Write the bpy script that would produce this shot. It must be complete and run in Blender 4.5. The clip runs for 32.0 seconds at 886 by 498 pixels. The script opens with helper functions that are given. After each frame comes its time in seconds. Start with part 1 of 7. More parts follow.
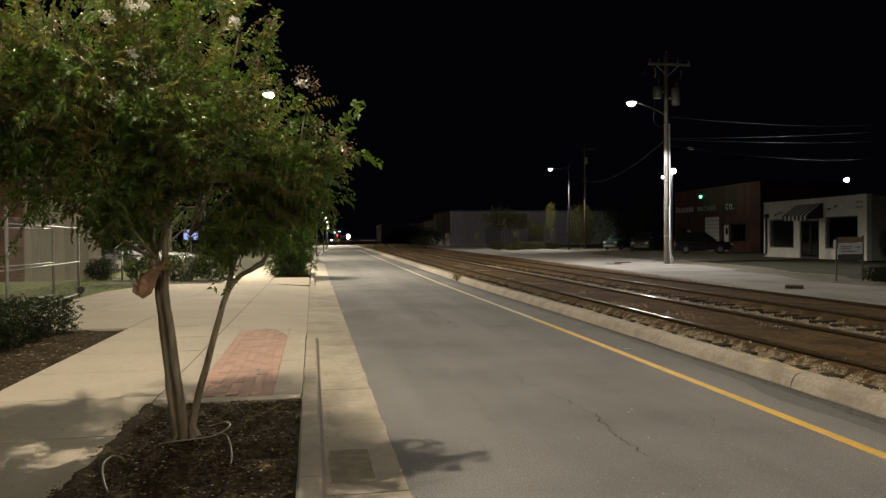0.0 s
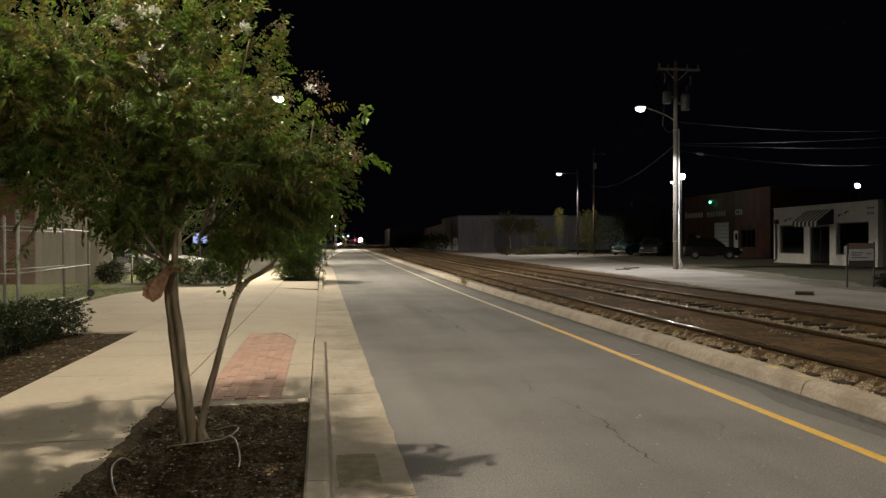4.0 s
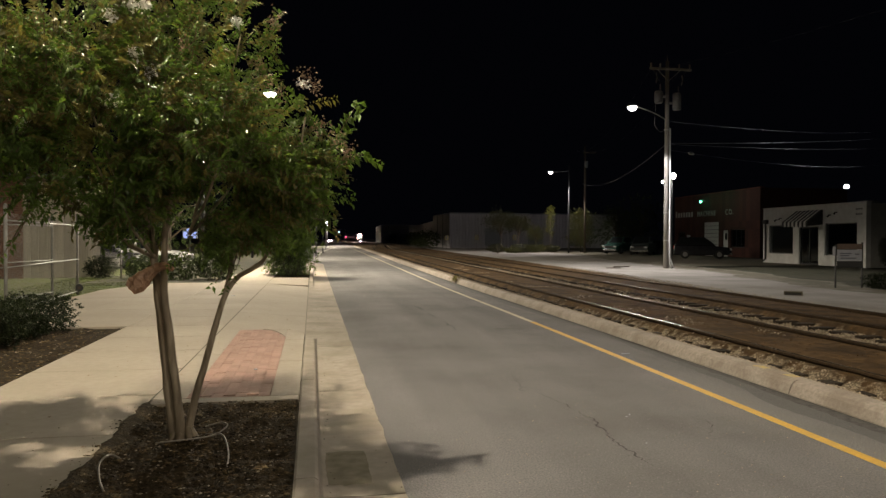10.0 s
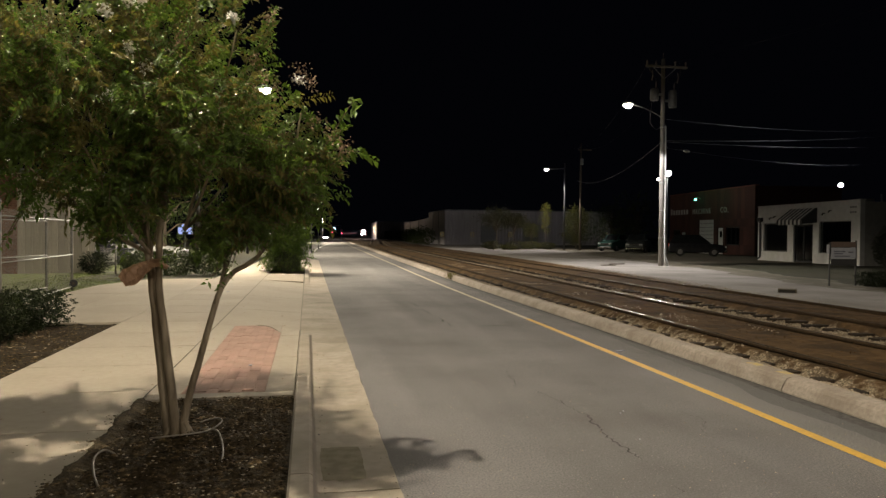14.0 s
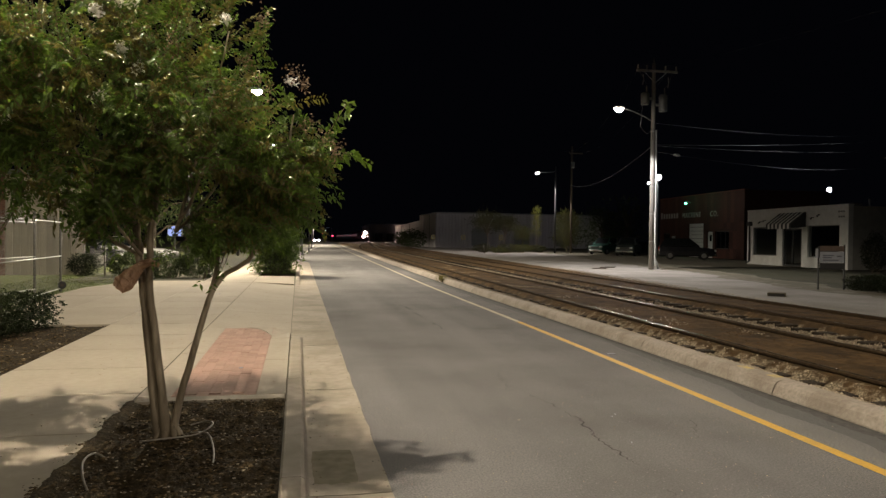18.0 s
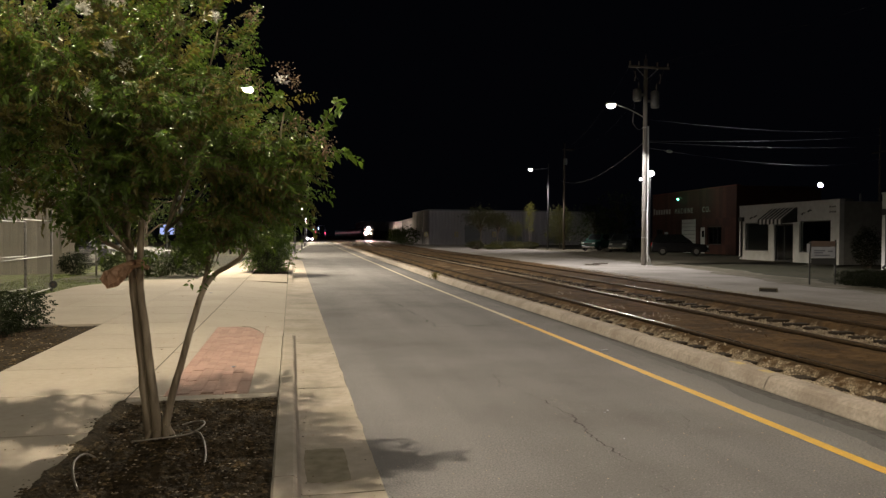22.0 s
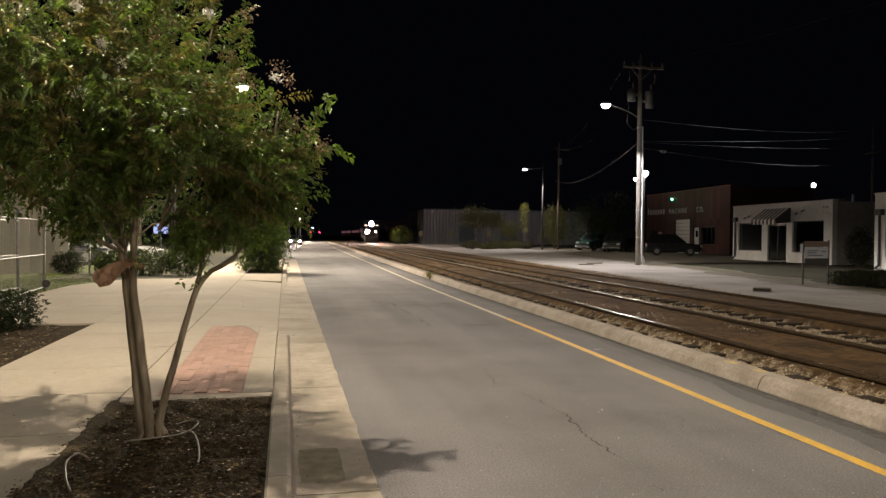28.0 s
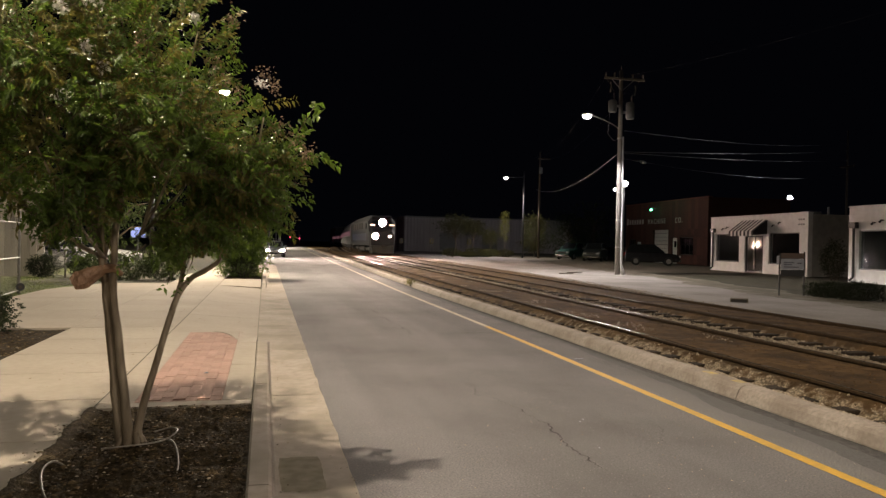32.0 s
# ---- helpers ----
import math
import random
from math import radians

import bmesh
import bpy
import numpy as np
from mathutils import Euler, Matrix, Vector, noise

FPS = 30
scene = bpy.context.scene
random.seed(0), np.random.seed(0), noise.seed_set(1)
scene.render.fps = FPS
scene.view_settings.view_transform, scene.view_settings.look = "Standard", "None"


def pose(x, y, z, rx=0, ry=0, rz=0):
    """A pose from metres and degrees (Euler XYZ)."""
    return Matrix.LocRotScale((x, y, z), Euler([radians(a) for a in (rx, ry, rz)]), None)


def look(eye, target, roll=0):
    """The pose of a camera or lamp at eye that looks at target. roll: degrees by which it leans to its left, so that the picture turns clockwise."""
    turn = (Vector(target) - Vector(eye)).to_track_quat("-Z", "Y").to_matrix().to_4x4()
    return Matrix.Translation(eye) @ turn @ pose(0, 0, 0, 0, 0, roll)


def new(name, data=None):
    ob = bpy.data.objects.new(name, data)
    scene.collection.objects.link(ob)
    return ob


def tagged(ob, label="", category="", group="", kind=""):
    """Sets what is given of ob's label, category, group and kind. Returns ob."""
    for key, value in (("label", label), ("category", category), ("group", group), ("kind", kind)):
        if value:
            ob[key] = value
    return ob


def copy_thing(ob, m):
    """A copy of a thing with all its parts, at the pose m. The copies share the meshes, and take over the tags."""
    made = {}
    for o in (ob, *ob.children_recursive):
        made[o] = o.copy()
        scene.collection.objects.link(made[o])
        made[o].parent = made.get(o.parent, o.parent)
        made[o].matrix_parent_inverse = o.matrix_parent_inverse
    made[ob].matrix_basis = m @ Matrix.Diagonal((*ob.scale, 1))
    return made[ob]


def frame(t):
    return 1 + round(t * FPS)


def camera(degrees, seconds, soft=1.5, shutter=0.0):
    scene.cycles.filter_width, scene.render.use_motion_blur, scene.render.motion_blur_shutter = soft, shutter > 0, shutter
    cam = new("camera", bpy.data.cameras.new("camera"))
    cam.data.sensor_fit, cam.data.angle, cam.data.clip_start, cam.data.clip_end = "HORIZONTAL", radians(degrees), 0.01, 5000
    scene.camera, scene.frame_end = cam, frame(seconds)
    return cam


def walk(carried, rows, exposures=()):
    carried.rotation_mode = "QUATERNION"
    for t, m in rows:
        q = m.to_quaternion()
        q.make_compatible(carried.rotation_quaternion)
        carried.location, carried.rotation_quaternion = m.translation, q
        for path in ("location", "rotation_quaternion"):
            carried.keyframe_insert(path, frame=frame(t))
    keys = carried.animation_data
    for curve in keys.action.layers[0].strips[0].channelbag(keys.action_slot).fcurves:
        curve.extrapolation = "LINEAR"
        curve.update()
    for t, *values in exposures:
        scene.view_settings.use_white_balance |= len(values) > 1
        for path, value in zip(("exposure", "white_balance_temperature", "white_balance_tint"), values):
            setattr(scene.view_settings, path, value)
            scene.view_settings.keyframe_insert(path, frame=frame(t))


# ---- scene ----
cam = camera(63.1, 32.0, 1.4)
PATH = [
    (0, (-0.015, -0.062, 1.55), (0.341, 1.906, 1.518), -0.5),
    (0.5, (-0.02, -0.072, 1.551), (0.336, 1.896, 1.522), -0.5),
    (1, (-0.022, -0.075, 1.555), (0.332, 1.893, 1.53), -0.4),
    (1.5, (-0.02, -0.071, 1.553), (0.33, 1.898, 1.533), -0.4),
    (2, (-0.023, -0.074, 1.555), (0.323, 1.896, 1.538), -0.4),
    (2.5, (-0.023, -0.069, 1.556), (0.319, 1.902, 1.54), -0.3),
    (3, (-0.021, -0.058, 1.557), (0.317, 1.913, 1.539), -0.2),
    (3.5, (-0.015, -0.065, 1.551), (0.319, 1.907, 1.533), -0.3),
    (5.5, (-0.025, -0.056, 1.556), (0.312, 1.915, 1.529), 0.0),
    (6, (-0.023, -0.065, 1.553), (0.318, 1.906, 1.526), 0.1),
    (6.5, (-0.019, -0.065, 1.553), (0.325, 1.905, 1.526), 0.1),
    (7, (-0.027, -0.068, 1.555), (0.318, 1.901, 1.53), 0.2),
    (7.5, (-0.03, -0.063, 1.554), (0.316, 1.907, 1.531), 0.2),
    (8, (-0.025, -0.068, 1.556), (0.32, 1.902, 1.534), 0.2),
    (8.5, (-0.022, -0.065, 1.557), (0.324, 1.905, 1.534), 0.2),
    (9, (-0.022, -0.058, 1.553), (0.326, 1.911, 1.529), 0.2),
    (9.5, (-0.02, -0.053, 1.553), (0.332, 1.915, 1.527), 0.2),
    (10, (-0.017, -0.054, 1.556), (0.341, 1.914, 1.529), 0.2),
    (10.5, (-0.012, -0.056, 1.548), (0.351, 1.91, 1.521), 0.2),
    (11, (-0.016, -0.05, 1.554), (0.351, 1.916, 1.525), 0.2),
    (11.5, (-0.016, -0.051, 1.553), (0.352, 1.914, 1.522), 0.2),
    (12, (-0.019, -0.063, 1.554), (0.348, 1.903, 1.52), 0.3),
    (12.5, (-0.02, -0.057, 1.55), (0.345, 1.909, 1.515), 0.3),
    (13, (-0.014, -0.051, 1.551), (0.352, 1.915, 1.514), 0.3),
    (13.5, (-0.014, -0.061, 1.553), (0.353, 1.905, 1.515), 0.3),
    (14, (-0.015, -0.065, 1.554), (0.355, 1.9, 1.518), 0.4),
    (14.5, (-0.018, -0.07, 1.554), (0.358, 1.894, 1.521), 0.4),
    (16.5, (-0.019, -0.058, 1.552), (0.372, 1.903, 1.53), 0.5),
    (17, (-0.02, -0.051, 1.558), (0.372, 1.91, 1.533), 0.6),
    (17.5, (-0.022, -0.057, 1.557), (0.371, 1.904, 1.53), 0.7),
    (18, (-0.027, -0.055, 1.553), (0.368, 1.906, 1.525), 0.6),
    (18.5, (-0.026, -0.059, 1.557), (0.372, 1.901, 1.525), 0.6),
    (19, (-0.017, -0.051, 1.553), (0.382, 1.909, 1.518), 0.6),
    (19.5, (-0.011, -0.05, 1.549), (0.39, 1.909, 1.513), 0.5),
    (20, (-0.011, -0.056, 1.55), (0.392, 1.903, 1.513), 0.4),
    (20.5, (-0.019, -0.053, 1.553), (0.386, 1.905, 1.515), 0.4),
    (21, (-0.016, -0.053, 1.552), (0.391, 1.905, 1.515), 0.3),
    (21.5, (-0.017, -0.053, 1.554), (0.392, 1.904, 1.517), 0.3),
    (22, (-0.015, -0.05, 1.557), (0.398, 1.906, 1.521), 0.3),
    (22.5, (-0.008, -0.055, 1.557), (0.408, 1.901, 1.521), 0.3),
    (23, (-0.003, -0.05, 1.554), (0.415, 1.906, 1.518), 0.3),
    (23.5, (-0.008, -0.051, 1.556), (0.41, 1.904, 1.519), 0.2),
    (24, (-0.009, -0.051, 1.555), (0.409, 1.905, 1.515), 0.2),
    (24.5, (-0.006, -0.042, 1.551), (0.411, 1.914, 1.505), 0.2),
    (25, (-0.012, -0.042, 1.555), (0.405, 1.913, 1.506), 0.2),
    (25.5, (-0.017, -0.05, 1.552), (0.402, 1.905, 1.504), 0.2),
    (27.5, (-0.012, -0.044, 1.555), (0.414, 1.909, 1.518), 0.4),
    (28, (-0.015, -0.039, 1.554), (0.413, 1.914, 1.517), 0.4),
    (28.5, (-0.018, -0.04, 1.555), (0.412, 1.913, 1.518), 0.5),
    (29, (-0.023, -0.038, 1.556), (0.41, 1.914, 1.52), 0.7),
    (29.5, (-0.028, -0.039, 1.556), (0.41, 1.912, 1.522), 0.9),
    (30, (-0.025, -0.035, 1.555), (0.416, 1.915, 1.524), 0.9),
    (30.5, (-0.031, -0.042, 1.563), (0.413, 1.908, 1.535), 1.0),
    (31, (-0.033, -0.042, 1.558), (0.416, 1.907, 1.534), 0.9),
    (31.5, (-0.029, -0.039, 1.561), (0.432, 1.907, 1.539), 1.0),
    (32, (-0.043, -0.036, 1.563), (0.438, 1.905, 1.547), 1.1),
]
walk(cam, [(t, look(eye, target, roll)) for t, eye, target, roll in PATH], [(0, 0.21, 6500, 10), (6, 0.22, 6500, 11), (14, 0.25, 6530, 12), (23, 0.34, 6530, 13), (28, 0.48, 6520, 15), (30, 0.50, 6530, 16), (31, 0.45, 6540, 17), (32, 0.31, 6560, 17)])

# ---- world and light ----
world = bpy.data.worlds.new("night_sky")
scene.world = world
world.use_nodes = True
world.node_tree.nodes["Background"].inputs[0].default_value = (0.55, 0.62, 1.0, 1)
world.node_tree.nodes["Background"].inputs[1].default_value = 0.0012

LAMP_COLOUR = (1.0, 0.885, 0.665)


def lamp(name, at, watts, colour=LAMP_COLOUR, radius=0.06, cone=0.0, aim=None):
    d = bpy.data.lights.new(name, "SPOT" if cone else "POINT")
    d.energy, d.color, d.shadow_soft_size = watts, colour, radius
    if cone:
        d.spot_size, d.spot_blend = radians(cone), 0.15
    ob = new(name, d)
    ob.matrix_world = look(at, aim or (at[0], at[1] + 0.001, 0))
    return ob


lamp("street_light_tree", (-1.72, 5.5, 8.45), 3300, radius=0.07, cone=165)
lamp("street_light_left_far", (-2.11, 31.2, 7.53), 8800, radius=0.5, cone=165)
lamp("street_light_left_farther", (-2.2, 58.0, 8.6), 9500, radius=0.12, cone=165)
lamp("street_light_left_last", (-1.2, 92.0, 8.6), 6000, radius=0.12, cone=165)
lamp("street_light_pole", (16.3, 35.0, 8.1), 3500, (1.0, 0.96, 0.91), cone=158, aim=(13.5, 33.5, 0))
lamp("street_light_far_pole", (27.2, 79.4, 9.1), 3700, (1.0, 0.93, 0.86), cone=164, aim=(22.0, 84.0, 0))
# two added fill lamps, unseen; they brighten the crown and the shaded ground
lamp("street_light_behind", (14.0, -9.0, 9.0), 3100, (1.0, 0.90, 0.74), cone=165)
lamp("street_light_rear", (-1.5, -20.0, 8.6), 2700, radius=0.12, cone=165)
lamp("post_light_far", (2.6, 129.8, 4.1), 4500, radius=0.1, cone=170)
lamp("post_light_farther", (3.3, 157.8, 4.1), 11000, radius=0.1, cone=170)
lamp("wall_light_green", (36.9, 61.9, 5.5), 12, (0.10, 1.0, 0.55))
lamp("flood_light_roof", (49.0, 60.0, 6.4), 900, (0.95, 0.97, 1.0))
lamp("yard_light", (31.6, 59.6, 7.3), 90, (1.0, 0.97, 0.93), cone=165)

# ---- materials ----
def mat(name, c1, c2=None, scale=8.0, rough=0.8, metal=0.0, bump=0.0, bscale=60.0, c3=None, scale3=0.7, amount3=0.5,
        vary=0.0, spec=0.5, emit=None, strength=0.0, stretch=(1, 1, 1), rough2=None, island=False):
    m = bpy.data.materials.new(name)
    m.use_nodes = True
    nt = m.node_tree
    n, l = nt.nodes, nt.links
    b = n["Principled BSDF"]
    b.inputs["Roughness"].default_value = rough
    b.inputs["Metallic"].default_value = metal
    b.inputs["Specular IOR Level"].default_value = spec
    b.inputs["Base Color"].default_value = (*c1, 1)
    if emit:
        b.inputs["Emission Color"].default_value = (*emit, 1)
        b.inputs["Emission Strength"].default_value = strength
    if c2 is None:
        return m
    tc = n.new("ShaderNodeTexCoord")
    mp = n.new("ShaderNodeMapping")
    mp.inputs["Scale"].default_value = stretch
    l.new(tc.outputs["Object"], mp.inputs["Vector"])

    def noise_tex(s, detail=6.0):
        t = n.new("ShaderNodeTexNoise")
        t.inputs["Scale"].default_value = s
        t.inputs["Detail"].default_value = detail
        l.new(mp.outputs["Vector"], t.inputs["Vector"])
        return t

    def mix(fac, a, c):
        x = n.new("ShaderNodeMix")
        x.data_type = "RGBA"
        if isinstance(fac, float):
            x.inputs[0].default_value = fac
        else:
            l.new(fac, x.inputs[0])
        for k, v in ((6, a), (7, c)):
            if isinstance(v, tuple):
                x.inputs[k].default_value = (*v, 1)
            else:
                l.new(v, x.inputs[k])
        return x.outputs[2]

    def ramp(out, lo, hi):
        r = n.new("ShaderNodeMapRange")
        r.inputs[1].default_value, r.inputs[2].default_value = lo, hi
        l.new(out, r.inputs[0])
        return r.outputs[0]

    t1 = noise_tex(scale)
    col = mix(ramp(t1.outputs["Fac"], 0.35, 0.65), c1, c2)
    if c3 is not None:
        t3 = noise_tex(scale3, 4.0)
        f3 = n.new("ShaderNodeMath")
        f3.operation = "MULTIPLY"
        f3.inputs[1].default_value = amount3
        l.new(ramp(t3.outputs["Fac"], 0.42, 0.68), f3.inputs[0])
        col = mix(f3.outputs[0], col, c3)
    if vary:
        src = n.new("ShaderNodeNewGeometry") if island else n.new("ShaderNodeObjectInfo")
        hs = n.new("ShaderNodeHueSaturation")
        v = n.new("ShaderNodeMapRange")
        v.inputs[3].default_value, v.inputs[4].default_value = 1 - vary, 1 + vary
        l.new(src.outputs["Random Per Island" if island else "Random"], v.inputs[0])
        l.new(v.outputs[0], hs.inputs["Value"])
        l.new(col, hs.inputs["Color"])
        col = hs.outputs[0]
    l.new(col, b.inputs["Base Color"])
    if rough2 is not None:
        rr = n.new("ShaderNodeMapRange")
        rr.inputs[3].default_value, rr.inputs[4].default_value = rough, rough2
        l.new(t1.outputs["Fac"], rr.inputs[0])
        l.new(rr.outputs[0], b.inputs["Roughness"])
    if bump:
        bt = noise_tex(bscale, 8.0)
        bn = n.new("ShaderNodeBump")
        bn.inputs["Strength"].default_value = bump
        bn.inputs["Distance"].default_value = 0.02
        l.new(bt.outputs["Fac"], bn.inputs["Height"])
        l.new(bn.outputs[0], b.inputs["Normal"])
    return m


def glow(name, colour, strength):
    return mat(name, (0.02, 0.02, 0.02), emit=colour, strength=strength)


def leaf_mat(name, c1, c2, through_c, vary=0.55):
    m = mat(name, c1, c2, scale=1.6, rough=0.38, vary=vary, island=True, spec=0.5)
    nt = m.node_tree
    tr = nt.nodes.new("ShaderNodeBsdfTranslucent")
    tr.inputs[0].default_value = (*through_c, 1)
    ms = nt.nodes.new("ShaderNodeMixShader")
    ms.inputs[0].default_value = 0.40
    nt.links.new(nt.nodes["Principled BSDF"].outputs[0], ms.inputs[1])
    nt.links.new(tr.outputs[0], ms.inputs[2])
    nt.links.new(ms.outputs[0], nt.nodes["Material Output"].inputs[0])
    return m


def glass_mat(name, tint=(0.8, 0.85, 0.85)):
    m = mat(name, tint, rough=0.03)
    m.node_tree.nodes["Principled BSDF"].inputs["Transmission Weight"].default_value = 1.0
    m.node_tree.nodes["Principled BSDF"].inputs["IOR"].default_value = 1.45
    return m


def asphalt_mat(name):
    """Worn asphalt: coarse aggregate with pale specks, wheel wear along the lane and dull stains."""
    m = mat(name, (0.109, 0.104, 0.103), (0.203, 0.195, 0.192), 70, 0.86, bump=0.6, bscale=120, c3=(0.096, 0.090, 0.086), scale3=0.55, amount3=0.75, rough2=0.95)
    nt = m.node_tree
    n, l = nt.nodes, nt.links
    b = n["Principled BSDF"]
    old = b.inputs["Base Color"].links[0].from_socket
    tc = n.new("ShaderNodeTexCoord")
    vo = n.new("ShaderNodeTexVoronoi")
    vo.inputs["Scale"].default_value = 42
    l.new(tc.outputs["Object"], vo.inputs["Vector"])
    speck = n.new("ShaderNodeMapRange")
    speck.inputs[1].default_value, speck.inputs[2].default_value = 0.26, 0.14
    l.new(vo.outputs["Distance"], speck.inputs[0])
    sep = n.new("ShaderNodeSeparateColor")
    l.new(vo.outputs["Color"], sep.inputs[0])
    pick = n.new("ShaderNodeMapRange")
    pick.inputs[1].default_value, pick.inputs[2].default_value = 0.55, 1.0
    l.new(sep.outputs[0], pick.inputs[0])
    fac = n.new("ShaderNodeMath")
    fac.operation = "MULTIPLY"
    l.new(speck.outputs[0], fac.inputs[0]), l.new(pick.outputs[0], fac.inputs[1])
    mx = n.new("ShaderNodeMix")
    mx.data_type = "RGBA"
    mx.inputs[7].default_value = (0.29, 0.275, 0.262, 1)
    l.new(fac.outputs[0], mx.inputs[0]), l.new(old, mx.inputs[6])
    mp = n.new("ShaderNodeMapping")
    mp.inputs["Scale"].default_value = (1.3, 0.10, 1)
    l.new(tc.outputs["Object"], mp.inputs["Vector"])
    wear = n.new("ShaderNodeTexNoise")
    wear.inputs["Scale"].default_value, wear.inputs["Detail"].default_value = 1.0, 3.0
    l.new(mp.outputs["Vector"], wear.inputs["Vector"])
    lift = n.new("ShaderNodeMapRange")
    lift.inputs[1].default_value, lift.inputs[2].default_value, lift.inputs[3].default_value, lift.inputs[4].default_value = 0.3, 0.7, 0.84, 1.16
    l.new(wear.outputs["Fac"], lift.inputs[0])
    hs = n.new("ShaderNodeHueSaturation")
    l.new(lift.outputs[0], hs.inputs["Value"]), l.new(mx.outputs[2], hs.inputs["Color"])
    l.new(hs.outputs[0], b.inputs["Base Color"])
    return m


ASPHALT = asphalt_mat("asphalt")
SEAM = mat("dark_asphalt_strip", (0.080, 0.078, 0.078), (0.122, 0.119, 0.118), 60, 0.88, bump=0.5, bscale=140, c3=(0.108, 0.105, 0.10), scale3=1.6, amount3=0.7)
CONCRETE = mat("sidewalk_concrete", (0.318, 0.273, 0.215), (0.352, 0.304, 0.240), 14, 0.9, bump=0.05, bscale=220, c3=(0.262, 0.226, 0.172), scale3=0.8, amount3=0.45, vary=0.06)
GUTTER = mat("gutter_concrete", (0.285, 0.242, 0.195), (0.355, 0.303, 0.243), 10, 0.9, bump=0.2, bscale=200, c3=(0.20, 0.175, 0.125), scale3=1.3, amount3=0.75, vary=0.07)
DAMP = mat("damp_concrete", (0.160, 0.140, 0.090), (0.235, 0.204, 0.145), 9, 0.9, spec=0.12, bump=0.1, c3=(0.15, 0.132, 0.075), scale3=4, amount3=0.5)
KERB = mat("kerb_concrete", (0.285, 0.243, 0.205), (0.385, 0.332, 0.284), 26, 0.9, bump=0.45, bscale=110, c3=(0.185, 0.150, 0.118), scale3=2.4, amount3=0.6, vary=0.07)
KERB_PAINT = mat("worn_yellow_paint", (0.50, 0.36, 0.10), (0.34, 0.28, 0.18), 18, 0.85, bump=0.2)
YELLOW = mat("yellow_road_paint", (0.66, 0.385, 0.05), (0.56, 0.335, 0.06), 30, 0.7, bump=0.15, c3=(0.42, 0.28, 0.08), scale3=5, amount3=0.5)
PALE_LINE = mat("faded_road_paint", (0.54, 0.47, 0.34), (0.44, 0.385, 0.285), 20, 0.8, bump=0.15, c3=(0.36, 0.30, 0.21), scale3=3, amount3=0.6)
WHITE_LINE = mat("white_road_paint", (0.7, 0.7, 0.66), (0.55, 0.54, 0.5), 20, 0.8)
CRACK = mat("crack_dirt", (0.035, 0.033, 0.030), (0.05, 0.047, 0.042), 40, 0.95)
BRICK = mat("brick_paver", (0.315, 0.185, 0.145), (0.375, 0.228, 0.18), 25, 0.9, bump=0.3, bscale=180, vary=0.13)
JOINT = mat("joint_sand", (0.27, 0.175, 0.135), (0.33, 0.215, 0.17), 60, 0.95)
GROUT = mat("grey_joint_filler", (0.15, 0.13, 0.095), (0.22, 0.19, 0.14), 30, 0.95)
MULCH = mat("mulch_soil", (0.034, 0.026, 0.013), (0.088, 0.063, 0.033), 22, 0.97, spec=0.12, bump=1.0, bscale=55, c3=(0.055, 0.040, 0.022), scale3=5, amount3=0.5)
CHIP = mat("mulch_chips", (0.036, 0.026, 0.013), (0.12, 0.085, 0.046), 9, 0.95, spec=0.12, vary=0.7, island=True)
GRASS_G = mat("dark_grass_ground", (0.017, 0.019, 0.008), (0.042, 0.042, 0.018), 2.2, 0.95, bump=0.8, bscale=40, c3=(0.06, 0.05, 0.028), scale3=0.25, amount3=0.6)
LAWN = mat("short_lawn", (0.066, 0.092, 0.020), (0.105, 0.128, 0.034), 9, 0.95, bump=1.0, bscale=60, c3=(0.075, 0.064, 0.030), scale3=0.6, amount3=0.5)
# darker copy of the mulch soil: hedge shade is put into its colour
BED_SOIL_SHADED = mat("dark_bed_soil", (0.017, 0.012, 0.007), (0.042, 0.030, 0.016), 22, 0.97, spec=0.1, bump=1.0, bscale=55, c3=(0.05, 0.034, 0.02), scale3=3, amount3=0.5)
GRASS = mat("grass_blades", (0.09, 0.125, 0.025), (0.14, 0.165, 0.04), 2, 0.7, vary=0.4, island=True)
LOT = mat("pale_worn_asphalt", (0.244, 0.226, 0.212), (0.322, 0.299, 0.281), 20, 0.92, bump=0.3, bscale=90, c3=(0.165, 0.15, 0.132), scale3=0.45, amount3=0.8)
DIRT = mat("dirt_verge", (0.10, 0.085, 0.06), (0.15, 0.13, 0.095), 5, 0.95, bump=0.5, bscale=40, c3=(0.07, 0.07, 0.04), scale3=0.3, amount3=0.6)
KERB_BAND = mat("road_dirt", (0.052, 0.050, 0.048), (0.092, 0.088, 0.084), 14, 0.95, bump=0.5, bscale=90)
BALLAST = mat("rusty_track_bed", (0.060, 0.035, 0.0145), (0.107, 0.064, 0.027), 7, 0.96, spec=0.1, bump=0.9, bscale=30, c3=(0.022, 0.014, 0.007), scale3=1.7, amount3=0.75)
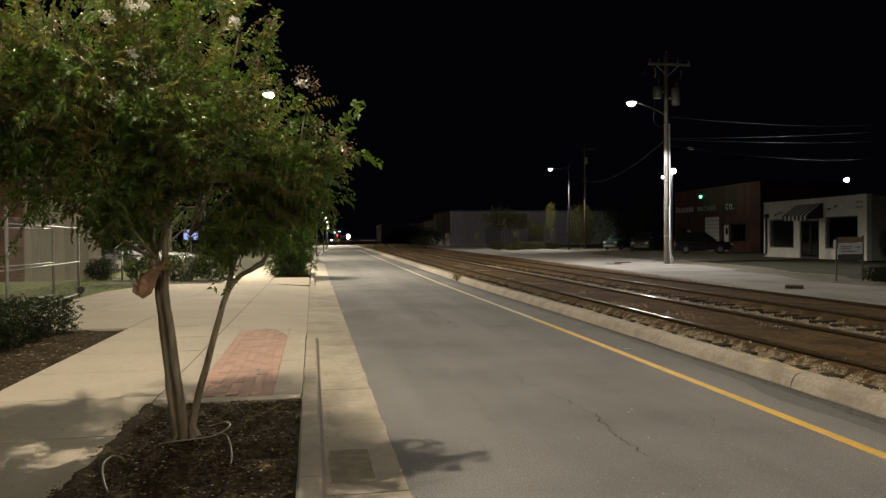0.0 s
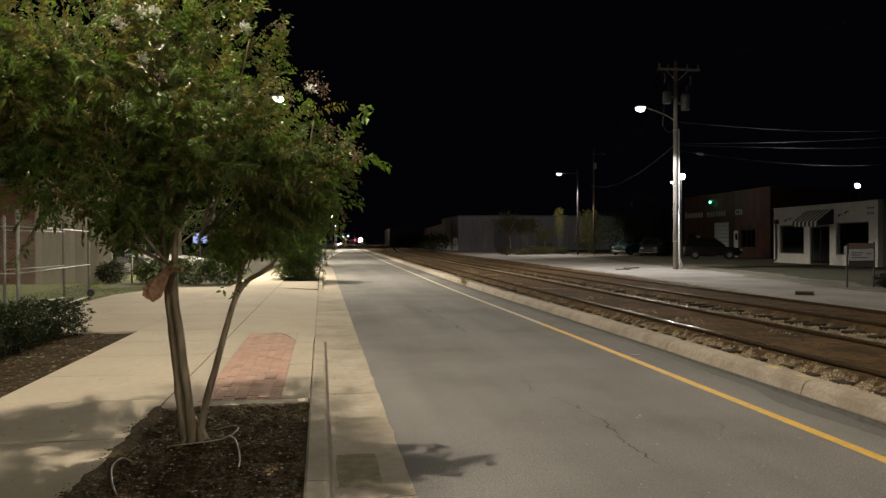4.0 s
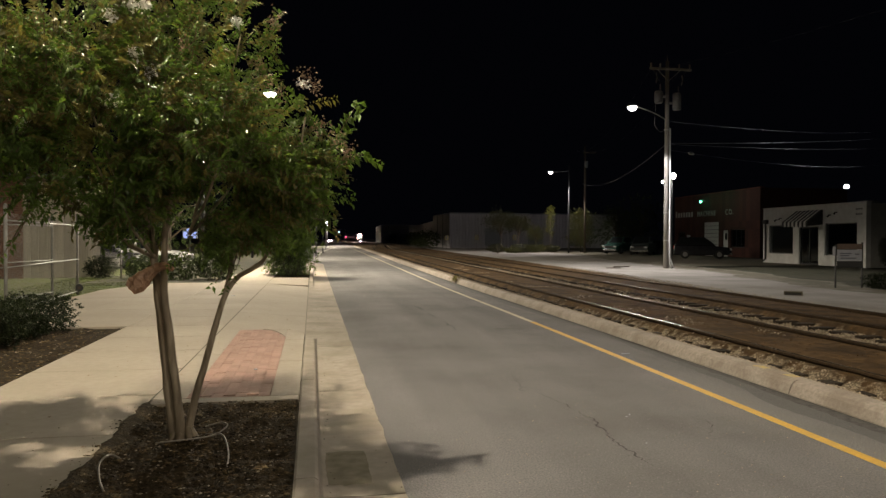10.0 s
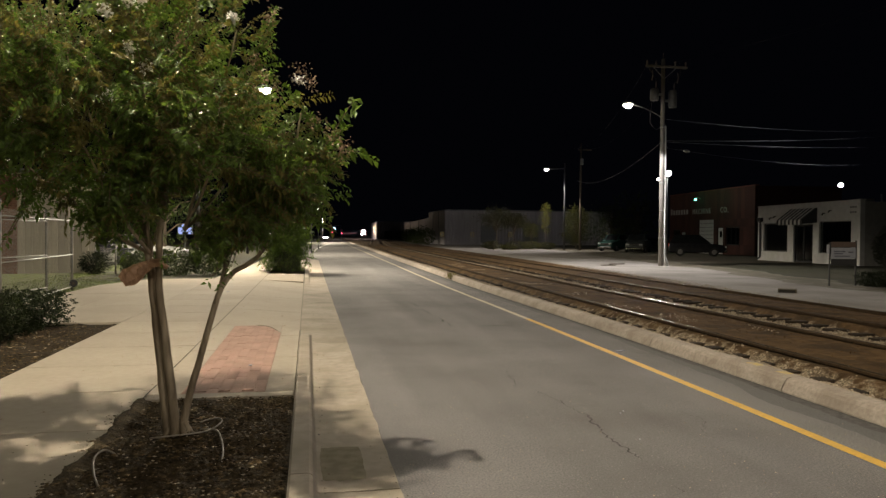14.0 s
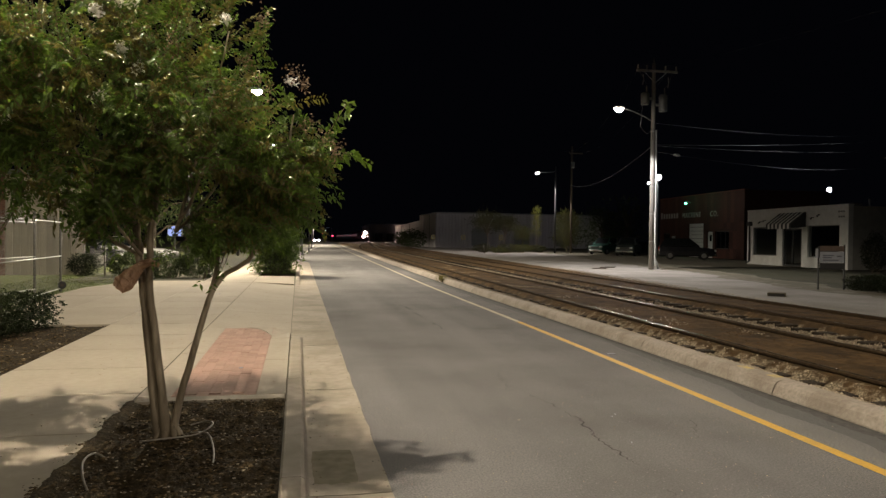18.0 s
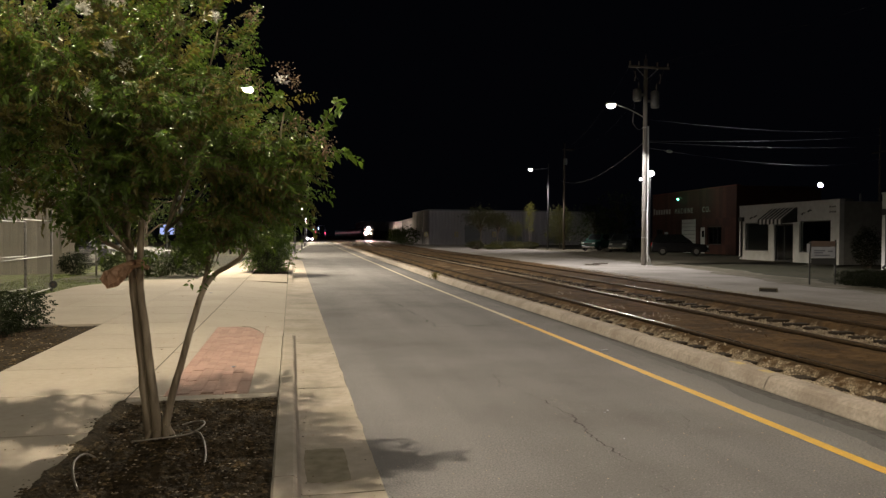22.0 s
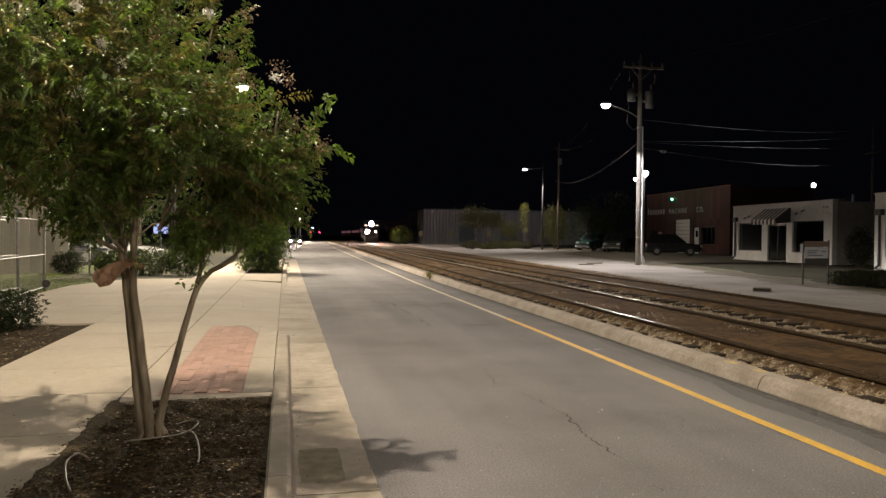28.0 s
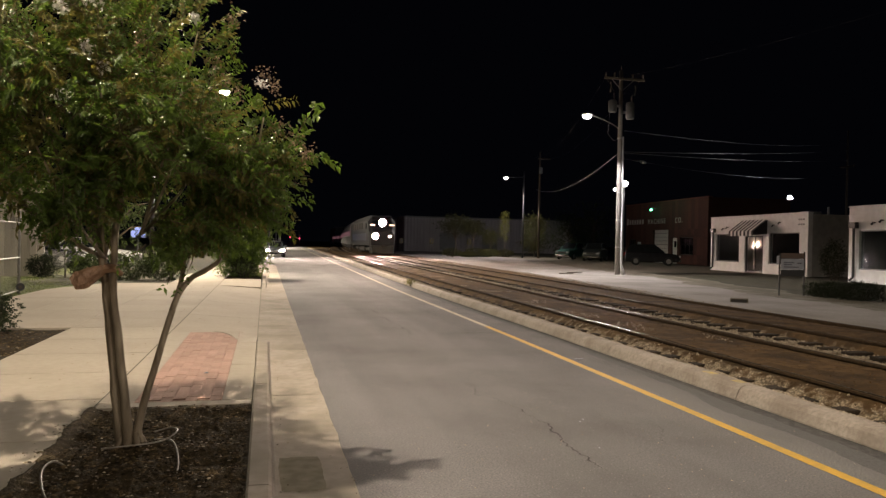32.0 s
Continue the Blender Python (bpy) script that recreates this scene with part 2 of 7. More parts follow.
def add_gravel(m):
    """Mixes pale gravel into the bed where its mesh says that gravel lies, with a ragged edge."""
    nt = m.node_tree
    n, l = nt.nodes, nt.links
    b = n["Principled BSDF"]
    old = b.inputs["Base Color"].links[0].from_socket
    at = n.new("ShaderNodeAttribute")
    at.attribute_name = "gravel"
    tc = n.new("ShaderNodeTexCoord")
    tx = n.new("ShaderNodeTexNoise")
    tx.inputs["Scale"].default_value, tx.inputs["Detail"].default_value = 7.0, 6.0
    l.new(tc.outputs["Object"], tx.inputs["Vector"])
    add = n.new("ShaderNodeMath")
    l.new(at.outputs["Fac"], add.inputs[0]), l.new(tx.outputs["Fac"], add.inputs[1])
    edge = n.new("ShaderNodeMapRange")
    edge.inputs[1].default_value, edge.inputs[2].default_value = 0.92, 1.12
    l.new(add.outputs[0], edge.inputs[0])
    fine = n.new("ShaderNodeTexVoronoi")
    fine.inputs["Scale"].default_value = 45
    l.new(tc.outputs["Object"], fine.inputs["Vector"])
    hue = n.new("ShaderNodeHueSaturation")
    hue.inputs["Color"].default_value = (0.30, 0.24, 0.168, 1)
    v = n.new("ShaderNodeMapRange")
    v.inputs[3].default_value, v.inputs[4].default_value = 1.45, 0.35
    v.inputs[2].default_value = 0.7
    l.new(fine.outputs["Distance"], v.inputs[0]), l.new(v.outputs[0], hue.inputs["Value"])
    mx = n.new("ShaderNodeMix")
    mx.data_type = "RGBA"
    l.new(edge.outputs[0], mx.inputs[0]), l.new(old, mx.inputs[6]), l.new(hue.outputs[0], mx.inputs[7])
    l.new(mx.outputs[2], b.inputs["Base Color"])


add_gravel(BALLAST)
STONE = mat("ballast_stones", (0.066, 0.038, 0.014), (0.115, 0.068, 0.027), 6, 0.95, spec=0.15, vary=0.4, island=True)
PALE_STONE = mat("pale_gravel", (0.23, 0.187, 0.137), (0.37, 0.305, 0.228), 8, 0.95, vary=0.5, island=True)
TIE = mat("creosote_tie", (0.013, 0.009, 0.005), (0.028, 0.018, 0.010), 12, 0.92, spec=0.2, bump=0.5, bscale=40, stretch=(1, 6, 6), vary=0.3)
# rust, darkened further: shade on the rail sides is put into its colour
RAIL = mat("rail_side_rust", (0.026, 0.016, 0.008), (0.050, 0.031, 0.015), 20, 0.9, spec=0.12)
RAIL_TOP = mat("polished_rail_head", (0.56, 0.54, 0.51), (0.40, 0.37, 0.33), 5, 0.14, 1.0, stretch=(1, 0.05, 1), rough2=0.30)
PLATE = mat("tie_plate_rust", (0.075, 0.047, 0.022), (0.11, 0.07, 0.034), 30, 0.85, 0.3)
BARK = mat("smooth_bark", (0.165, 0.130, 0.088), (0.37, 0.305, 0.218), 16, 0.8, bump=0.3, bscale=34, stretch=(1, 1, 0.22), c3=(0.11, 0.078, 0.046), scale3=7, amount3=0.7)
TWIG = mat("brown_twig", (0.085, 0.058, 0.035), (0.13, 0.09, 0.055), 30, 0.85)
DARKBARK = mat("dark_bark", (0.06, 0.045, 0.032), (0.10, 0.075, 0.055), 8, 0.9, bump=0.5, bscale=25, stretch=(1, 1, 0.3))
LEAF = leaf_mat("myrtle_leaf", (0.042, 0.080, 0.011), (0.078, 0.122, 0.018), (0.12, 0.19, 0.022))
LEAF_BOX = leaf_mat("clipped_hedge_leaf", (0.010, 0.013, 0.006), (0.017, 0.021, 0.009), (0.02, 0.028, 0.008))
LEAF_BOX.node_tree.nodes["Principled BSDF"].inputs["Specular IOR Level"].default_value = 0.2
LEAF_HEDGE = leaf_mat("boxwood_leaf", (0.014, 0.019, 0.008), (0.027, 0.033, 0.013), (0.025, 0.036, 0.010))
LEAF_HEDGE.node_tree.nodes["Principled BSDF"].inputs["Specular IOR Level"].default_value = 0.25
LEAF_OLIVE = leaf_mat("dull_olive_leaf", (0.036, 0.038, 0.010), (0.056, 0.052, 0.016), (0.06, 0.06, 0.014))
# brighter copy of the olive leaf: lamplight is put into its colour
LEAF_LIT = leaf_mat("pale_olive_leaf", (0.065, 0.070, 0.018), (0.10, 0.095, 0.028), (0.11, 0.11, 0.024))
LEAF_WARM = leaf_mat("myrtle_leaf_olive", (0.080, 0.078, 0.018), (0.125, 0.105, 0.028), (0.17, 0.15, 0.03))
LEAF_DARK = leaf_mat("shrub_leaf", (0.022, 0.034, 0.010), (0.042, 0.056, 0.018), (0.04, 0.06, 0.012))
LEAF_DARK.node_tree.nodes["Principled BSDF"].inputs["Specular IOR Level"].default_value = 0.28
LEAF_YEL = leaf_mat("pale_yellow_leaf", (0.16, 0.17, 0.045), (0.22, 0.21, 0.06), (0.24, 0.24, 0.06))
DRYLEAF = mat("dry_orange_leaf", (0.42, 0.19, 0.07), (0.50, 0.25, 0.10), 20, 0.7)
PETAL = mat("white_blossom", (0.84, 0.81, 0.77), (0.90, 0.87, 0.84), 20, 0.7)
SEED = mat("dry_seed_heads", (0.20, 0.13, 0.085), (0.28, 0.19, 0.12), 20, 0.85)
BROWN = mat("brown_paper", (0.26, 0.145, 0.085), (0.36, 0.215, 0.13), 14, 0.5, bump=0.5, bscale=40)
HOSE = mat("irrigation_tube", (0.22, 0.19, 0.15), (0.34, 0.30, 0.25), 12, 0.5)
STEEL = mat("galvanised_steel", (0.46, 0.46, 0.45), (0.36, 0.36, 0.35), 14, 0.42, 0.85, rough2=0.55)
DULLSTEEL = mat("weathered_galvanised_post", (0.24, 0.235, 0.22), (0.17, 0.165, 0.155), 9, 0.75, 0.3, c3=(0.13, 0.11, 0.085), scale3=4, amount3=0.5)
WIRE = mat("chain_link_wire", (0.38, 0.37, 0.35), (0.28, 0.275, 0.26), 14, 0.6, 0.4)
BLACK = mat("black_rubber", (0.02, 0.02, 0.02), (0.03, 0.03, 0.03), 30, 0.7)
POLE = mat("weathered_pole_wood", (0.19, 0.178, 0.165), (0.27, 0.255, 0.24), 7, 0.9, bump=0.4, bscale=30, stretch=(1, 1, 0.08), c3=(0.115, 0.10, 0.085), scale3=0.6, amount3=0.5)
GREYMETAL = mat("grey_painted_metal", (0.20, 0.205, 0.21), (0.15, 0.155, 0.16), 6, 0.55, 0.3)
PVC = mat("grey_conduit", (0.55, 0.55, 0.55), (0.46, 0.46, 0.46), 9, 0.5)
PORCELAIN = mat("insulator_glaze", (0.30, 0.26, 0.23), (0.22, 0.19, 0.17), 20, 0.25)
CABLE = mat("aluminium_cable", (0.34, 0.34, 0.34), (0.27, 0.27, 0.27), 20, 0.4, 0.4)
CABLE_BLACK = mat("black_cable", (0.03, 0.03, 0.03), (0.045, 0.045, 0.045), 20, 0.5)
WHITEWALL = mat("white_painted_block", (0.60, 0.605, 0.61), (0.70, 0.705, 0.71), 3, 0.85, bump=0.2, bscale=60, c3=(0.50, 0.485, 0.45), scale3=0.9, amount3=0.3)
GREYWALL = mat("grey_side_wall", (0.34, 0.335, 0.32), (0.42, 0.41, 0.395), 3, 0.9, bump=0.2, c3=(0.27, 0.26, 0.24), scale3=0.7, amount3=0.5)
REDBRICK = mat("red_brick", (0.078, 0.024, 0.016), (0.104, 0.033, 0.022), 6, 0.9, vary=0.22)
REDMORTAR = mat("brick_mortar", (0.045, 0.020, 0.014), (0.060, 0.027, 0.019), 12, 0.95)
WAREHOUSE = mat("ribbed_warehouse_metal", (0.36, 0.34, 0.36), (0.43, 0.41, 0.43), 2, 0.7, 0.1, stretch=(1, 1, 0.15), c3=(0.34, 0.32, 0.31), scale3=0.3, amount3=0.6)
BOARD = mat("weathered_grey_board", (0.36, 0.325, 0.275), (0.50, 0.455, 0.39), 6, 0.9, bump=0.4, bscale=30, stretch=(1, 1, 0.1), vary=0.18)
DARKDOOR = mat("dark_door_paint", (0.022, 0.022, 0.026), (0.034, 0.034, 0.038), 8, 0.5)
WHITEDOOR = mat("white_door_paint", (0.52, 0.52, 0.50), (0.60, 0.60, 0.58), 5, 0.6)
FADED_PAINT = mat("faded_white_lettering", (0.36, 0.35, 0.335), (0.45, 0.44, 0.42), 12, 0.85)
# near-black for unlit rooms: the shade inside is put into the colour
DARKROOM = mat("dark_interior", (0.005, 0.005, 0.005), (0.008, 0.008, 0.008), 3, 0.9)
GLASS = glass_mat("window_glass")
AWN_W = mat("white_awning_cloth", (0.66, 0.66, 0.64), (0.58, 0.58, 0.56), 8, 0.85)
AWN_B = mat("black_awning_cloth", (0.03, 0.03, 0.032), (0.045, 0.045, 0.047), 8, 0.85)
SIGNWHITE = mat("white_sign_panel", (0.25, 0.26, 0.29), (0.30, 0.31, 0.34), 4, 0.6)
SIGNBROWN = mat("brown_sign_board", (0.085, 0.058, 0.045), (0.11, 0.075, 0.058), 8, 0.8)
INK = mat("dark_sign_ink", (0.07, 0.07, 0.09), (0.1, 0.1, 0.12), 20, 0.7)
CHEV_Y = mat("yellow_sign_sheeting", (0.20, 0.16, 0.05), (0.16, 0.13, 0.045), 10, 0.5)
RUSTIRON = mat("cast_iron", (0.07, 0.055, 0.045), (0.11, 0.085, 0.065), 16, 0.8, 0.4)
TYRE = mat("tyre_rubber", (0.018, 0.018, 0.018), (0.03, 0.03, 0.03), 20, 0.85)
RIM = mat("alloy_rim", (0.55, 0.55, 0.56), (0.45, 0.45, 0.46), 12, 0.3, 0.9)
CARGLASS = mat("dark_car_glass", (0.015, 0.017, 0.018), (0.02, 0.022, 0.023), 4, 0.06)
CHROME = mat("chrome_trim", (0.6, 0.6, 0.6), (0.5, 0.5, 0.5), 9, 0.15, 1.0)
PAINT_DARK = mat("black_car_paint", (0.018, 0.018, 0.022), (0.024, 0.024, 0.028), 3, 0.22)
PAINT_GREEN = mat("dark_green_car_paint", (0.03, 0.075, 0.062), (0.035, 0.085, 0.07), 3, 0.25)
PAINT_WHITE = mat("white_car_paint", (0.46, 0.46, 0.455), (0.52, 0.52, 0.51), 3, 0.3)
PAINT_GREY = mat("grey_car_paint", (0.07, 0.08, 0.08), (0.085, 0.095, 0.095), 3, 0.28, 0.4)
HEADGLASS = mat("headlight_lens", (0.5, 0.5, 0.5), (0.6, 0.6, 0.6), 20, 0.1)
TAILGLASS = mat("tail_light_lens", (0.30, 0.02, 0.02), (0.24, 0.02, 0.02), 20, 0.15)
LOCO_GREY = mat("locomotive_grey_paint", (0.014, 0.014, 0.017), (0.021, 0.021, 0.024), 2, 0.5, 0.1)
LOCO_BLUE = mat("locomotive_dark_blue_paint", (0.015, 0.022, 0.05), (0.02, 0.028, 0.06), 2, 0.4)
COACH = mat("fluted_stainless", (0.16, 0.16, 0.165), (0.12, 0.12, 0.125), 3, 0.5, 0.6)
UNDER = mat("dark_underframe", (0.03, 0.028, 0.026), (0.045, 0.04, 0.037), 9, 0.85)
GLOW_STREET = glow("street_lamp_lens", (1.0, 0.94, 0.84), 60)
GLOW_FLOOD = glow("flood_lens", (0.92, 0.95, 1.0), 60)
GLOW_GREEN = glow("green_bulb", (0.10, 1.0, 0.5), 9)
GLOW_HEAD = glow("locomotive_headlight_lens", (1.0, 0.74, 0.58), 9000)
GLOW_DITCH = glow("ditch_light_lens", (1.0, 0.66, 0.48), 1100)
GLOW_DITCH_DIM = glow("dim_ditch_light_lens", (1.0, 0.66, 0.48), 40)
GLOW_BOARD = glow("number_board_glass", (1.0, 0.62, 0.45), 3)
GLOW_CAR = glow("car_headlight_lens", (1.0, 0.90, 0.82), 1500)
GLOW_WINDOW = glow("coach_window_light", (1.0, 0.45, 0.52), 0.10)
GLOW_SIGNAL = glow("green_signal_lens", (0.10, 0.85, 0.80), 12)
GLOW_SIGNAL_B = glow("blue_white_signal_lens", (0.45, 0.75, 1.0), 14)
GLOW_RED = glow("red_flasher_lens", (1.0, 0.05, 0.12), 7)
GLOW_BLUE = glow("blue_lit_sign_face", (0.42, 0.52, 1.0), 0.8)
GLOW_SMALL = glow("small_lamp_globe", (1.0, 0.90, 0.74), 25)

# ---- mesh helpers ----
def thing(name, at=(0, 0, 0), rz=0.0, label="", category="", group="", kind=""):
    ob = new(name)
    ob.empty_display_size = 0.2
    ob.matrix_world = pose(*at, 0, 0, rz)
    return tagged(ob, label, category, group, kind)


def part(name, bm, material, parent=None, label="", smooth=False):
    me = bpy.data.meshes.new(name)
    if isinstance(bm, tuple):
        me.from_pydata(bm[0], [], bm[1])
        me.update()
    else:
        bmesh.ops.recalc_face_normals(bm, faces=bm.faces)
        bm.to_mesh(me)
        bm.free()
    for m in material if isinstance(material, (list, tuple)) else [material]:
        me.materials.append(m)
    if smooth:
        me.polygons.foreach_set("use_smooth", [True] * len(me.polygons))
    ob = new(name, me)
    if parent is not None:
        ob.parent = parent
    if label:
        ob["label"] = label
    return ob


def like(ob, m, parent=None):
    """A further object on the mesh of ob, at the pose m in the space of its parent."""
    o = new(ob.name.split(".")[0], ob.data)
    o.parent = parent if parent is not None else ob.parent
    o.matrix_basis = m
    return o


def B():
    return bmesh.new()


def box(bm, a, b, bevel=0.0, m=None):
    lo = [min(p, q) for p, q in zip(a, b)]
    hi = [max(p, q) for p, q in zip(a, b)]
    vs = [bm.verts.new((x, y, z)) for x in (lo[0], hi[0]) for y in (lo[1], hi[1]) for z in (lo[2], hi[2])]
    fs = [bm.faces.new([vs[i] for i in f]) for f in ((0, 1, 3, 2), (4, 6, 7, 5), (0, 4, 5, 1), (2, 3, 7, 6), (0, 2, 6, 4), (1, 5, 7, 3))]
    if bevel:
        es = list({e for f in fs for e in f.edges})
        r = bmesh.ops.bevel(bm, geom=es, offset=bevel, segments=1, affect="EDGES")
        vs = list({v for f in r["faces"] for v in f.verts} | {v for v in vs if v.is_valid})
    if m is not None:
        bmesh.ops.transform(bm, matrix=m, verts=[v for v in vs if v.is_valid])
    return bm


def frame_axes(d):
    d = Vector(d).normalized()
    u = d.cross(Vector((0, 0, 1)) if abs(d.z) < 0.95 else Vector((1, 0, 0))).normalized()
    return u, u.cross(d).normalized()


def tube(bm, pts, radii, seg=8, caps=True):
    pts = [Vector(p) for p in pts]
    if not isinstance(radii, (list, tuple)):
        radii = [radii] * len(pts)
    rings = []
    for i, p in enumerate(pts):
        d = pts[min(i + 1, len(pts) - 1)] - pts[max(i - 1, 0)]
        d.normalize()
        if i == 0:
            u, v = frame_axes(d)
        else:
            u = (u - d * u.dot(d)).normalized()
            v = u.cross(d)
        rings.append([bm.verts.new(p + (u * math.cos(a) + v * math.sin(a)) * radii[i]) for a in (2 * math.pi * k / seg for k in range(seg))])
    for r0, r1 in zip(rings, rings[1:]):
        for k in range(seg):
            bm.faces.new((r0[k], r0[(k + 1) % seg], r1[(k + 1) % seg], r1[k]))
    if caps:
        bm.faces.new(rings[0][::-1])
        bm.faces.new(rings[-1])
    return bm



def ball(bm, c, r, seg=10, sz=1.0):
    bmesh.ops.create_uvsphere(bm, u_segments=seg, v_segments=max(6, seg // 2 + 2), radius=r, matrix=Matrix.Translation(c) @ Matrix.Diagonal((1, 1, sz, 1)))
    return bm


def ribbon(bm, ys, left, right, z, under=0.0):
    """A strip of ground along y between two edge lines; z may be a number or a function of y."""
    zf = z if callable(z) else (lambda y: z)
    prev = None
    for y in ys:
        row = [bm.verts.new((left(y), y, zf(y))), bm.verts.new((right(y), y, zf(y)))]
        if under:
            row += [bm.verts.new((right(y), y, zf(y) - under)), bm.verts.new((left(y), y, zf(y) - under))]
        if prev:
            k = len(row)
            for i in range(k if under else 1):
                bm.faces.new((prev[i], prev[(i + 1) % k], row[(i + 1) % k], row[i]))
        elif under:
            bm.faces.new(row)
        prev = row
    if under:
        bm.faces.new(prev[::-1])
    return bm


def extrude_along(bm, ys, centre, profile):
    """A profile of (across, up) points swept along y, following the line centre(y)."""
    prev = None
    for y in ys:
        c = centre(y)
        row = [bm.verts.new((c + px, y, pz)) for px, pz in profile]
        if prev:
            k = len(row)
            for i in range(k):
                bm.faces.new((prev[i], prev[(i + 1) % k], row[(i + 1) % k], row[i]))
        else:
            bm.faces.new(row)
        prev = row
    bm.faces.new(prev[::-1])
    return bm


def holed_wall(bm, w, h, thick, holes):
    """A wall along local x from 0 to w, up to h, its face at y = 0 and its back at y = thick, with openings (x0, x1, z0, z1)."""
    xs = sorted({0.0, w, *[v for o in holes for v in o[:2]]})
    zs = sorted({0.0, h, *[v for o in holes for v in o[2:]]})
    for x0, x1 in zip(xs, xs[1:]):
        for z0, z1 in zip(zs, zs[1:]):
            cx, cz = (x0 + x1) / 2, (z0 + z1) / 2
            if not any(o[0] < cx < o[1] and o[2] < cz < o[3] for o in holes):
                box(bm, (x0, 0, z0), (x1, thick, z1))
    bmesh.ops.remove_doubles(bm, verts=bm.verts, dist=0.0005)
    return bm


def steps(a, b, n):
    return [a + (b - a) * i / n for i in range(n + 1)]


def smooth_line(points):
    """A smooth curve x(y) through (y, x) points."""
    ys = [p[0] for p in points]
    xs = [p[1] for p in points]
    n = len(ys)
    sl = []
    for i in range(n):
        a, b = max(i - 1, 0), min(i + 1, n - 1)
        sl.append((xs[b] - xs[a]) / (ys[b] - ys[a]))

    def f(y):
        if y <= ys[0]:
            return xs[0] + sl[0] * (y - ys[0])
        if y >= ys[-1]:
            return xs[-1] + sl[-1] * (y - ys[-1])
        i = max(k for k in range(n - 1) if ys[k] <= y)
        h = ys[i + 1] - ys[i]
        t = (y - ys[i]) / h
        return ((2 * t ** 3 - 3 * t * t + 1) * xs[i] + (t ** 3 - 2 * t * t + t) * h * sl[i]
                + (-2 * t ** 3 + 3 * t * t) * xs[i + 1] + (t ** 3 - t * t) * h * sl[i + 1])
    return f


def scatter(name, material, parent, spots, size, flat=0.5, seed=1, kind="stuff"):
    """Many small angular lumps at the given spots, in one mesh."""
    rng = np.random.default_rng(seed)
    n = len(spots)
    base = np.array([(1, 0, 0), (-1, 0, 0), (0, 1, 0), (0, -1, 0), (0, 0, 1), (0, 0, -1)], float)
    v = base[None] * rng.uniform(0.6, 1.2, (n, 6, 1)) * (rng.uniform(size[0], size[1], n))[:, None, None]
    v[:, :, 2] *= flat
    a = rng.uniform(0, 6.283, n)
    c, s = np.cos(a)[:, None], np.sin(a)[:, None]
    x, y = v[:, :, 0] * c - v[:, :, 1] * s, v[:, :, 0] * s + v[:, :, 1] * c
    v = np.stack([x, y, v[:, :, 2]], 2) + np.array(spots)[:, None, :]
    tri = np.array([(0, 2, 4), (2, 1, 4), (1, 3, 4), (3, 0, 4), (2, 0, 5), (1, 2, 5), (3, 1, 5), (0, 3, 5)])
    f = (tri[None] + 6 * np.arange(n)[:, None, None]).reshape(-1, 3)
    ob = part(name, (v.reshape(-1, 3).tolist(), f.tolist()), material, parent)
    return tagged(ob, kind=kind)


def leaves(spots, dirs, length, width, rng, droop=0.25):
    """Folded pointed leaves, four triangles each: vertices and faces."""
    n = len(spots)
    d = dirs / np.linalg.norm(dirs, axis=1)[:, None]
    r = rng.normal(size=(n, 3))
    u = np.cross(d, r)
    u /= np.linalg.norm(u, axis=1)[:, None] + 1e-9
    w = np.cross(d, u)
    ln = rng.uniform(length[0], length[1], n)[:, None]
    wd = ln * width
    mid = spots + d * ln * 0.5 - w * ln * 0.04
    tip = spots + d * ln
    tip[:, 2] -= (ln * droop)[:, 0]
    v = np.stack([spots, mid + u * wd + w * wd * 0.35, tip, mid - u * wd + w * wd * 0.35, mid], 1)
    tri = np.array([(0, 1, 4), (1, 2, 4), (2, 3, 4), (3, 0, 4)])
    f = (tri[None] + 5 * np.arange(n)[:, None, None]).reshape(-1, 3)
    return v.reshape(-1, 3).tolist(), f.tolist()


def twig_cloud(rng, centres, per_twig, twig_len, spread=1.0, up=0.3, out_from=None):
    """Leaf spots and directions along twigs that start at the given centres."""
    n = len(centres)
    d = rng.normal(size=(n, 3)) * spread
    d[:, 2] += up
    if out_from is not None:
        d += (centres - out_from) / (np.linalg.norm(centres - out_from, axis=1)[:, None] + 1e-6) * 1.1
    d /= np.linalg.norm(d, axis=1)[:, None]
    ln = rng.uniform(twig_len[0], twig_len[1], n)
    t = (np.arange(per_twig) + 0.5) / per_twig
    spots = centres[:, None, :] + d[:, None, :] * (ln[:, None] * t[None])[:, :, None]
    spots[:, :, 2] -= (0.12 * ln[:, None] * (t ** 2)[None])
    side = np.cross(d, rng.normal(size=(n, 3)))
    side /= np.linalg.norm(side, axis=1)[:, None] + 1e-9
    sgn = np.where(np.arange(per_twig) % 2, 1, -1)[None, :, None]
    ld = side[:, None, :] * sgn + d[:, None, :] * 0.55 + rng.normal(size=(n, per_twig, 3)) * 0.28
    ends = centres + d * ln[:, None]
    return spots.reshape(-1, 3), ld.reshape(-1, 3), d, ends

# ---- lines of the plan ----
def bend(y):
    return 0.0125 * ((y - 65) + math.sqrt((y - 65) ** 2 + 400))


def road_left(y):
    side = min(1.0, max(0.0, (y - 44.5) / 9)) * min(1.0, max(0.0, (128 - y) / 20))
    return 0.50 + 0.0018 * min(max(y, 0), 50) + bend(y) - 2.6 * side * side * (3 - 2 * side)


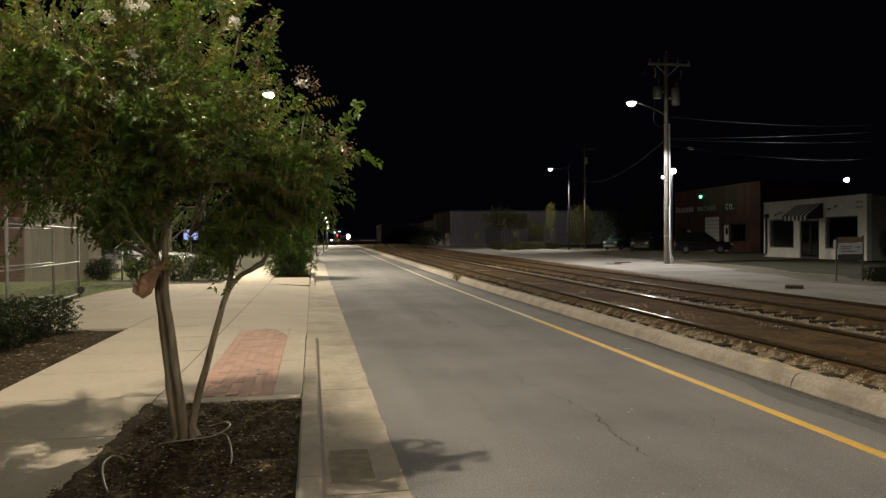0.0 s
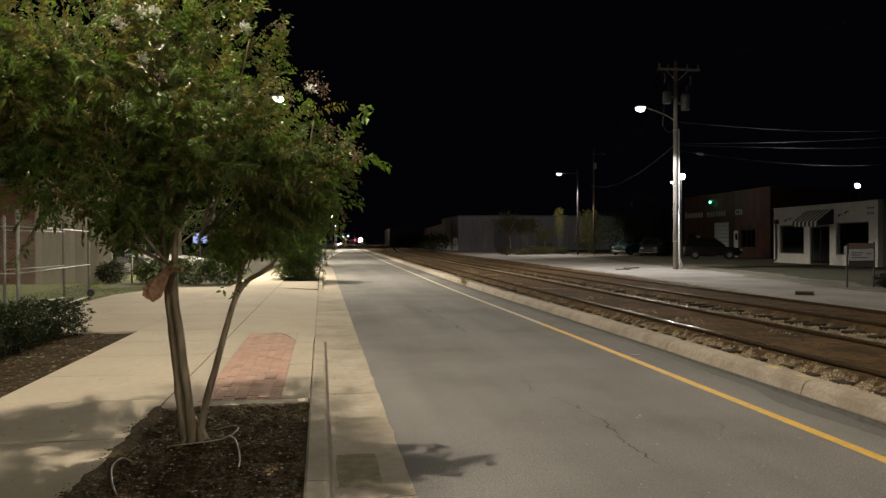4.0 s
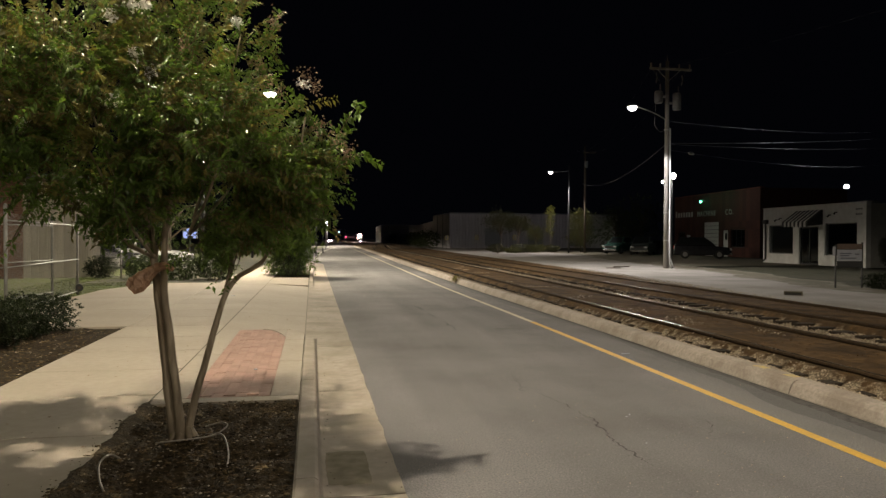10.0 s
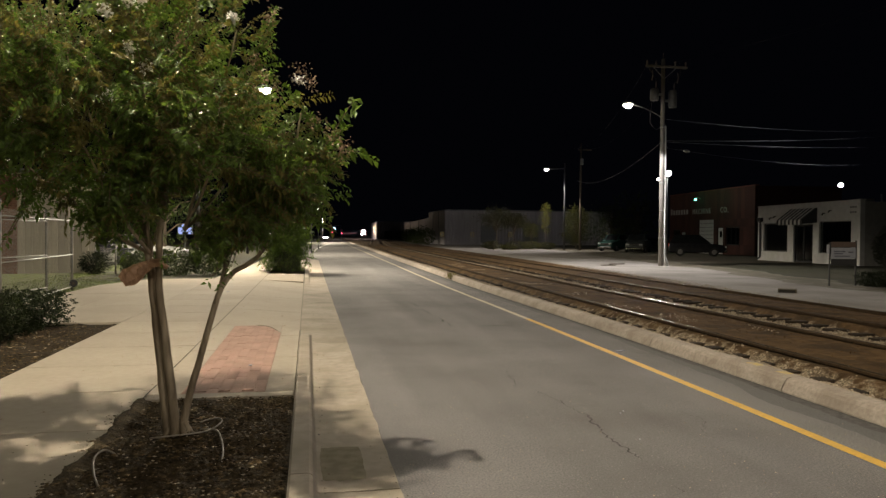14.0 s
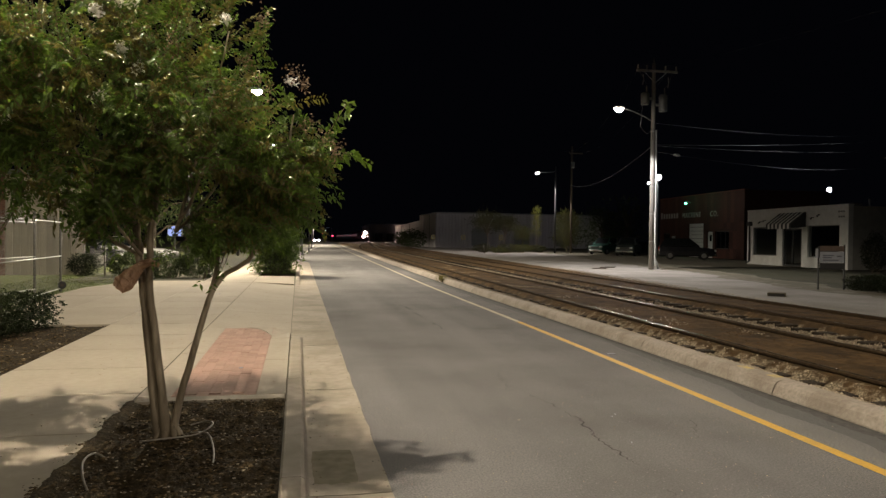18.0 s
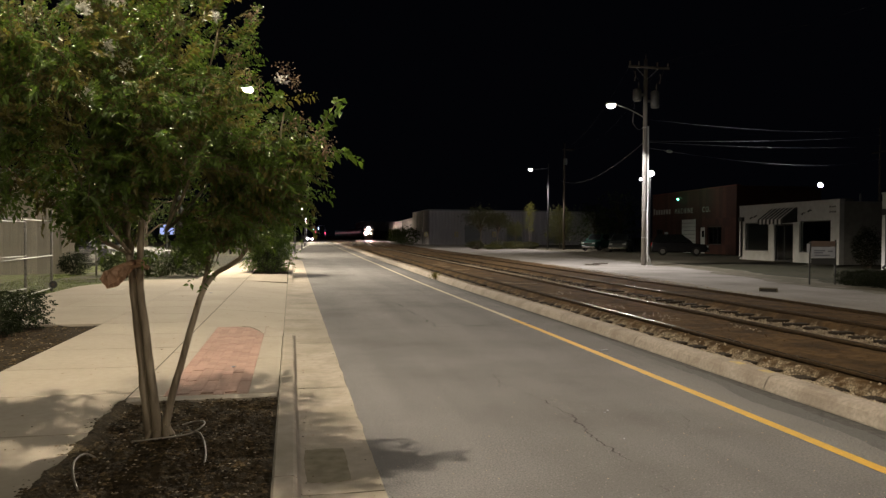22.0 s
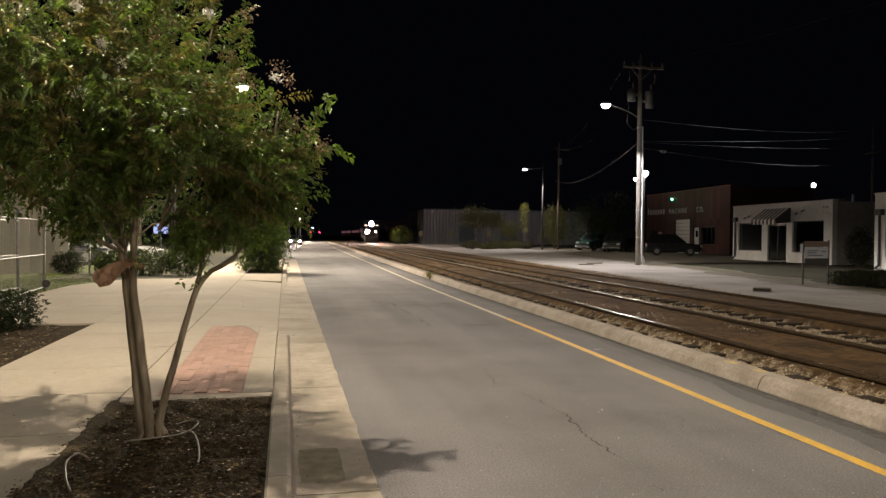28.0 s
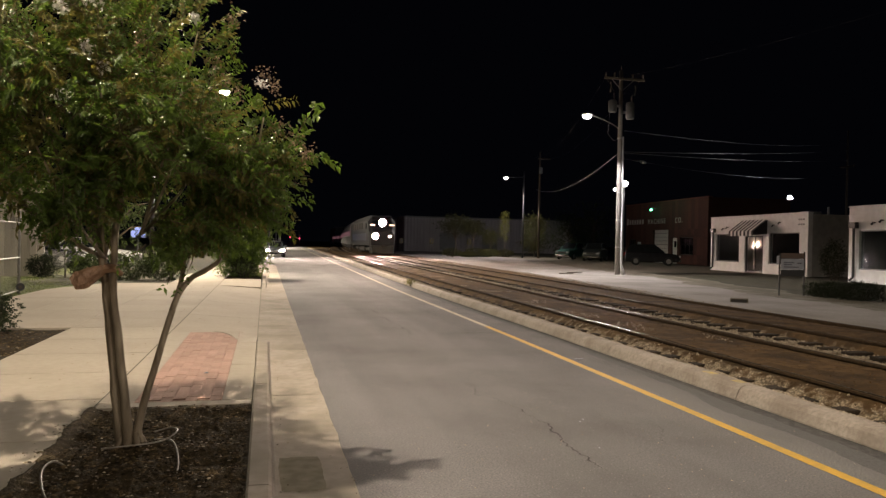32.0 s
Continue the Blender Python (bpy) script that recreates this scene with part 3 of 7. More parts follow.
road_right = smooth_line([(-40, 4.3), (0, 4.55), (6.4, 4.70), (12, 4.82), (24, 4.97), (47, 5.56), (89, 6.85), (132, 8.0), (300, 12.4), (800, 26)])
track_far = smooth_line([(-60, 8.5), (0, 9.42), (20, 9.95), (45, 10.8), (75, 12.0), (103, 13.2), (131, 15.4), (165, 18.6), (201, 21.8), (257, 24.6), (341, 25.1), (442, 25.1), (525, 25.8), (900, 30)])


def track_near(y):
    return track_far(y) - 3.2


lot_left = smooth_line([(-40, 9.8), (0, 10.7), (12.4, 11.15), (24, 12.5), (38, 13.6), (60, 15), (100, 17.2), (128, 19.5)])
lot_edge = smooth_line([(-40, 15), (0, 16), (21, 17.3), (33, 20.2), (41, 21.3), (55, 24), (78, 28), (100, 29.5), (128, 31)])
RAIL_Z = 0.21


def lot_right(y):
    return lot_edge(y) + 0.5 * noise.noise((y * 0.35, 7.0, 0.0)) + 0.2 * noise.noise((y * 1.7, 3.0, 0.0))


# ---- ground and road ----
bm = B()
n = 40
grid = [[bm.verts.new((-900 + 1900 * i / n, -400 + 2400 * j / n, -0.06)) for j in range(n + 1)] for i in range(n + 1)]
for i in range(n):
    for j in range(n):
        bm.faces.new((grid[i][j], grid[i + 1][j], grid[i + 1][j + 1], grid[i][j + 1]))
tagged(part("ground", bm, GRASS_G), "dark grassy ground that runs to the horizon", "ground", kind="structure")

far_ys = steps(-40, 60, 100) + steps(64, 300, 59) + steps(310, 900, 59)
bm = ribbon(B(), far_ys, road_left, road_right, 0.0)
road = tagged(part("road", bm, ASPHALT), "worn grey asphalt lane with fine cracks", "road", kind="structure")
bm = ribbon(B(), steps(-40, 13, 53), lambda y: road_right(y) - 0.812 - max(0, y - 40) * 0.006, lambda y: road_right(y) - 0.708 - max(0, y - 40) * 0.006, 0.004)
part("yellow_edge_line", bm, YELLOW, road, "solid yellow edge line on the asphalt")
# far stretch: light washing out the line is put into its colour
bm = ribbon(B(), steps(13, 26, 13) + steps(27, 160, 100), lambda y: road_right(y) - 0.812 - max(0, y - 40) * 0.006, lambda y: road_right(y) - 0.708 - max(0, y - 40) * 0.006, 0.004)
part("faded_edge_line", bm, PALE_LINE, road, "far stretch of the edge line, light washing it out put into its colour")
arc = smooth_line([(66, 0.52), (73, 0.64), (89, 1.26), (127, 3.57), (140, 5.0)])
bm = ribbon(B(), steps(70, 136, 40), arc, lambda y: arc(y) + 0.16, 0.004)
part("white_edge_line", bm, WHITE_LINE, road)


crumbs = np.random.default_rng(14)
k = 1500
yy = 3.6 + 26 * crumbs.random(k) ** 1.6
xx = np.array([road_left(y) + 0.1 + (road_right(y) - road_left(y) - 0.2) * u for y, u in zip(yy, crumbs.random(k))])
tagged(scatter("road_grit", PALE_STONE, None, np.stack([xx, yy, np.full(k, 0.003)], 1), (0.002, 0.007), 0.6, 15), "tiny pale grit on the asphalt", "grit")


def crack(points, w, seed):
    """A jagged crack: short dark slivers along a wandering line, with gaps, forks and spalled spots."""
    rng = random.Random(seed)
    line = []
    wander = 0.0
    for (x0, y0), (x1, y1) in zip(points, points[1:]):
        d = Vector((x1 - x0, y1 - y0, 0))
        k = max(2, int(d.length / 0.03))
        d.normalize()
        for i in range(k):
            t = i / k
            wander = wander * 0.75 + rng.uniform(-0.022, 0.022)
            line.append((x0 + (x1 - x0) * t - d.y * wander, y0 + (y1 - y0) * t + d.x * wander))
    line.append(points[-1])
    b = B()
    prev = None
    for i, (x, y) in enumerate(line):
        a, c = line[max(i - 1, 0)], line[min(i + 1, len(line) - 1)]
        d = Vector((c[0] - a[0], c[1] - a[1], 0)).normalized()
        g = noise.noise((x * 2.2 + seed, y * 2.2, 1.5)) + 0.5 * noise.noise((x * 9.0, y * 9.0, 4.5))
        if g < -0.30:
            prev = None
            continue
        ww = w * max(0.12, 0.40 + 1.0 * g) * rng.uniform(0.45, 1.15)
        row = [b.verts.new((x - d.y * ww, y + d.x * ww, 0.003)), b.verts.new((x + d.y * ww, y - d.x * ww, 0.003))]
        if prev:
            b.faces.new((prev[0], prev[1], row[1], row[0]))
        prev = row
        if rng.random() < 0.10:
            q = rng.uniform(0.03, 0.10) * rng.choice((-1, 1))
            e = [b.verts.new((x, y - 0.003, 0.0032)), b.verts.new((x, y + 0.003, 0.0032)), b.verts.new((x + q, y + rng.uniform(-0.05, 0.05), 0.0032))]
            b.faces.new(e)
    return part("crack", b, CRACK, road)


CRACKS = (([(2.33, 6.43), (2.35, 5.84), (2.32, 5.59), (2.28, 5.21), (2.29, 4.87), (2.28, 4.42), (2.22, 4.06), (2.19, 3.7), (2.22, 3.2)], 0.010), ([(2.33, 6.43), (2.24, 6.9), (2.09, 7.12), (2.23, 7.77), (2.35, 8.22)], 0.006),
          ([(2.2, 17.4), (2.33, 16.81), (2.39, 14.83), (2.46, 13.25), (2.45, 12.05)], 0.020), ([(2.45, 12.05), (2.83, 12.07), (3.4, 12.1), (4.02, 12.12), (4.45, 12.31), (4.84, 12.42)], 0.030),
          ([(1.75, 8.1), (1.7, 9.4)], 0.003), ([(3.1, 5.1), (3.3, 5.5), (3.25, 6.0)], 0.003))
for i, (pts, w) in enumerate(CRACKS):
    crack(pts, w, i)

# two darker strips along the foot of the right kerb, with ragged edges
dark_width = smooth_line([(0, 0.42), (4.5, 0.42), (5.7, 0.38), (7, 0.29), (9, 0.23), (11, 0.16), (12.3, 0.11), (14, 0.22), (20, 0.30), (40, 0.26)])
for name, share, z, m, seed in (("dark_seam", 1.0, 0.003, SEAM, 4.0), ("kerb_dirt", 0.42, 0.0045, KERB_BAND, 11.0)):
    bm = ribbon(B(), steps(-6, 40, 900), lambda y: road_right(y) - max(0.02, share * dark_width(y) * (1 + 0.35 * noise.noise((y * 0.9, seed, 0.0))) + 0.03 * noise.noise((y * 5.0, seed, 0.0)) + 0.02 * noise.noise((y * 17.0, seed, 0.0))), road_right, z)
    part(name, bm, m, road, "darker ragged strip along the foot of the kerb")

# ---- left kerb and gutter, in pieces ----
kerb_left = thing("kerb_left", (0, 0, 0), 0, "pale concrete kerb and gutter beside the lane", "kerb", kind="structure")


def kerb_height(y):
    if y < 10.4 or y > 24.3:
        return 0.13
    if y < 11.3:
        return 0.13 - 0.11 * (y - 10.4) / 0.9
    if y > 23.4:
        return 0.02 + 0.11 * (y - 23.4) / 0.9
    return 0.012


def kerb_piece(y0, y1):
    b = B()
    prev = None
    for y in steps(y0 + 0.006, y1 - 0.006, 16 if y0 < 20 else 4):
        rag = 0.014 * noise.noise((y * 2.3, 5.0, 0.0)) + 0.012 * noise.noise((y * 9.0, 2.0, 0.0))
        h, o = kerb_height(y), (bend(y) - bend(0) if y < 44 else road_left(y) - 0.545)
        if h < 0.03:
            prof = [(-0.125, -0.1), (-0.125, 0.010), (-0.11, 0.012), (0.0, 0.011), (0.022, 0.0105), (0.04, 0.010), (0.055, 0.009), (0.3, 0.006), (road_left(y) - o + rag, 0.006), (road_left(y) - o + rag, -0.1)]
        else:
            prof = [(-0.125, -0.1), (-0.125, h - 0.012), (-0.11, h), (0.0, h), (0.022, h - 0.015), (0.04, 0.02), (0.055, 0.006), (0.3, 0.002), (road_left(y) - o + rag, 0.006), (road_left(y) - o + rag, -0.1)]
        row = [b.verts.new((x + o, y, z)) for x, z in prof]
        if prev:
            for i in range(len(row)):
                k = (i + 1) % len(row)
                b.faces.new((prev[i], prev[k], row[k], row[i]))
        else:
            b.faces.new(row)
        prev = row
    b.faces.new(prev[::-1])
    part("kerb_piece", b, GUTTER, kerb_left)


for i in range(-3, 19):
    kerb_piece(-4.91 + 3.07 * i, -4.91 + 3.07 * (i + 1))

b = B()
rim = []
for i in range(64):
    a = 2 * math.pi * i / 64
    c, s = math.cos(a), math.sin(a)
    k = 1 / max(abs(c), abs(s)) ** 0.8 * (1 + 0.07 * noise.noise((c * 3, s * 3, 8)) + 0.05 * noise.noise((c * 11, s * 11, 2)))
    rim.append(b.verts.new((0.222 + 0.145 * c * k, 4.87 + 0.37 * s * k, 0.0064)))
b.faces.new(rim)
part("damp_patch", b, DAMP, kerb_left, "dark damp patch in the gutter")

# ---- sidewalk slabs, driveway, brick strip ----
pavement = thing("pavement", (0, 0, 0), 0, "pale concrete sidewalk slabs with a driveway", "pavement", kind="structure")
WZ = 0.12


def slab(corners, name="slab", material=CONCRETE, depth=0.1, parent=None):
    """A concrete slab with slightly rounded edges from four top corners (x, y, z), in turn."""
    b = B()
    c = sum((Vector(p) for p in corners), Vector()) / 4
    top, mid, low = [], [], []
    for p in corners:
        p = Vector(p)
        d = (c - p)
        d.z = 0
        d.normalize()
        top.append(b.verts.new(p + d * 0.016))
        mid.append(b.verts.new(p + d * 0.005 - Vector((0, 0, 0.008))))
        low.append(b.verts.new(p + d * 0.005 - Vector((0, 0, depth))))
    b.faces.new(top)
    for i in range(4):
        k = (i + 1) % 4
        b.faces.new((top[i], top[k], mid[k], mid[i]))
        b.faces.new((mid[i], mid[k], low[k], low[i]))
    return part(name, b, material, parent or pavement)



JX = -1.415
LX = -2.98
for i in range(-13, 14):
    y0 = 5.54 + 1.37 * i
    slab([(LX, y0, WZ), (JX, y0, WZ), (JX, y0 + 1.37, WZ), (LX, y0 + 1.37, WZ)])
rows = [11.74, 14.5, 17.6, 20.7, 23.5]
for y0, y1 in zip(rows, rows[1:]):
    slab([(JX, y0, WZ), (-0.123, y0, 0.014), (-0.123, y1, 0.014), (JX, y1, WZ)])
# strips beside the brick
slab([(JX, 6.52, WZ), (-0.125, 6.52, WZ), (-0.125, 6.70, WZ), (JX, 6.70, WZ)])
slab([(JX, 6.70, WZ), (-1.125, 6.70, WZ), (-1.125, 9.2, WZ), (JX, 9.2, WZ)])
slab([(JX, 9.2, WZ), (-1.125, 9.2, WZ), (-1.125, 11.74, WZ), (JX, 11.74, WZ)])
slab([(-0.39, 6.70, WZ), (-0.125, 6.70, WZ), (-0.125, 8.6, WZ), (-0.39, 8.6, WZ)])
slab([(-0.39, 8.6, WZ), (-0.125, 8.6, WZ), (-0.125, 10.45, WZ), (-0.39, 10.45, WZ)])
slab([(-0.39, 10.45, WZ), (-0.125, 10.45, WZ), (-0.125, 11.74, 0.03), (-0.39, 11.74, 0.112)])


def brick_end(x):
    """Far end of the brick strip, rounded at the kerb side."""
    return 11.70 - 0.95 * max(0.0, (x + 0.78) / 0.385) ** 2.2


# concrete that fills the rounded corner
b = B()
curve = [(-0.78 + 0.39 * i / 10, brick_end(-0.78 + 0.39 * i / 10) + 0.012) for i in range(11)]
outline = [(-0.78, 11.735)] + curve + [(-0.395, 11.735)]
top = [b.verts.new((x, y, WZ - 0.002)) for x, y in outline]
low = [b.verts.new((x, y, 0.02)) for x, y in outline]
b.faces.new(top)
for i in range(len(top)):
    k = (i + 1) % len(top)
    b.faces.new((top[i], top[k], low[k], low[i]))
part("corner_fill", b, CONCRETE, pavement)
bm = box(B(), (-1.125, 6.70, 0.0), (-0.39, 11.72, 0.1115))
part("joint_bed", bm, JOINT, pavement)
# open expansion joint along the sidewalk, with dirt in it
bm = ribbon(B(), steps(6.45, 28.0, 300), lambda y: JX - 0.007 - 0.005 * noise.noise((y * 3.0, 1.0, 2.0)), lambda y: JX + 0.007 + 0.006 * noise.noise((y * 4.0, 5.0, 2.0)), WZ + 0.003)
part("expansion_joint", bm, mat("joint_dirt", (0.05, 0.042, 0.03), (0.095, 0.08, 0.058), 25, 0.95), pavement, "dark dirt-filled expansion joint")
for q in (((JX - 0.03, 11.74, WZ - 0.014), (-0.10, 11.74, 0.009), (-0.10, 23.6, 0.009), (JX - 0.03, 23.6, WZ - 0.014)), ((LX + 0.01, 2.6, WZ - 0.014), (JX - 0.035, 2.6, WZ - 0.014), (JX - 0.035, 24, WZ - 0.014), (LX + 0.01, 24, WZ - 0.014))):
    b = B()
    b.faces.new([b.verts.new(p) for p in q])
    part("joint_filler", b, GROUT, pavement)


def drive_left(y):
    return -5.75 if y < 23.4 else -5.75 + (y - 23.4) * 0.9


dy = [12.42, 15.4, 18.4, 21.4, 24.4]
for y0, y1 in zip(dy, dy[1:]):
    for k in range(2):
        a0, a1 = LX + (drive_left(y0) - LX) * k / 2, LX + (drive_left(y1) - LX) * k / 2
        b0, b1 = LX + (drive_left(y0) - LX) * (k + 1) / 2, LX + (drive_left(y1) - LX) * (k + 1) / 2
        slab([(b0, y0, WZ), (a0, y0, WZ), (a1, y1, WZ), (b1, y1, WZ)])
for i in range(9):
    y0 = 31.2 + 1.8 * i
    slab([(-2.6, y0, WZ), (-1.2, y0, WZ), (-1.2, y0 + 1.8, WZ), (-2.6, y0 + 1.8, WZ)])
slab([(-2.98, 24.4, WZ), (-1.45, 24.4, WZ), (-1.45, 27.8, WZ), (-2.98, 27.8, WZ)])
slab([(-2.98, 27.8, WZ), (-1.45, 27.8, WZ), (-1.45, 31.2, WZ), (-2.98, 31.2, WZ)])
slab([(-1.45, 23.5, WZ), (-0.125, 23.5, 0.06), (-0.125, 24.6, WZ), (-1.45, 24.6, WZ)])
slab([(-1.45, 24.6, WZ), (-0.125, 24.6, WZ), (-0.125, 27.2, WZ), (-1.45, 27.2, WZ)])
slab([(-1.2, 33.4, WZ), (-0.125, 33.4, WZ), (-0.125, 45, WZ), (-1.2, 45, WZ)])

# ---- planting beds and lawn on the left ----
rng = np.random.default_rng(3)


def bed(name, x0, x1, y0, y1, z, res, material, label, amp=0.03):
    """A bumpy sheet of soil."""
    nx, ny = max(2, int((x1 - x0) / res)), max(2, int((y1 - y0) / res))
    vs, fs = [], []
    for j in range(ny + 1):
        for i in range(nx + 1):
            x, y = x0 + (x1 - x0) * i / nx, y0 + (y1 - y0) * j / ny
            e = min(i, nx - i, j, ny - j)
            h = amp * noise.noise((x * 2.2, y * 2.2, 3.1)) + amp * 0.6 * noise.noise((x * 7, y * 7, 1.7))
            vs.append((x, y, z + (h if e > 0 else -0.01)))
    for j in range(ny):
        for i in range(nx):
            a = j * (nx + 1) + i
            fs.append((a, a + 1, a + nx + 2, a + nx + 1))
    return tagged(part(name, (vs, fs), material, smooth=True), label, name.replace("_", " "), kind="structure")


lawn = bed("lawn", -60, -7.5, -10, 75, 0.06, 1.5, LAWN, "dark short lawn left of the driveway", 0.05)
bed("lawn_strip", -7.6, -2.98, 24.4, 75, 0.07, 0.8, GRASS_G, "dim grass beside the sidewalk", 0.05)
bed("grass_verge", -7.6, -5.0, 12.42, 24.4, 0.05, 0.4, LAWN, "dark grass at the fence", 0.03)
bed("verge_strip", JX, -0.125, -14, 2.6, 0.10, 0.2, GRASS_G, "dark grass strip between sidewalk and kerb", 0.03)
pit = bed("tree_pit", JX, -0.125, 2.6, 6.52, 0.100, 0.045, MULCH, "dark mulch in a square tree pit", 0.04)
side_bed = bed("planting_bed", -7.6, -2.98, -10, 12.42, 0.09, 0.12, BED_SOIL_SHADED, "dark mulch bed with a low hedge", 0.06)
planter = bed("planter_bed", -1.45, -0.125, 27.2, 33.4, 0.09, 0.2, MULCH, "mulch planter under a young tree", 0.05)


vs, fs = [], []
spill_ys = steps(2.6, 6.56, 240)
for y in spill_ys:
    out = max(0.0, 0.035 + 0.06 * noise.noise((y * 2.1, 3.0, 0.0)) + 0.03 * noise.noise((y * 8.0, 6.0, 0.0)) + 0.012 * noise.noise((y * 31.0, 6.0, 0.0)))
    for k, x in enumerate((JX - out, JX - out * 0.5, JX, JX + 0.04, JX + 0.08, JX + 0.13)):
        soil = 0.100 + 0.04 * noise.noise((x * 2.2, y * 2.2, 3.1)) + 0.024 * noise.noise((x * 7, y * 7, 1.7))
        share = (0, 0, 0, 0.45, 0.85, 1)[k]
        z = (WZ + (0.003, 0.008, 0.011, 0.011, 0.008, 0)[k]) * (1 - share) + (soil - 0.004 * (k == 5)) * share
        vs.append((x, y, z + (0.006 * noise.noise((x * 25, y * 25, 2.0)) if 0 < k < 5 else 0)))
for j in range(len(spill_ys) - 1):
    for k in range(5):
        q = j * 6 + k
        fs.append((q, q + 1, q + 7, q + 6))
bm = (vs, fs)
tagged(part("mulch_spill", bm, MULCH, smooth=True), "dark mulch spilled over the sidewalk edge", "mulch", kind="structure")


def random_spots(k, x0, x1, y0, y1, z, rng):
    return np.stack([rng.uniform(x0, x1, k), rng.uniform(y0, y1, k), np.full(k, z)], 1)


def on_bed(sp, base, amp):
    for s in sp:
        s[2] = base + amp * noise.noise((s[0] * 2.2, s[1] * 2.2, 3.1)) + amp * 0.6 * noise.noise((s[0] * 7, s[1] * 7, 1.7)) + 0.006
    return sp


tagged(scatter("mulch_chips", CHIP, None, on_bed(random_spots(4200, -1.5, -0.14, 3.0, 6.52, 0, rng), 0.100, 0.04), (0.006, 0.024), 0.35, 5), "scattered brown mulch chips in the tree pit", "mulch")
spill = random_spots(170, -1.5, JX, 2.8, 6.6, WZ + 0.003, rng)
spill[:, 0] = JX - 0.02 - np.abs(rng.normal(size=170)) * 0.06
spill[:30, 0] -= rng.random(30) * 0.9
tagged(scatter("spilled_chips", CHIP, None, spill, (0.003, 0.009), 0.4, 26), "mulch crumbs strewn on the sidewalk edge", "mulch")
tagged(scatter("pale_chips", PALE_STONE, None, on_bed(random_spots(520, -1.40, -0.15, 3.4, 6.48, 0, rng), 0.104, 0.04), (0.004, 0.015), 0.4, 16), "pale bits among the mulch", "mulch")
tagged(scatter("bed_chips", CHIP, None, on_bed(random_spots(3500, -5.4, -3.0, 5, 12.3, 0, rng), 0.09, 0.06), (0.008, 0.03), 0.35, 6), "scattered bark chips in the planting bed", "mulch")
tagged(scatter("bed_litter", PALE_STONE, None, on_bed(random_spots(170, -4.9, -3.02, 6.5, 12.3, 0, rng), 0.094, 0.06), (0.008, 0.030), 0.15, 36), "pale dry leaves strewn over the planting bed", "litter")
tagged(scatter("fallen_leaves", SEED, None, random_spots(240, -2.9, 0.5, 5.0, 24, 0.127, rng) * np.array([1, 1, 1.0]), (0.006, 0.016), 0.25, 7), "tiny dry leaves and crumbs on the concrete", "litter")

k = 170
yy = 3.4 + 14 * rng.random(k) ** 1.4
side = rng.random(k)
xx = np.array([road_left(y) + rng.normal() * 0.03 if s < 0.6 else 0.075 + abs(rng.normal()) * 0.03 for y, s in zip(yy, side)])
tagged(scatter("gutter_debris", CHIP, None, np.stack([xx, yy, np.full(k, 0.008)], 1), (0.003, 0.008), 0.5, 21), "dark crumbs and leaf bits along the gutter", "debris")

# ---- right kerb in pieces ----
kerb_right = thing("kerb_right", (0, 0, 0), 0, "worn concrete kerb between lane and railway", "kerb", kind="structure")


def right_piece(y0, y1, material=KERB, name="kerb_stone"):
    b = B()
    prev = None
    for y in steps(y0 + 0.008, y1 - 0.008, 3):
        o = road_right(y)
        w = 0.003 * noise.noise((y, 2.0, 0.3)) * 4
        prof = [(0.0, -0.1), (0.0, 0.02), (0.035, 0.105 + w), (0.065, 0.135 + w), (0.11, 0.15 + w), (0.24, 0.15 + w), (0.275, 0.13), (0.285, -0.1)]
        row = [b.verts.new((x + o, y, z)) for x, z in prof]
        if prev:
            for i in range(len(row)):
                k = (i + 1) % len(row)
                b.faces.new((prev[i], prev[k], row[k], row[i]))
        else:
            b.faces.new(row)
        prev = row
    b.faces.new(prev[::-1])
    return part(name, b, material, kerb_right)


for i in range(-3, 50):
    right_piece(-5.56 + 3.0 * i, -5.56 + 3.0 * (i + 1))
for y0, y1 in ((7.05, 7.30), (7.42, 7.55), (6.55, 6.72)):
    b = B()
    o0, o1 = road_right(y0), road_right(y1)
    for dx, z in ((0.118, 0.157), (0.22, 0.157)):
        b.verts.new((o0 + dx, y0, z)), b.verts.new((o1 + dx, y1, z))
    b.verts.ensure_lookup_table()
    b.faces.new((b.verts[0], b.verts[2], b.verts[3], b.verts[1]))
    part("paint_remnant", b, KERB_PAINT, kerb_right, "faded yellow paint")

# ---- railway ----
def bed_z(x, y):
    """Height of the bed: dirt packed level between the rails, gravel lower at the tie ends."""
    u = min(abs(x - track_near(y)), abs(x - track_far(y)))
    full = min(1, max(0, (1.02 - u) / 0.15))
    full = full * full * (3 - 2 * full)
    rough = 0.012 * noise.noise((x * 1.7, y * 0.9, 0.5)) + 0.014 * noise.noise((x * 6, y * 5, 4.2))
    low = 0.026 if 0 < x - track_near(y) < 2.4 else 0.034
    z = 0.150 * full + low * (1 - full) + 0.02 * min(1, max(0, u - 1.4) / 0.3) + rough
    z += 0.030 * min(1, max(0, (u - 0.9) / 0.2)) * noise.noise((x * 8, y * 6, 9.0))
    end, kerb = track_near(y) - 1.08, road_right(y) + 0.285
    if x < end:
        z += 0.088 * min(1.0, (end - x) / max(0.12, end - kerb))
    return z


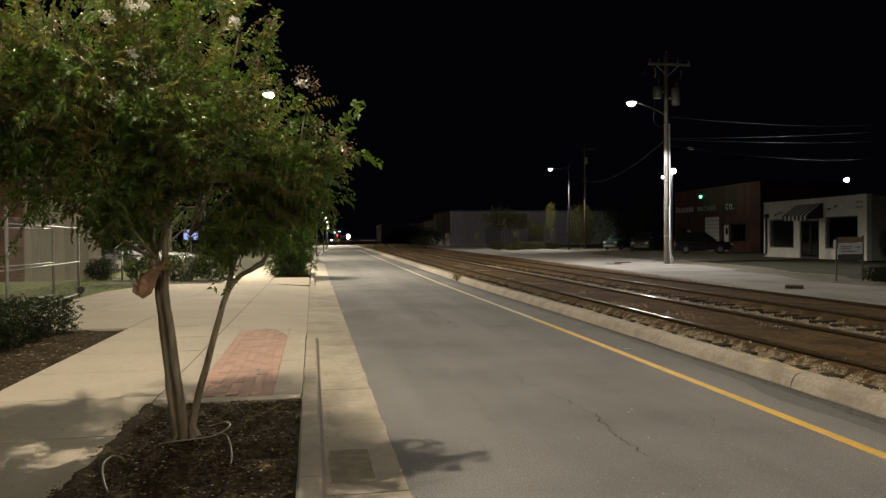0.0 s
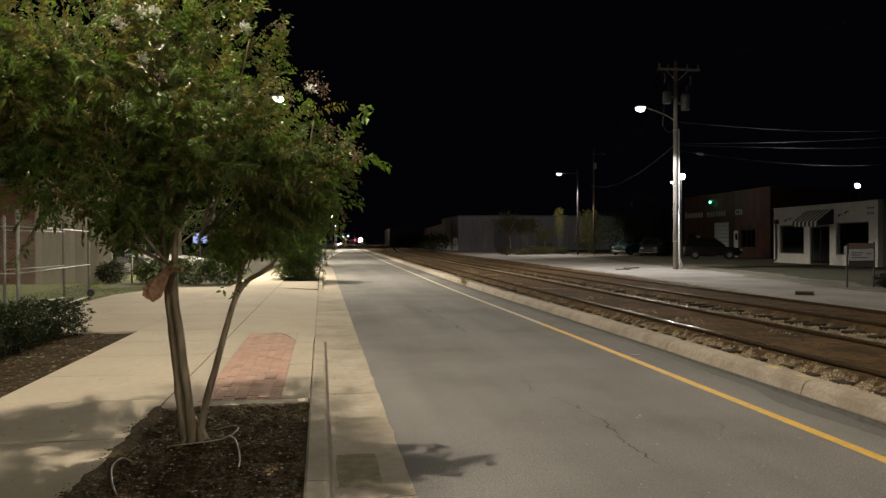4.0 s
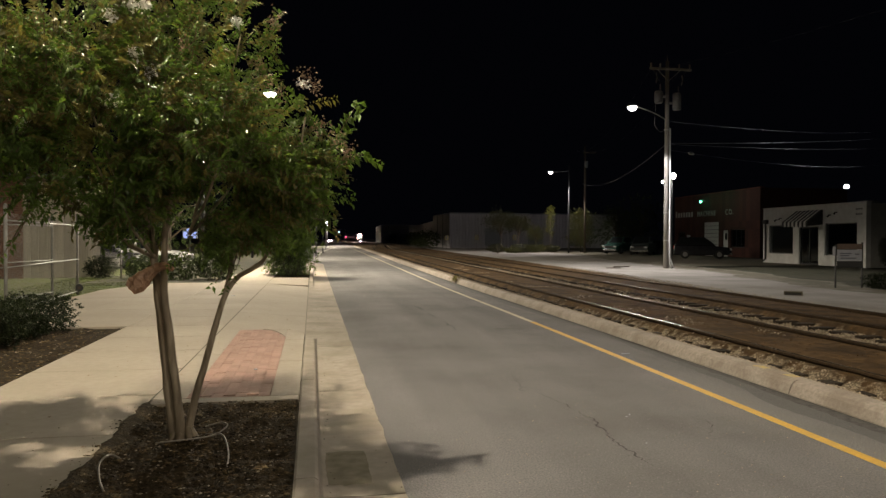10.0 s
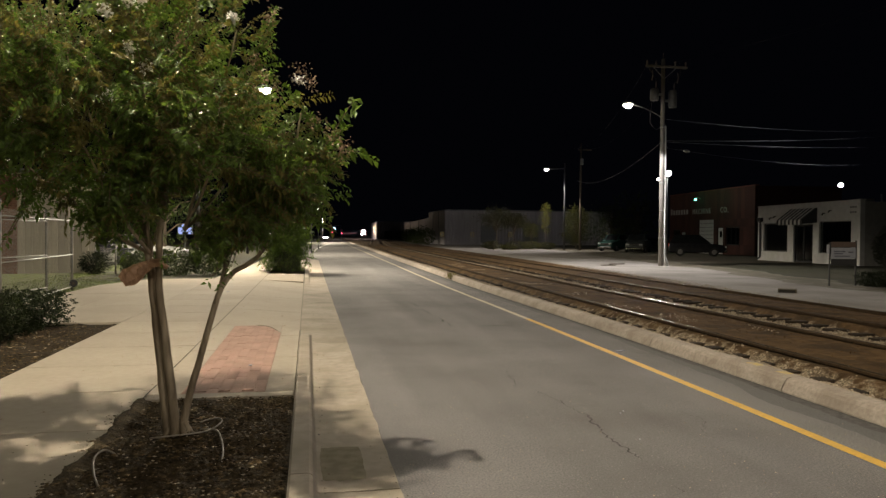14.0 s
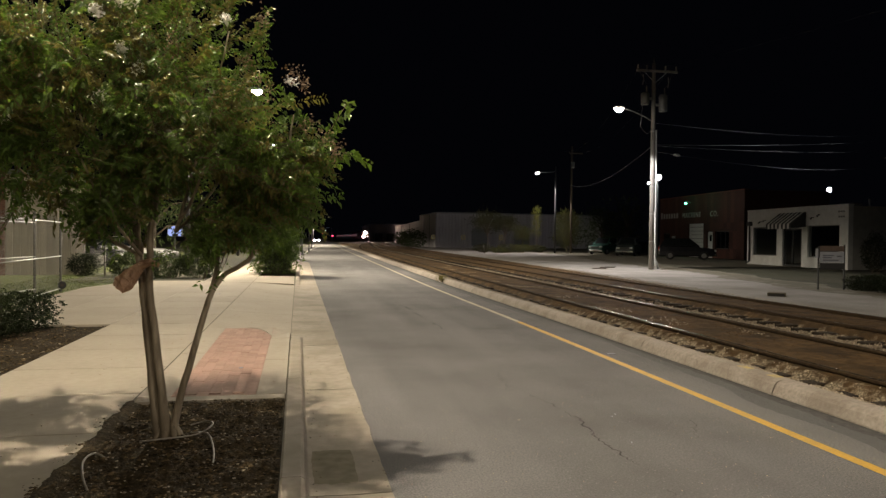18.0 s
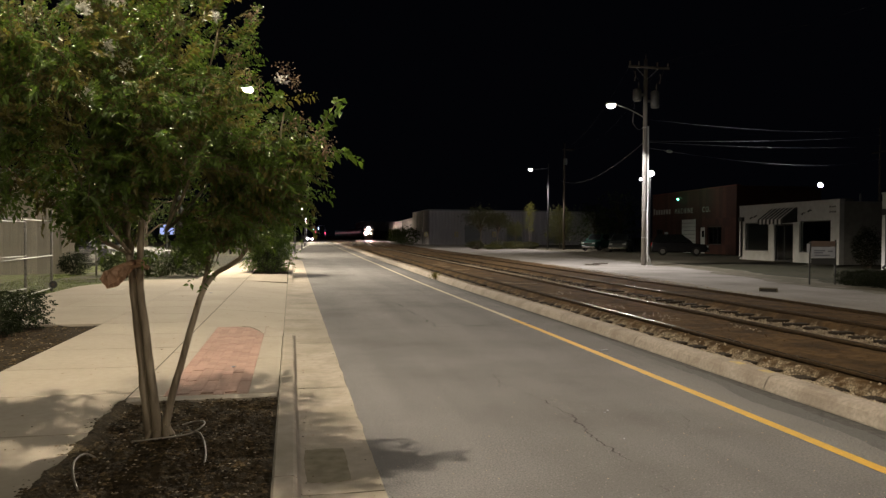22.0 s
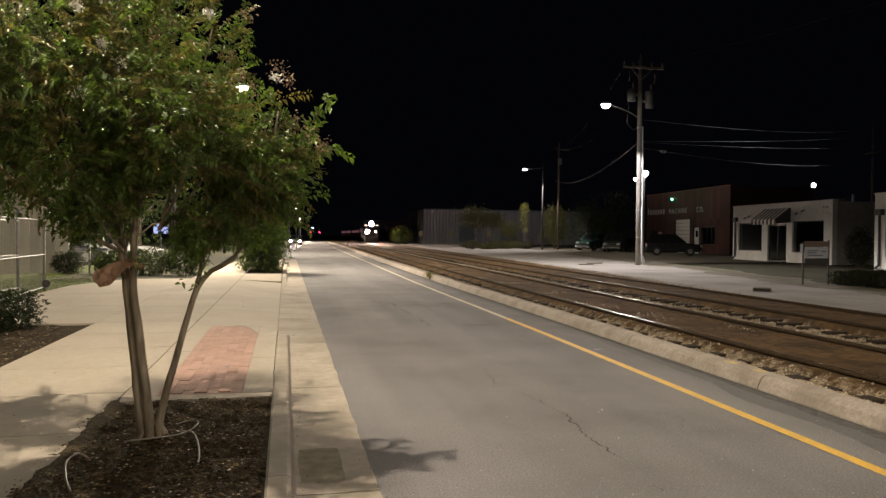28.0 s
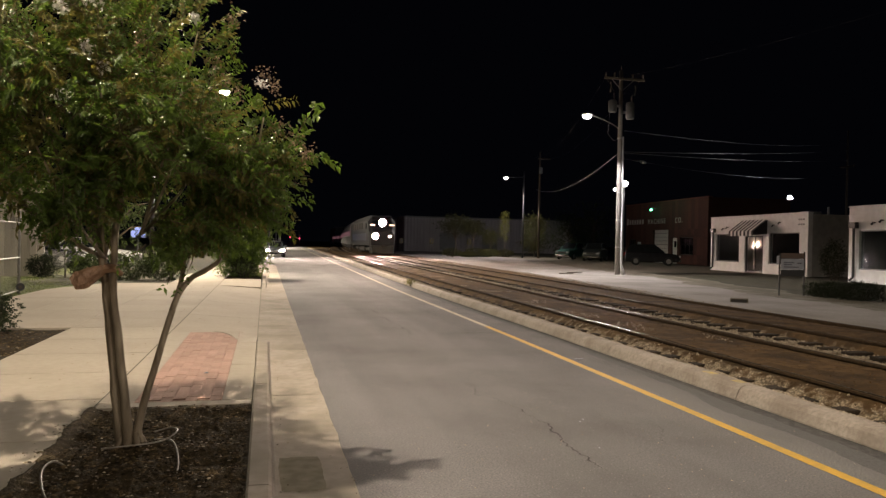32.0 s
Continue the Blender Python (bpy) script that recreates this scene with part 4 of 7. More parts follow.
vs, fs = [], []
ys = steps(-6, 40, 307) + steps(40.6, 150, 150) + steps(154, 760, 130)
cols = 60
for y in ys:
    a, b_ = road_right(y) + 0.27, lot_left(y) + 0.05 if y < 128 else track_far(y) + 3.2
    for i in range(cols + 1):
        x = a + (b_ - a) * i / cols
        z = bed_z(x, y)
        z = z * (0.3 if i == cols else 1)
        vs.append((x, y, z))
for j in range(len(ys) - 1):
    for i in range(cols):
        k = j * (cols + 1) + i
        fs.append((k, k + 1, k + cols + 2, k + cols + 1))
bed_ob = part("ballast_bed", (vs, fs), BALLAST, smooth=True)
share = []
for x, y, z in vs:
    near = 1.15 - abs(x - road_right(y) - 0.27) / 0.72
    mid = 1 - abs(x - track_far(y) + 1.34) / 0.62
    share.append(max(0.0, near, mid))
bed_ob.data.attributes.new("gravel", "FLOAT", "POINT").data.foreach_set("value", share)
tagged(bed_ob, "rust-brown stone ballast under two railway tracks", "ballast", kind="structure")

RAIL_PROFILE = [(-0.07, 0.0), (0.07, 0.0), (0.07, 0.012), (0.012, 0.03), (0.012, 0.10), (0.036, 0.112), (0.036, 0.136), (0.015, 0.145), (-0.015, 0.145), (-0.036, 0.136), (-0.036, 0.112), (-0.012, 0.10), (-0.012, 0.03), (-0.07, 0.012)]
rail_ys = steps(-8, 60, 68) + steps(62, 300, 119) + steps(305, 760, 91)
TIE_MESH = []
TIE_SPOTS = {}


def railway_track(line, label, seed):
    t = thing("railway_track", (0, 0, 0), 0, label, "railway track", "railway tracks", kind="structure")
    rng = random.Random(seed)
    for s in (-0.7535, 0.7535):
        b = extrude_along(B(), rail_ys, lambda y: line(y) + s, [(x, z + RAIL_Z - 0.145) for x, z in RAIL_PROFILE])
        bmesh.ops.recalc_face_normals(b, faces=b.faces)
        for f in b.faces:
            if f.normal.z > 0.96 and f.calc_center_median().z > RAIL_Z - 0.012:
                f.material_index, f.smooth = 1, True
        part("rail", b, [RAIL, RAIL_TOP], t, "steel rail with a polished head")
    if not TIE_MESH:
        for k in range(4):
            b = box(B(), (-1.3, -0.11, -0.1), (1.3, 0.11, 0), 0.012)
            for v in b.verts:
                v.co += Vector((0, 0.012, 0.012)) * noise.noise((v.co.x * 3 + k * 7, v.co.y * 8, k))
            o = part("tie", b, TIE, t)
            TIE_MESH.append(o.data)
            bpy.data.objects.remove(o)
        b = B()
        box(b, (-0.17, -0.09, 0), (0.17, 0.09, 0.012), 0.003)
        for sx, sy in ((-0.1, -0.05), (0.1, 0.05), (-0.1, 0.05), (0.1, -0.05)):
            box(b, (sx - 0.012, sy - 0.012, 0.01), (sx + 0.012, sy + 0.012, 0.035))
        o = part("tie_plate", b, PLATE, t)
        TIE_MESH.append(o.data)
        bpy.data.objects.remove(o)
    y = 1.5
    k = 0
    TIE_SPOTS[label[:3]] = []
    while y < 74:
        TIE_SPOTS[label[:3]].append(y)
        o = new("tie", TIE_MESH[k % 4])
        o.parent = t
        slope = math.degrees(math.atan((line(y + 1) - line(y - 1)) / 2))
        o.matrix_basis = pose(line(y) + rng.uniform(-0.05, 0.05), y, RAIL_Z - 0.132 + rng.uniform(-0.014, 0.008), rng.uniform(-1, 1), rng.uniform(-0.5, 0.5), -slope + rng.uniform(-1.5, 1.5))
        if y < 36:
            for s in (-0.7535, 0.7535):
                p = new("tie_plate", TIE_MESH[4])
                p.parent = t
                p.matrix_basis = pose(line(y) + s, y, RAIL_Z - 0.152, 0, 0, -slope)
        y += 0.52 + rng.uniform(-0.03, 0.03)
        k += 1
    b = B()
    while y < 260:
        box(b, (line(y) - 1.3, y - 0.11, RAIL_Z - 0.25), (line(y) + 1.3, y + 0.11, RAIL_Z - 0.150))
        y += 0.56
    tagged(part("distant_ties", b, TIE, t), kind="stuff")
    return t


railway_track(track_near, "near railway track of rusty rails on wooden ties", 4)
railway_track(track_far, "far railway track of rusty rails on wooden ties", 5)

spots = []
for k in range(9000):
    y = 2.5 + 33 * rng.random() ** 1.5
    a, b_ = road_right(y) + 0.3, lot_left(y) + 0.1
    x = a + (b_ - a) * rng.random()
    spots.append((x, y, bed_z(x, y) + 0.004 + 0.006 * rng.random()))
tagged(scatter("ballast_stones", STONE, None, np.array(spots), (0.004, 0.016), 0.6, 8), "loose rust-stained ballast stones", "ballast")
spots = []
for k in range(62000):
    y = 3 + 34 * rng.random() ** 1.3
    w = rng.random()
    lift = 0.0
    if w < 0.42:
        x = track_far(y) - 1.30 + rng.uniform(-0.34, 0.30)
        if min(abs(y - q) for q in TIE_SPOTS["far"]) < 0.15:
            continue
        lift = 0.030 * rng.random()
    elif w < 0.80:
        x = road_right(y) + 0.29 + abs(rng.normal()) * 0.21
        if x > track_near(y) - 1.16 and min(abs(y - q) for q in TIE_SPOTS["nea"]) < 0.16:
            continue
    elif w < 0.9:
        x = track_near(y) + rng.uniform(-0.6, 0.6)
        if noise.noise((x * 1.5, y * 0.8, 6.0)) < 0.34:
            continue
    else:
        x = lot_left(y) + rng.normal() * 0.2
    spots.append((x, y, bed_z(x, y) + 0.010 * rng.random() + lift))
tagged(scatter("pale_gravel", PALE_STONE, None, np.array(spots), (0.005, 0.019), 0.75, 9), "pale gravel along the kerb and between the tracks", "gravel")

# ---- lot beyond the tracks ----
lot_ys = steps(-40, 8, 48) + steps(8.2, 60, 260) + steps(61, 128, 67)
bm = ribbon(B(), lot_ys, lot_left, lot_right, 0.012)
tagged(part("parking_lot", bm, LOT), "pale worn pavement of a frontage lot", "parking lot", kind="structure")
bm = ribbon(B(), steps(40, 110, 70), lambda y: lot_right(y) - 0.4, lambda y: 36.5 + 0.05 * (y - 52) - max(0, y - 90) * 0.4, 0.004)
tagged(part("dirt_yard", bm, DIRT), "dim dirt yard before the brick building", "yard", kind="structure")

fringe = [(0.9, 0.016, mat("dusty_lot_edge", (0.13, 0.12, 0.09), (0.20, 0.18, 0.14), 3, 0.95, bump=0.5, bscale=40, c3=(0.07, 0.065, 0.04), scale3=1.2, amount3=0.8)), (0.35, 0.020, DIRT)]
for w, z, m in fringe:
    bm = ribbon(B(), steps(8, 60, 260), lambda y: lot_right(y) - w - 0.5 * noise.noise((y * 0.8, z * 900, 1.0)) - 0.15 * noise.noise((y * 3.3, z * 900, 2.0)), lambda y: lot_right(y) + 0.3 + w * 0.9 + 0.4 * noise.noise((y * 0.7, z * 900, 5.0)), z)
    tagged(part("lot_fringe", bm, m), "ragged dusty edge between lot and grass", "verge", kind="structure")

# ---- the young street tree ----
def limb(b, pts, r0, r1, seg=8, wob=0.0, seed=0):
    rng = random.Random(seed)
    out = []
    for j in range(len(pts) - 1):
        p0, p, q, p3 = (Vector(pts[max(0, min(len(pts) - 1, j + i))]) for i in (-1, 0, 1, 2))
        k = max(2, int((q - p).length / 0.10))
        for i in range(k):
            t = i / k
            c = 0.5 * (2 * p + (q - p0) * t + (2 * p0 - 5 * p + 4 * q - p3) * t * t + (3 * p - p0 - 3 * q + p3) * t ** 3)
            out.append(c + Vector((rng.uniform(-wob, wob), rng.uniform(-wob, wob), 0)))
    out.append(Vector(pts[-1]))
    n_ = len(out) - 1
    return tube(b, out, [r0 + (r1 - r0) * i / n_ for i in range(n_ + 1)], seg)


CROWN_PARTS = []


def street_tree():
    t = thing("street_tree", (-0.94, 5.46, 0.085), 0, "young multi-stemmed crepe myrtle with sparse white blossom", "tree")
    # stems, in the tree's own space
    b = limb(B(), [(-0.06, 0.0, -0.03), (-0.125, 0.01, 0.58), (-0.16, 0.01, 0.91), (-0.19, 0.02, 1.2), (-0.25, 0.06, 1.6), (-0.36, 0.12, 2.5)], 0.040, 0.014, 10, 0.004, 1)
    part("trunk", b, BARK, t, smooth=True)
    b = B()
    for i in range(7):
        a = i * 0.9
        tube(b, [(0.05 * math.cos(a), 0.035 * math.sin(a), 0.10), (0.075 * math.cos(a), 0.06 * math.sin(a), 0.03), (0.11 * math.cos(a), 0.10 * math.sin(a), -0.02)], [0.014, 0.026, 0.016], 7)
    part("root_flare", b, BARK, t, smooth=True)
    b = limb(B(), [(-0.005, -0.03, -0.03), (-0.045, -0.03, 0.37), (-0.088, -0.025, 0.74), (-0.125, -0.02, 1.1), (-0.10, -0.06, 1.6), (0.05, -0.15, 2.5)], 0.036, 0.012, 10, 0.004, 2)
    part("stem", b, BARK, t, smooth=True)
    b = limb(B(), [(0.015, 0.0, -0.03), (0.085, 0.0, 0.30), (0.168, 0.0, 0.62), (0.245, 0.0, 0.90), (0.305, 0.0, 1.08), (0.40, 0.0, 1.2), (0.56, -0.06, 1.30), (0.72, -0.22, 1.58), (0.92, -0.48, 1.95)], 0.030, 0.010, 9, 0.003, 3)
    part("stem", b, BARK, t, smooth=True)
    b = limb(B(), [(0.262, 0.0, 0.96), (0.31, 0.01, 1.12), (0.33, 0.10, 1.35), (0.36, 0.2, 1.8), (0.45, 0.25, 2.4)], 0.018, 0.009, 8, 0.005, 4)
    part("stem", b, BARK, t, smooth=True)
    ends = [(-0.9, 0.1, 1.9), (-1.3, -0.3, 2.3), (-0.7, 0.6, 2.3), (-0.5, -0.8, 2.2), (-0.1, 0.9, 2.4), (0.5, 0.6, 2.3), (0.4, -0.7, 2.2), (-0.2, -0.3, 3.1), (-0.8, 0.0, 2.9), (0.4, 0.1, 3.0), (0.95, -0.6, 1.95), (0.88, -0.5, 2.30)]
    for i, e in enumerate(ends):
        s = Vector((-0.2, 0.03, 1.32)) if e[0] < 0 else Vector((0.05, -0.05, 1.5)) if i < 10 else Vector((0.8, -0.32, 1.75))
        e = Vector(e)
        mid = (s + e) / 2 + Vector((0, 0, -0.08))
        part("branch", limb(B(), [s, mid, e], 0.014, 0.005, 6, 0.01, 20 + i), BARK, t, smooth=True)
    # crown: foliage masses, each a group of leafy twigs
    rng = np.random.default_rng(11)
    # centre, radii, twigs, share of olive twigs
    # clusters at the far left and back lie unseen, added to shade the pavement
    crown_top = [
        ((-0.9, 0.0, 3.05), (0.75, 0.8, 0.55), 200, 0.3),
        ((-0.2, 0.0, 3.05), (0.58, 0.8, 0.55), 180, 0.4),
        ((0.22, 0.0, 2.88), (0.34, 0.55, 0.36), 90, 0.3),
        ((-1.9, -1.0, 2.6), (0.6, 0.6, 0.5), 110, 0.3),
        ((-1.2, -1.3, 2.45), (0.6, 0.4, 0.4), 80, 0.3),
        ((-1.45, -0.95, 2.85), (0.7, 0.5, 0.5), 120, 0.3),
        ((-1.7, 0.0, 2.75), (0.65, 0.75, 0.6), 150, 0.3),
        ((-2.15, -0.4, 2.6), (0.65, 0.8, 0.6), 140, 0.3),
        ((-0.4, 1.0, 2.5), (0.7, 0.42, 0.5), 120, 0.2),
        ((-0.95, 0.55, 2.5), (0.55, 0.36, 0.45), 190, 0.2),
        ((-0.78, -0.70, 2.35), (0.6, 0.28, 0.36), 300, 0.25),
        ((-1.25, -0.1, 2.42), (0.75, 0.85, 0.52), 190, 0.35),
        ((0.2, 1.25, 2.4), (0.5, 0.4, 0.45), 80, 0.1),
    ]
    crown_middle = [
        ((-0.55, -0.5, 2.3), (0.7, 0.65, 0.65), 210, 0.35),
        ((-0.6, 0.55, 2.3), (0.75, 0.75, 0.7), 190, 0.3),
        ((0.62, -0.5, 2.20), (0.24, 0.35, 0.30), 26, 0.45),
        ((0.10, -0.35, 2.25), (0.46, 0.6, 0.66), 190, 0.3),
        ((0.24, -0.80, 2.2), (0.34, 0.36, 0.42), 90, 0.2),
        ((0.16, 0.45, 2.2), (0.5, 0.7, 0.72), 160, 0.2),
        ((0.68, -0.42, 1.94), (0.28, 0.32, 0.27), 130, 0.2),
    ]
    crown_low = [
        ((0.48, -0.35, 1.83), (0.33, 0.45, 0.4), 130, 0.15),
        ((0.76, -0.36, 1.82), (0.20, 0.28, 0.20), 70, 0.1),
        ((-0.45, -0.25, 1.82), (0.74, 0.6, 0.38), 220, 0.15),
        ((-0.2, -0.3, 1.74), (0.34, 0.3, 0.2), 60, 0.1),
        ((0.26, -0.1, 1.68), (0.34, 0.5, 0.38), 170, 0.1),
    ]
    whole = np.array((-0.5, 0, 2.0))
    for k, (c, r, count, warm) in enumerate(crown_top + crown_middle + crown_low):
        pts = []
        while len(pts) < count:
            p = rng.uniform(-1, 1, 3)
            d = np.linalg.norm(p)
            if d < 1 and d > 0.25 * rng.random():
                q = np.array(c) + p * np.array(r)
                # thinned here so that a lit band falls across the sidewalk
                gap = abs(q[1] + 0.20) < 0.12 and -1.6 < q[0] < -0.6 and rng.random() < 0.6
                if noise.noise((q[0] * 2.1 + 5, q[1] * 2.1, q[2] * 2.1)) > -0.24 and not gap:
                    pts.append(q)
        pts = np.array(pts)
        sp, ld, d, en = twig_cloud(rng, pts, 28, (0.16, 0.36), 0.8, 0.15, whole)
        # the crown has a hollow between its two main stems
        keep = (sp[:, 2] > np.where(sp[:, 0] > 0.36, 1.37, np.where(sp[:, 0] > 0.1, 1.27, 1.17)) + 0.40 * np.clip((-0.25 - sp[:, 0]) / 0.35, 0, 1)) & ~((abs(sp[:, 0] - 0.02 + 0.10 * sp[:, 1]) < 0.10) & (sp[:, 2] > 1.40) & (sp[:, 2] < 1.78))
        sp, ld = sp[keep], ld[keep]
        v, f = leaves(sp - np.array(c), ld, (0.030, 0.054), 0.225, rng)
        part_ob = part("foliage", (v, f), [LEAF, LEAF_WARM], t, "green and olive leaf clusters")
        part_ob.location = c
        kinds = np.repeat(np.repeat((rng.random(count) < warm + 0.08).astype(int), 28)[keep], 4)
        part_ob.data.polygons.foreach_set("material_index", kinds)
        b = B()
        for p, e in zip(pts[::2], en[::2]):
            if e[2] < (1.40 if e[0] > 0.36 else 1.25) + 0.40 * min(1, max(0, (-0.25 - e[0]) / 0.35)):
                continue
            tube(b, [Vector(p - np.array(c)), Vector(e - np.array(c))], [0.0035, 0.0015], 3, False)
        tagged(part("twig_spray", b, TWIG, part_ob), kind="stuff")
        CROWN_PARTS.append((part_ob, Vector(c)))
    # sprays that stand out of the outline: base, tip, leaves
    sprays = [((0.92, -0.48, 1.94), (1.22, -0.36, 2.42)), ((1.03, -0.44, 2.18), (0.84, -0.4, 2.40)), ((0.85, -0.45, 1.88), (1.27, -0.36, 2.08)), ((0.8, -0.4, 1.86), (1.11, -0.3, 1.98)), ((0.9, -0.48, 1.95), (1.10, -0.45, 2.18)), ((0.85, -0.45, 1.90), (1.12, -0.15, 2.12)),
              ((0.5, 0.0, 1.62), (0.74, 0.0, 1.70)), ((0.45, 0.0, 2.75), (0.66, -0.1, 3.02)),
              ((0.1, -0.2, 3.2), (0.3, -0.3, 3.6)), ((-0.4, -0.2, 3.3), (-0.35, -0.3, 3.72)),
              ((-0.80, -0.5, 1.78), (-0.93, -0.56, 1.44)), ((-0.82, -0.5, 1.75), (-0.99, -0.56, 1.36)), ((0.36, -0.02, 1.40), (0.23, -0.08, 1.15)), ((0.38, -0.02, 1.36), (0.30, -0.08, 1.12)), ((0.42, 0.0, 1.42), (0.36, -0.06, 1.22))]
    b = B()
    allv, allf = [], []
    for p, q in sprays:
        p, q = np.array(p), np.array(q)
        tube(b, [Vector(p), Vector((p + q) / 2 - np.array((0, 0, 0.02))), Vector(q)], [0.006, 0.004, 0.002], 4, False)
        hanging = q[2] < 1.5
        subs = np.array([p + (q - p) * s for s in np.linspace(0.5 if hanging else 0.15, 0.95, 2 if hanging else 7)])
        sp, ld, d, en = twig_cloud(rng, subs, 4 if hanging else 11, (0.05, 0.09) if hanging else (0.09, 0.18), 0.5, -0.4 if hanging else 0.2, p - (q - p) * 0.2)
        v, f = leaves(sp, ld, (0.032, 0.050) if hanging else (0.046, 0.072), 0.27, rng)
        o = len(allv)
        allv += v
        allf += [tuple(i + o for i in g) for g in f]
    sprig = part("outer_sprays", (allv, allf), LEAF, t, "long leafy sprays standing out of the crown")
    tagged(part("twig_spray", b, TWIG, sprig), kind="stuff")
    CROWN_PARTS.append((sprig, Vector((0, 0, 0))))
    # blossom and dry seed heads
    heads = [(0.62, -0.35, 2.55), (-0.16, -0.71, 2.63), (-0.08, -0.71, 2.52), (0.12, -0.71, 2.67), (-0.83, -0.71, 2.17), (-0.18, -0.71, 2.93), (0.88, -0.71, 2.53), (-0.10, -0.74, 2.92), (-0.52, -0.71, 2.26), (0.68, -0.71, 2.87), (0.86, -0.05, 2.62), (-0.30, -0.75, 2.85), (0.95, -0.05, 2.60), (0.42, -0.4, 2.95),
             (1.10, -0.55, 2.15), (1.17, -0.6, 2.06), (0.55, -0.1, 2.72), (0.98, -0.5, 2.23), (0.7, -0.2, 2.5), (-1.5, -0.7, 2.5), (-0.25, -0.9, 2.3), (-0.95, -0.8, 2.45)]
    for i, h in enumerate(heads):
        dry = i % 3 == 0 or 13 < i < 19
        k = 60 if dry else 80
        sp = rng.normal(size=(k, 3)) * (np.array((0.026, 0.026, 0.035)) if dry else np.array((0.019, 0.019, 0.017))) + np.array(h)
        v, f = leaves(sp, rng.normal(size=(k, 3)), (0.012, 0.022) if dry else (0.014, 0.026), 0.5, rng)
        tagged(part("seed_head" if dry else "blossom", (v, f), SEED if dry else PETAL, t, "dry brown seed head" if dry else "white blossom cluster"), kind="stuff")
    for x, z in ((-0.19, 1.755), (-0.11, 1.775)):
        v, f = leaves(np.array([(x, -0.61, z)]), np.array([(0.3, -0.4, -0.8)]), (0.07, 0.075), 0.36, rng)
        part("dry_leaf", (v, f), DRYLEAF, t, "curled orange dry leaf")
    return t


tree = street_tree()

# ---- brown paper bag caught on the trunk ----
bag = thing("paper_bag", (-1.18, 5.36, 1.36), 0, "crumpled brown paper bag caught on the tree trunk", "paper bag")
b = B()
rings = []
for i in range(15):
    s = i / 14
    wd, th = 0.030 + 0.034 * min(1, s * 1.6) - 0.018 * max(0, s - 0.8) * 5, 0.016 + 0.024 * min(1, s * 1.5)
    row = []
    for k in range(18):
        a = k * math.pi / 9
        c, q = math.cos(a), math.sin(a)
        fold = 1 + 0.28 * noise.noise((c * 2.6, q * 2.6, s * 5)) + 0.16 * noise.noise((c * 7, q * 7, s * 13))
        row.append(b.verts.new((c * wd * fold, q * th * fold, -0.215 * s + 0.012 * noise.noise((c * 3, q * 3, 9)) * (s > 0.9))))
    rings.append(row)
for r0, r1 in zip(rings, rings[1:]):
    for k in range(18):
        b.faces.new((r0[k], r0[(k + 1) % 18], r1[(k + 1) % 18], r1[k]))
b.faces.new(rings[0][::-1]), b.faces.new(rings[-1])
part("bag_body", b, BROWN, bag)
part("twisted_neck", tube(B(), [(0, 0, 0.0), (0.03, 0, 0.06), (0.09, 0.01, 0.08)], [0.035, 0.028, 0.015], 8), BROWN, bag)

# ---- irrigation tubes in the pit ----
def hose(pts, r, seed):
    at = pts[0]
    h = thing("irrigation_tube", at, 0, "pale loose irrigation tube lying on the mulch", "hose", "irrigation tubes")
    f = []
    for i in range(len(pts) - 1):
        p0, p1, p2, p3 = (Vector(pts[max(0, min(len(pts) - 1, i + k))]) for k in (-1, 0, 1, 2))
        for j in range(6):
            t = j / 6
            f.append(0.5 * ((2 * p1) + (p2 - p0) * t + (2 * p0 - 5 * p1 + 4 * p2 - p3) * t * t + (3 * p1 - p0 - 3 * p2 + p3) * t ** 3) - Vector(at))
    part("tube", tube(B(), f, r, 6), HOSE, h, smooth=True)


hose([(-1.11, 5.34, 0.10), (-0.98, 5.30, 0.12), (-0.73, 5.36, 0.13), (-0.64, 5.55, 0.15), (-0.71, 5.69, 0.14), (-0.85, 5.67, 0.11)], 0.006, 1)
hose([(-0.78, 5.45, 0.12), (-0.66, 5.35, 0.14), (-0.60, 5.15, 0.13), (-0.56, 4.90, 0.11), (-0.55, 4.70, 0.09)], 0.006, 2)
hose([(-1.25, 4.98, 0.10), (-1.30, 4.92, 0.15), (-1.32, 4.75, 0.15), (-1.26, 4.52, 0.12), (-1.19, 4.36, 0.09)], 0.007, 3)

# ---- shrubs and further trees ----
def shrub(name, at, size, count, material, label, category, group="", leaf=(0.02, 0.035), per=10, seed=1, flat=True):
    t = thing(name, at, 0, label, category, group)
    rng = np.random.default_rng(seed)
    pts = []
    while len(pts) < count:
        p = rng.uniform(-1, 1, 3)
        q = abs(p)
        inside = max(q[0], q[1]) ** 4 + q[2] ** 4 < 1 if flat else np.linalg.norm(p) < 1
        if inside and (np.linalg.norm(p) > 0.45):
            w = p * np.array(size) / 2 + np.array((0, 0, size[2] / 2))
            pts.append(w * (1 + 0.10 * noise.noise((w[0] * 3 + seed, w[1] * 3, w[2] * 3))))
    pts = np.array(pts)
    sp, ld, d, en = twig_cloud(rng, pts, per, (0.05, 0.14), 0.9, 0.5, np.array((0, 0, size[2] * 0.3)))
    part("foliage", leaves(sp, ld, leaf, 0.3, rng), material, t)
    b = B()
    for k in range(9):
        a = k * 0.7
        tube(b, [(0.1 * math.cos(a) * size[0], 0.1 * math.sin(a) * size[1], -0.06), (0.35 * math.cos(a) * size[0], 0.35 * math.sin(a) * size[1], size[2] * 0.6)], [0.012, 0.005], 4)
    part("stems", b, DARKBARK, t)
    return t


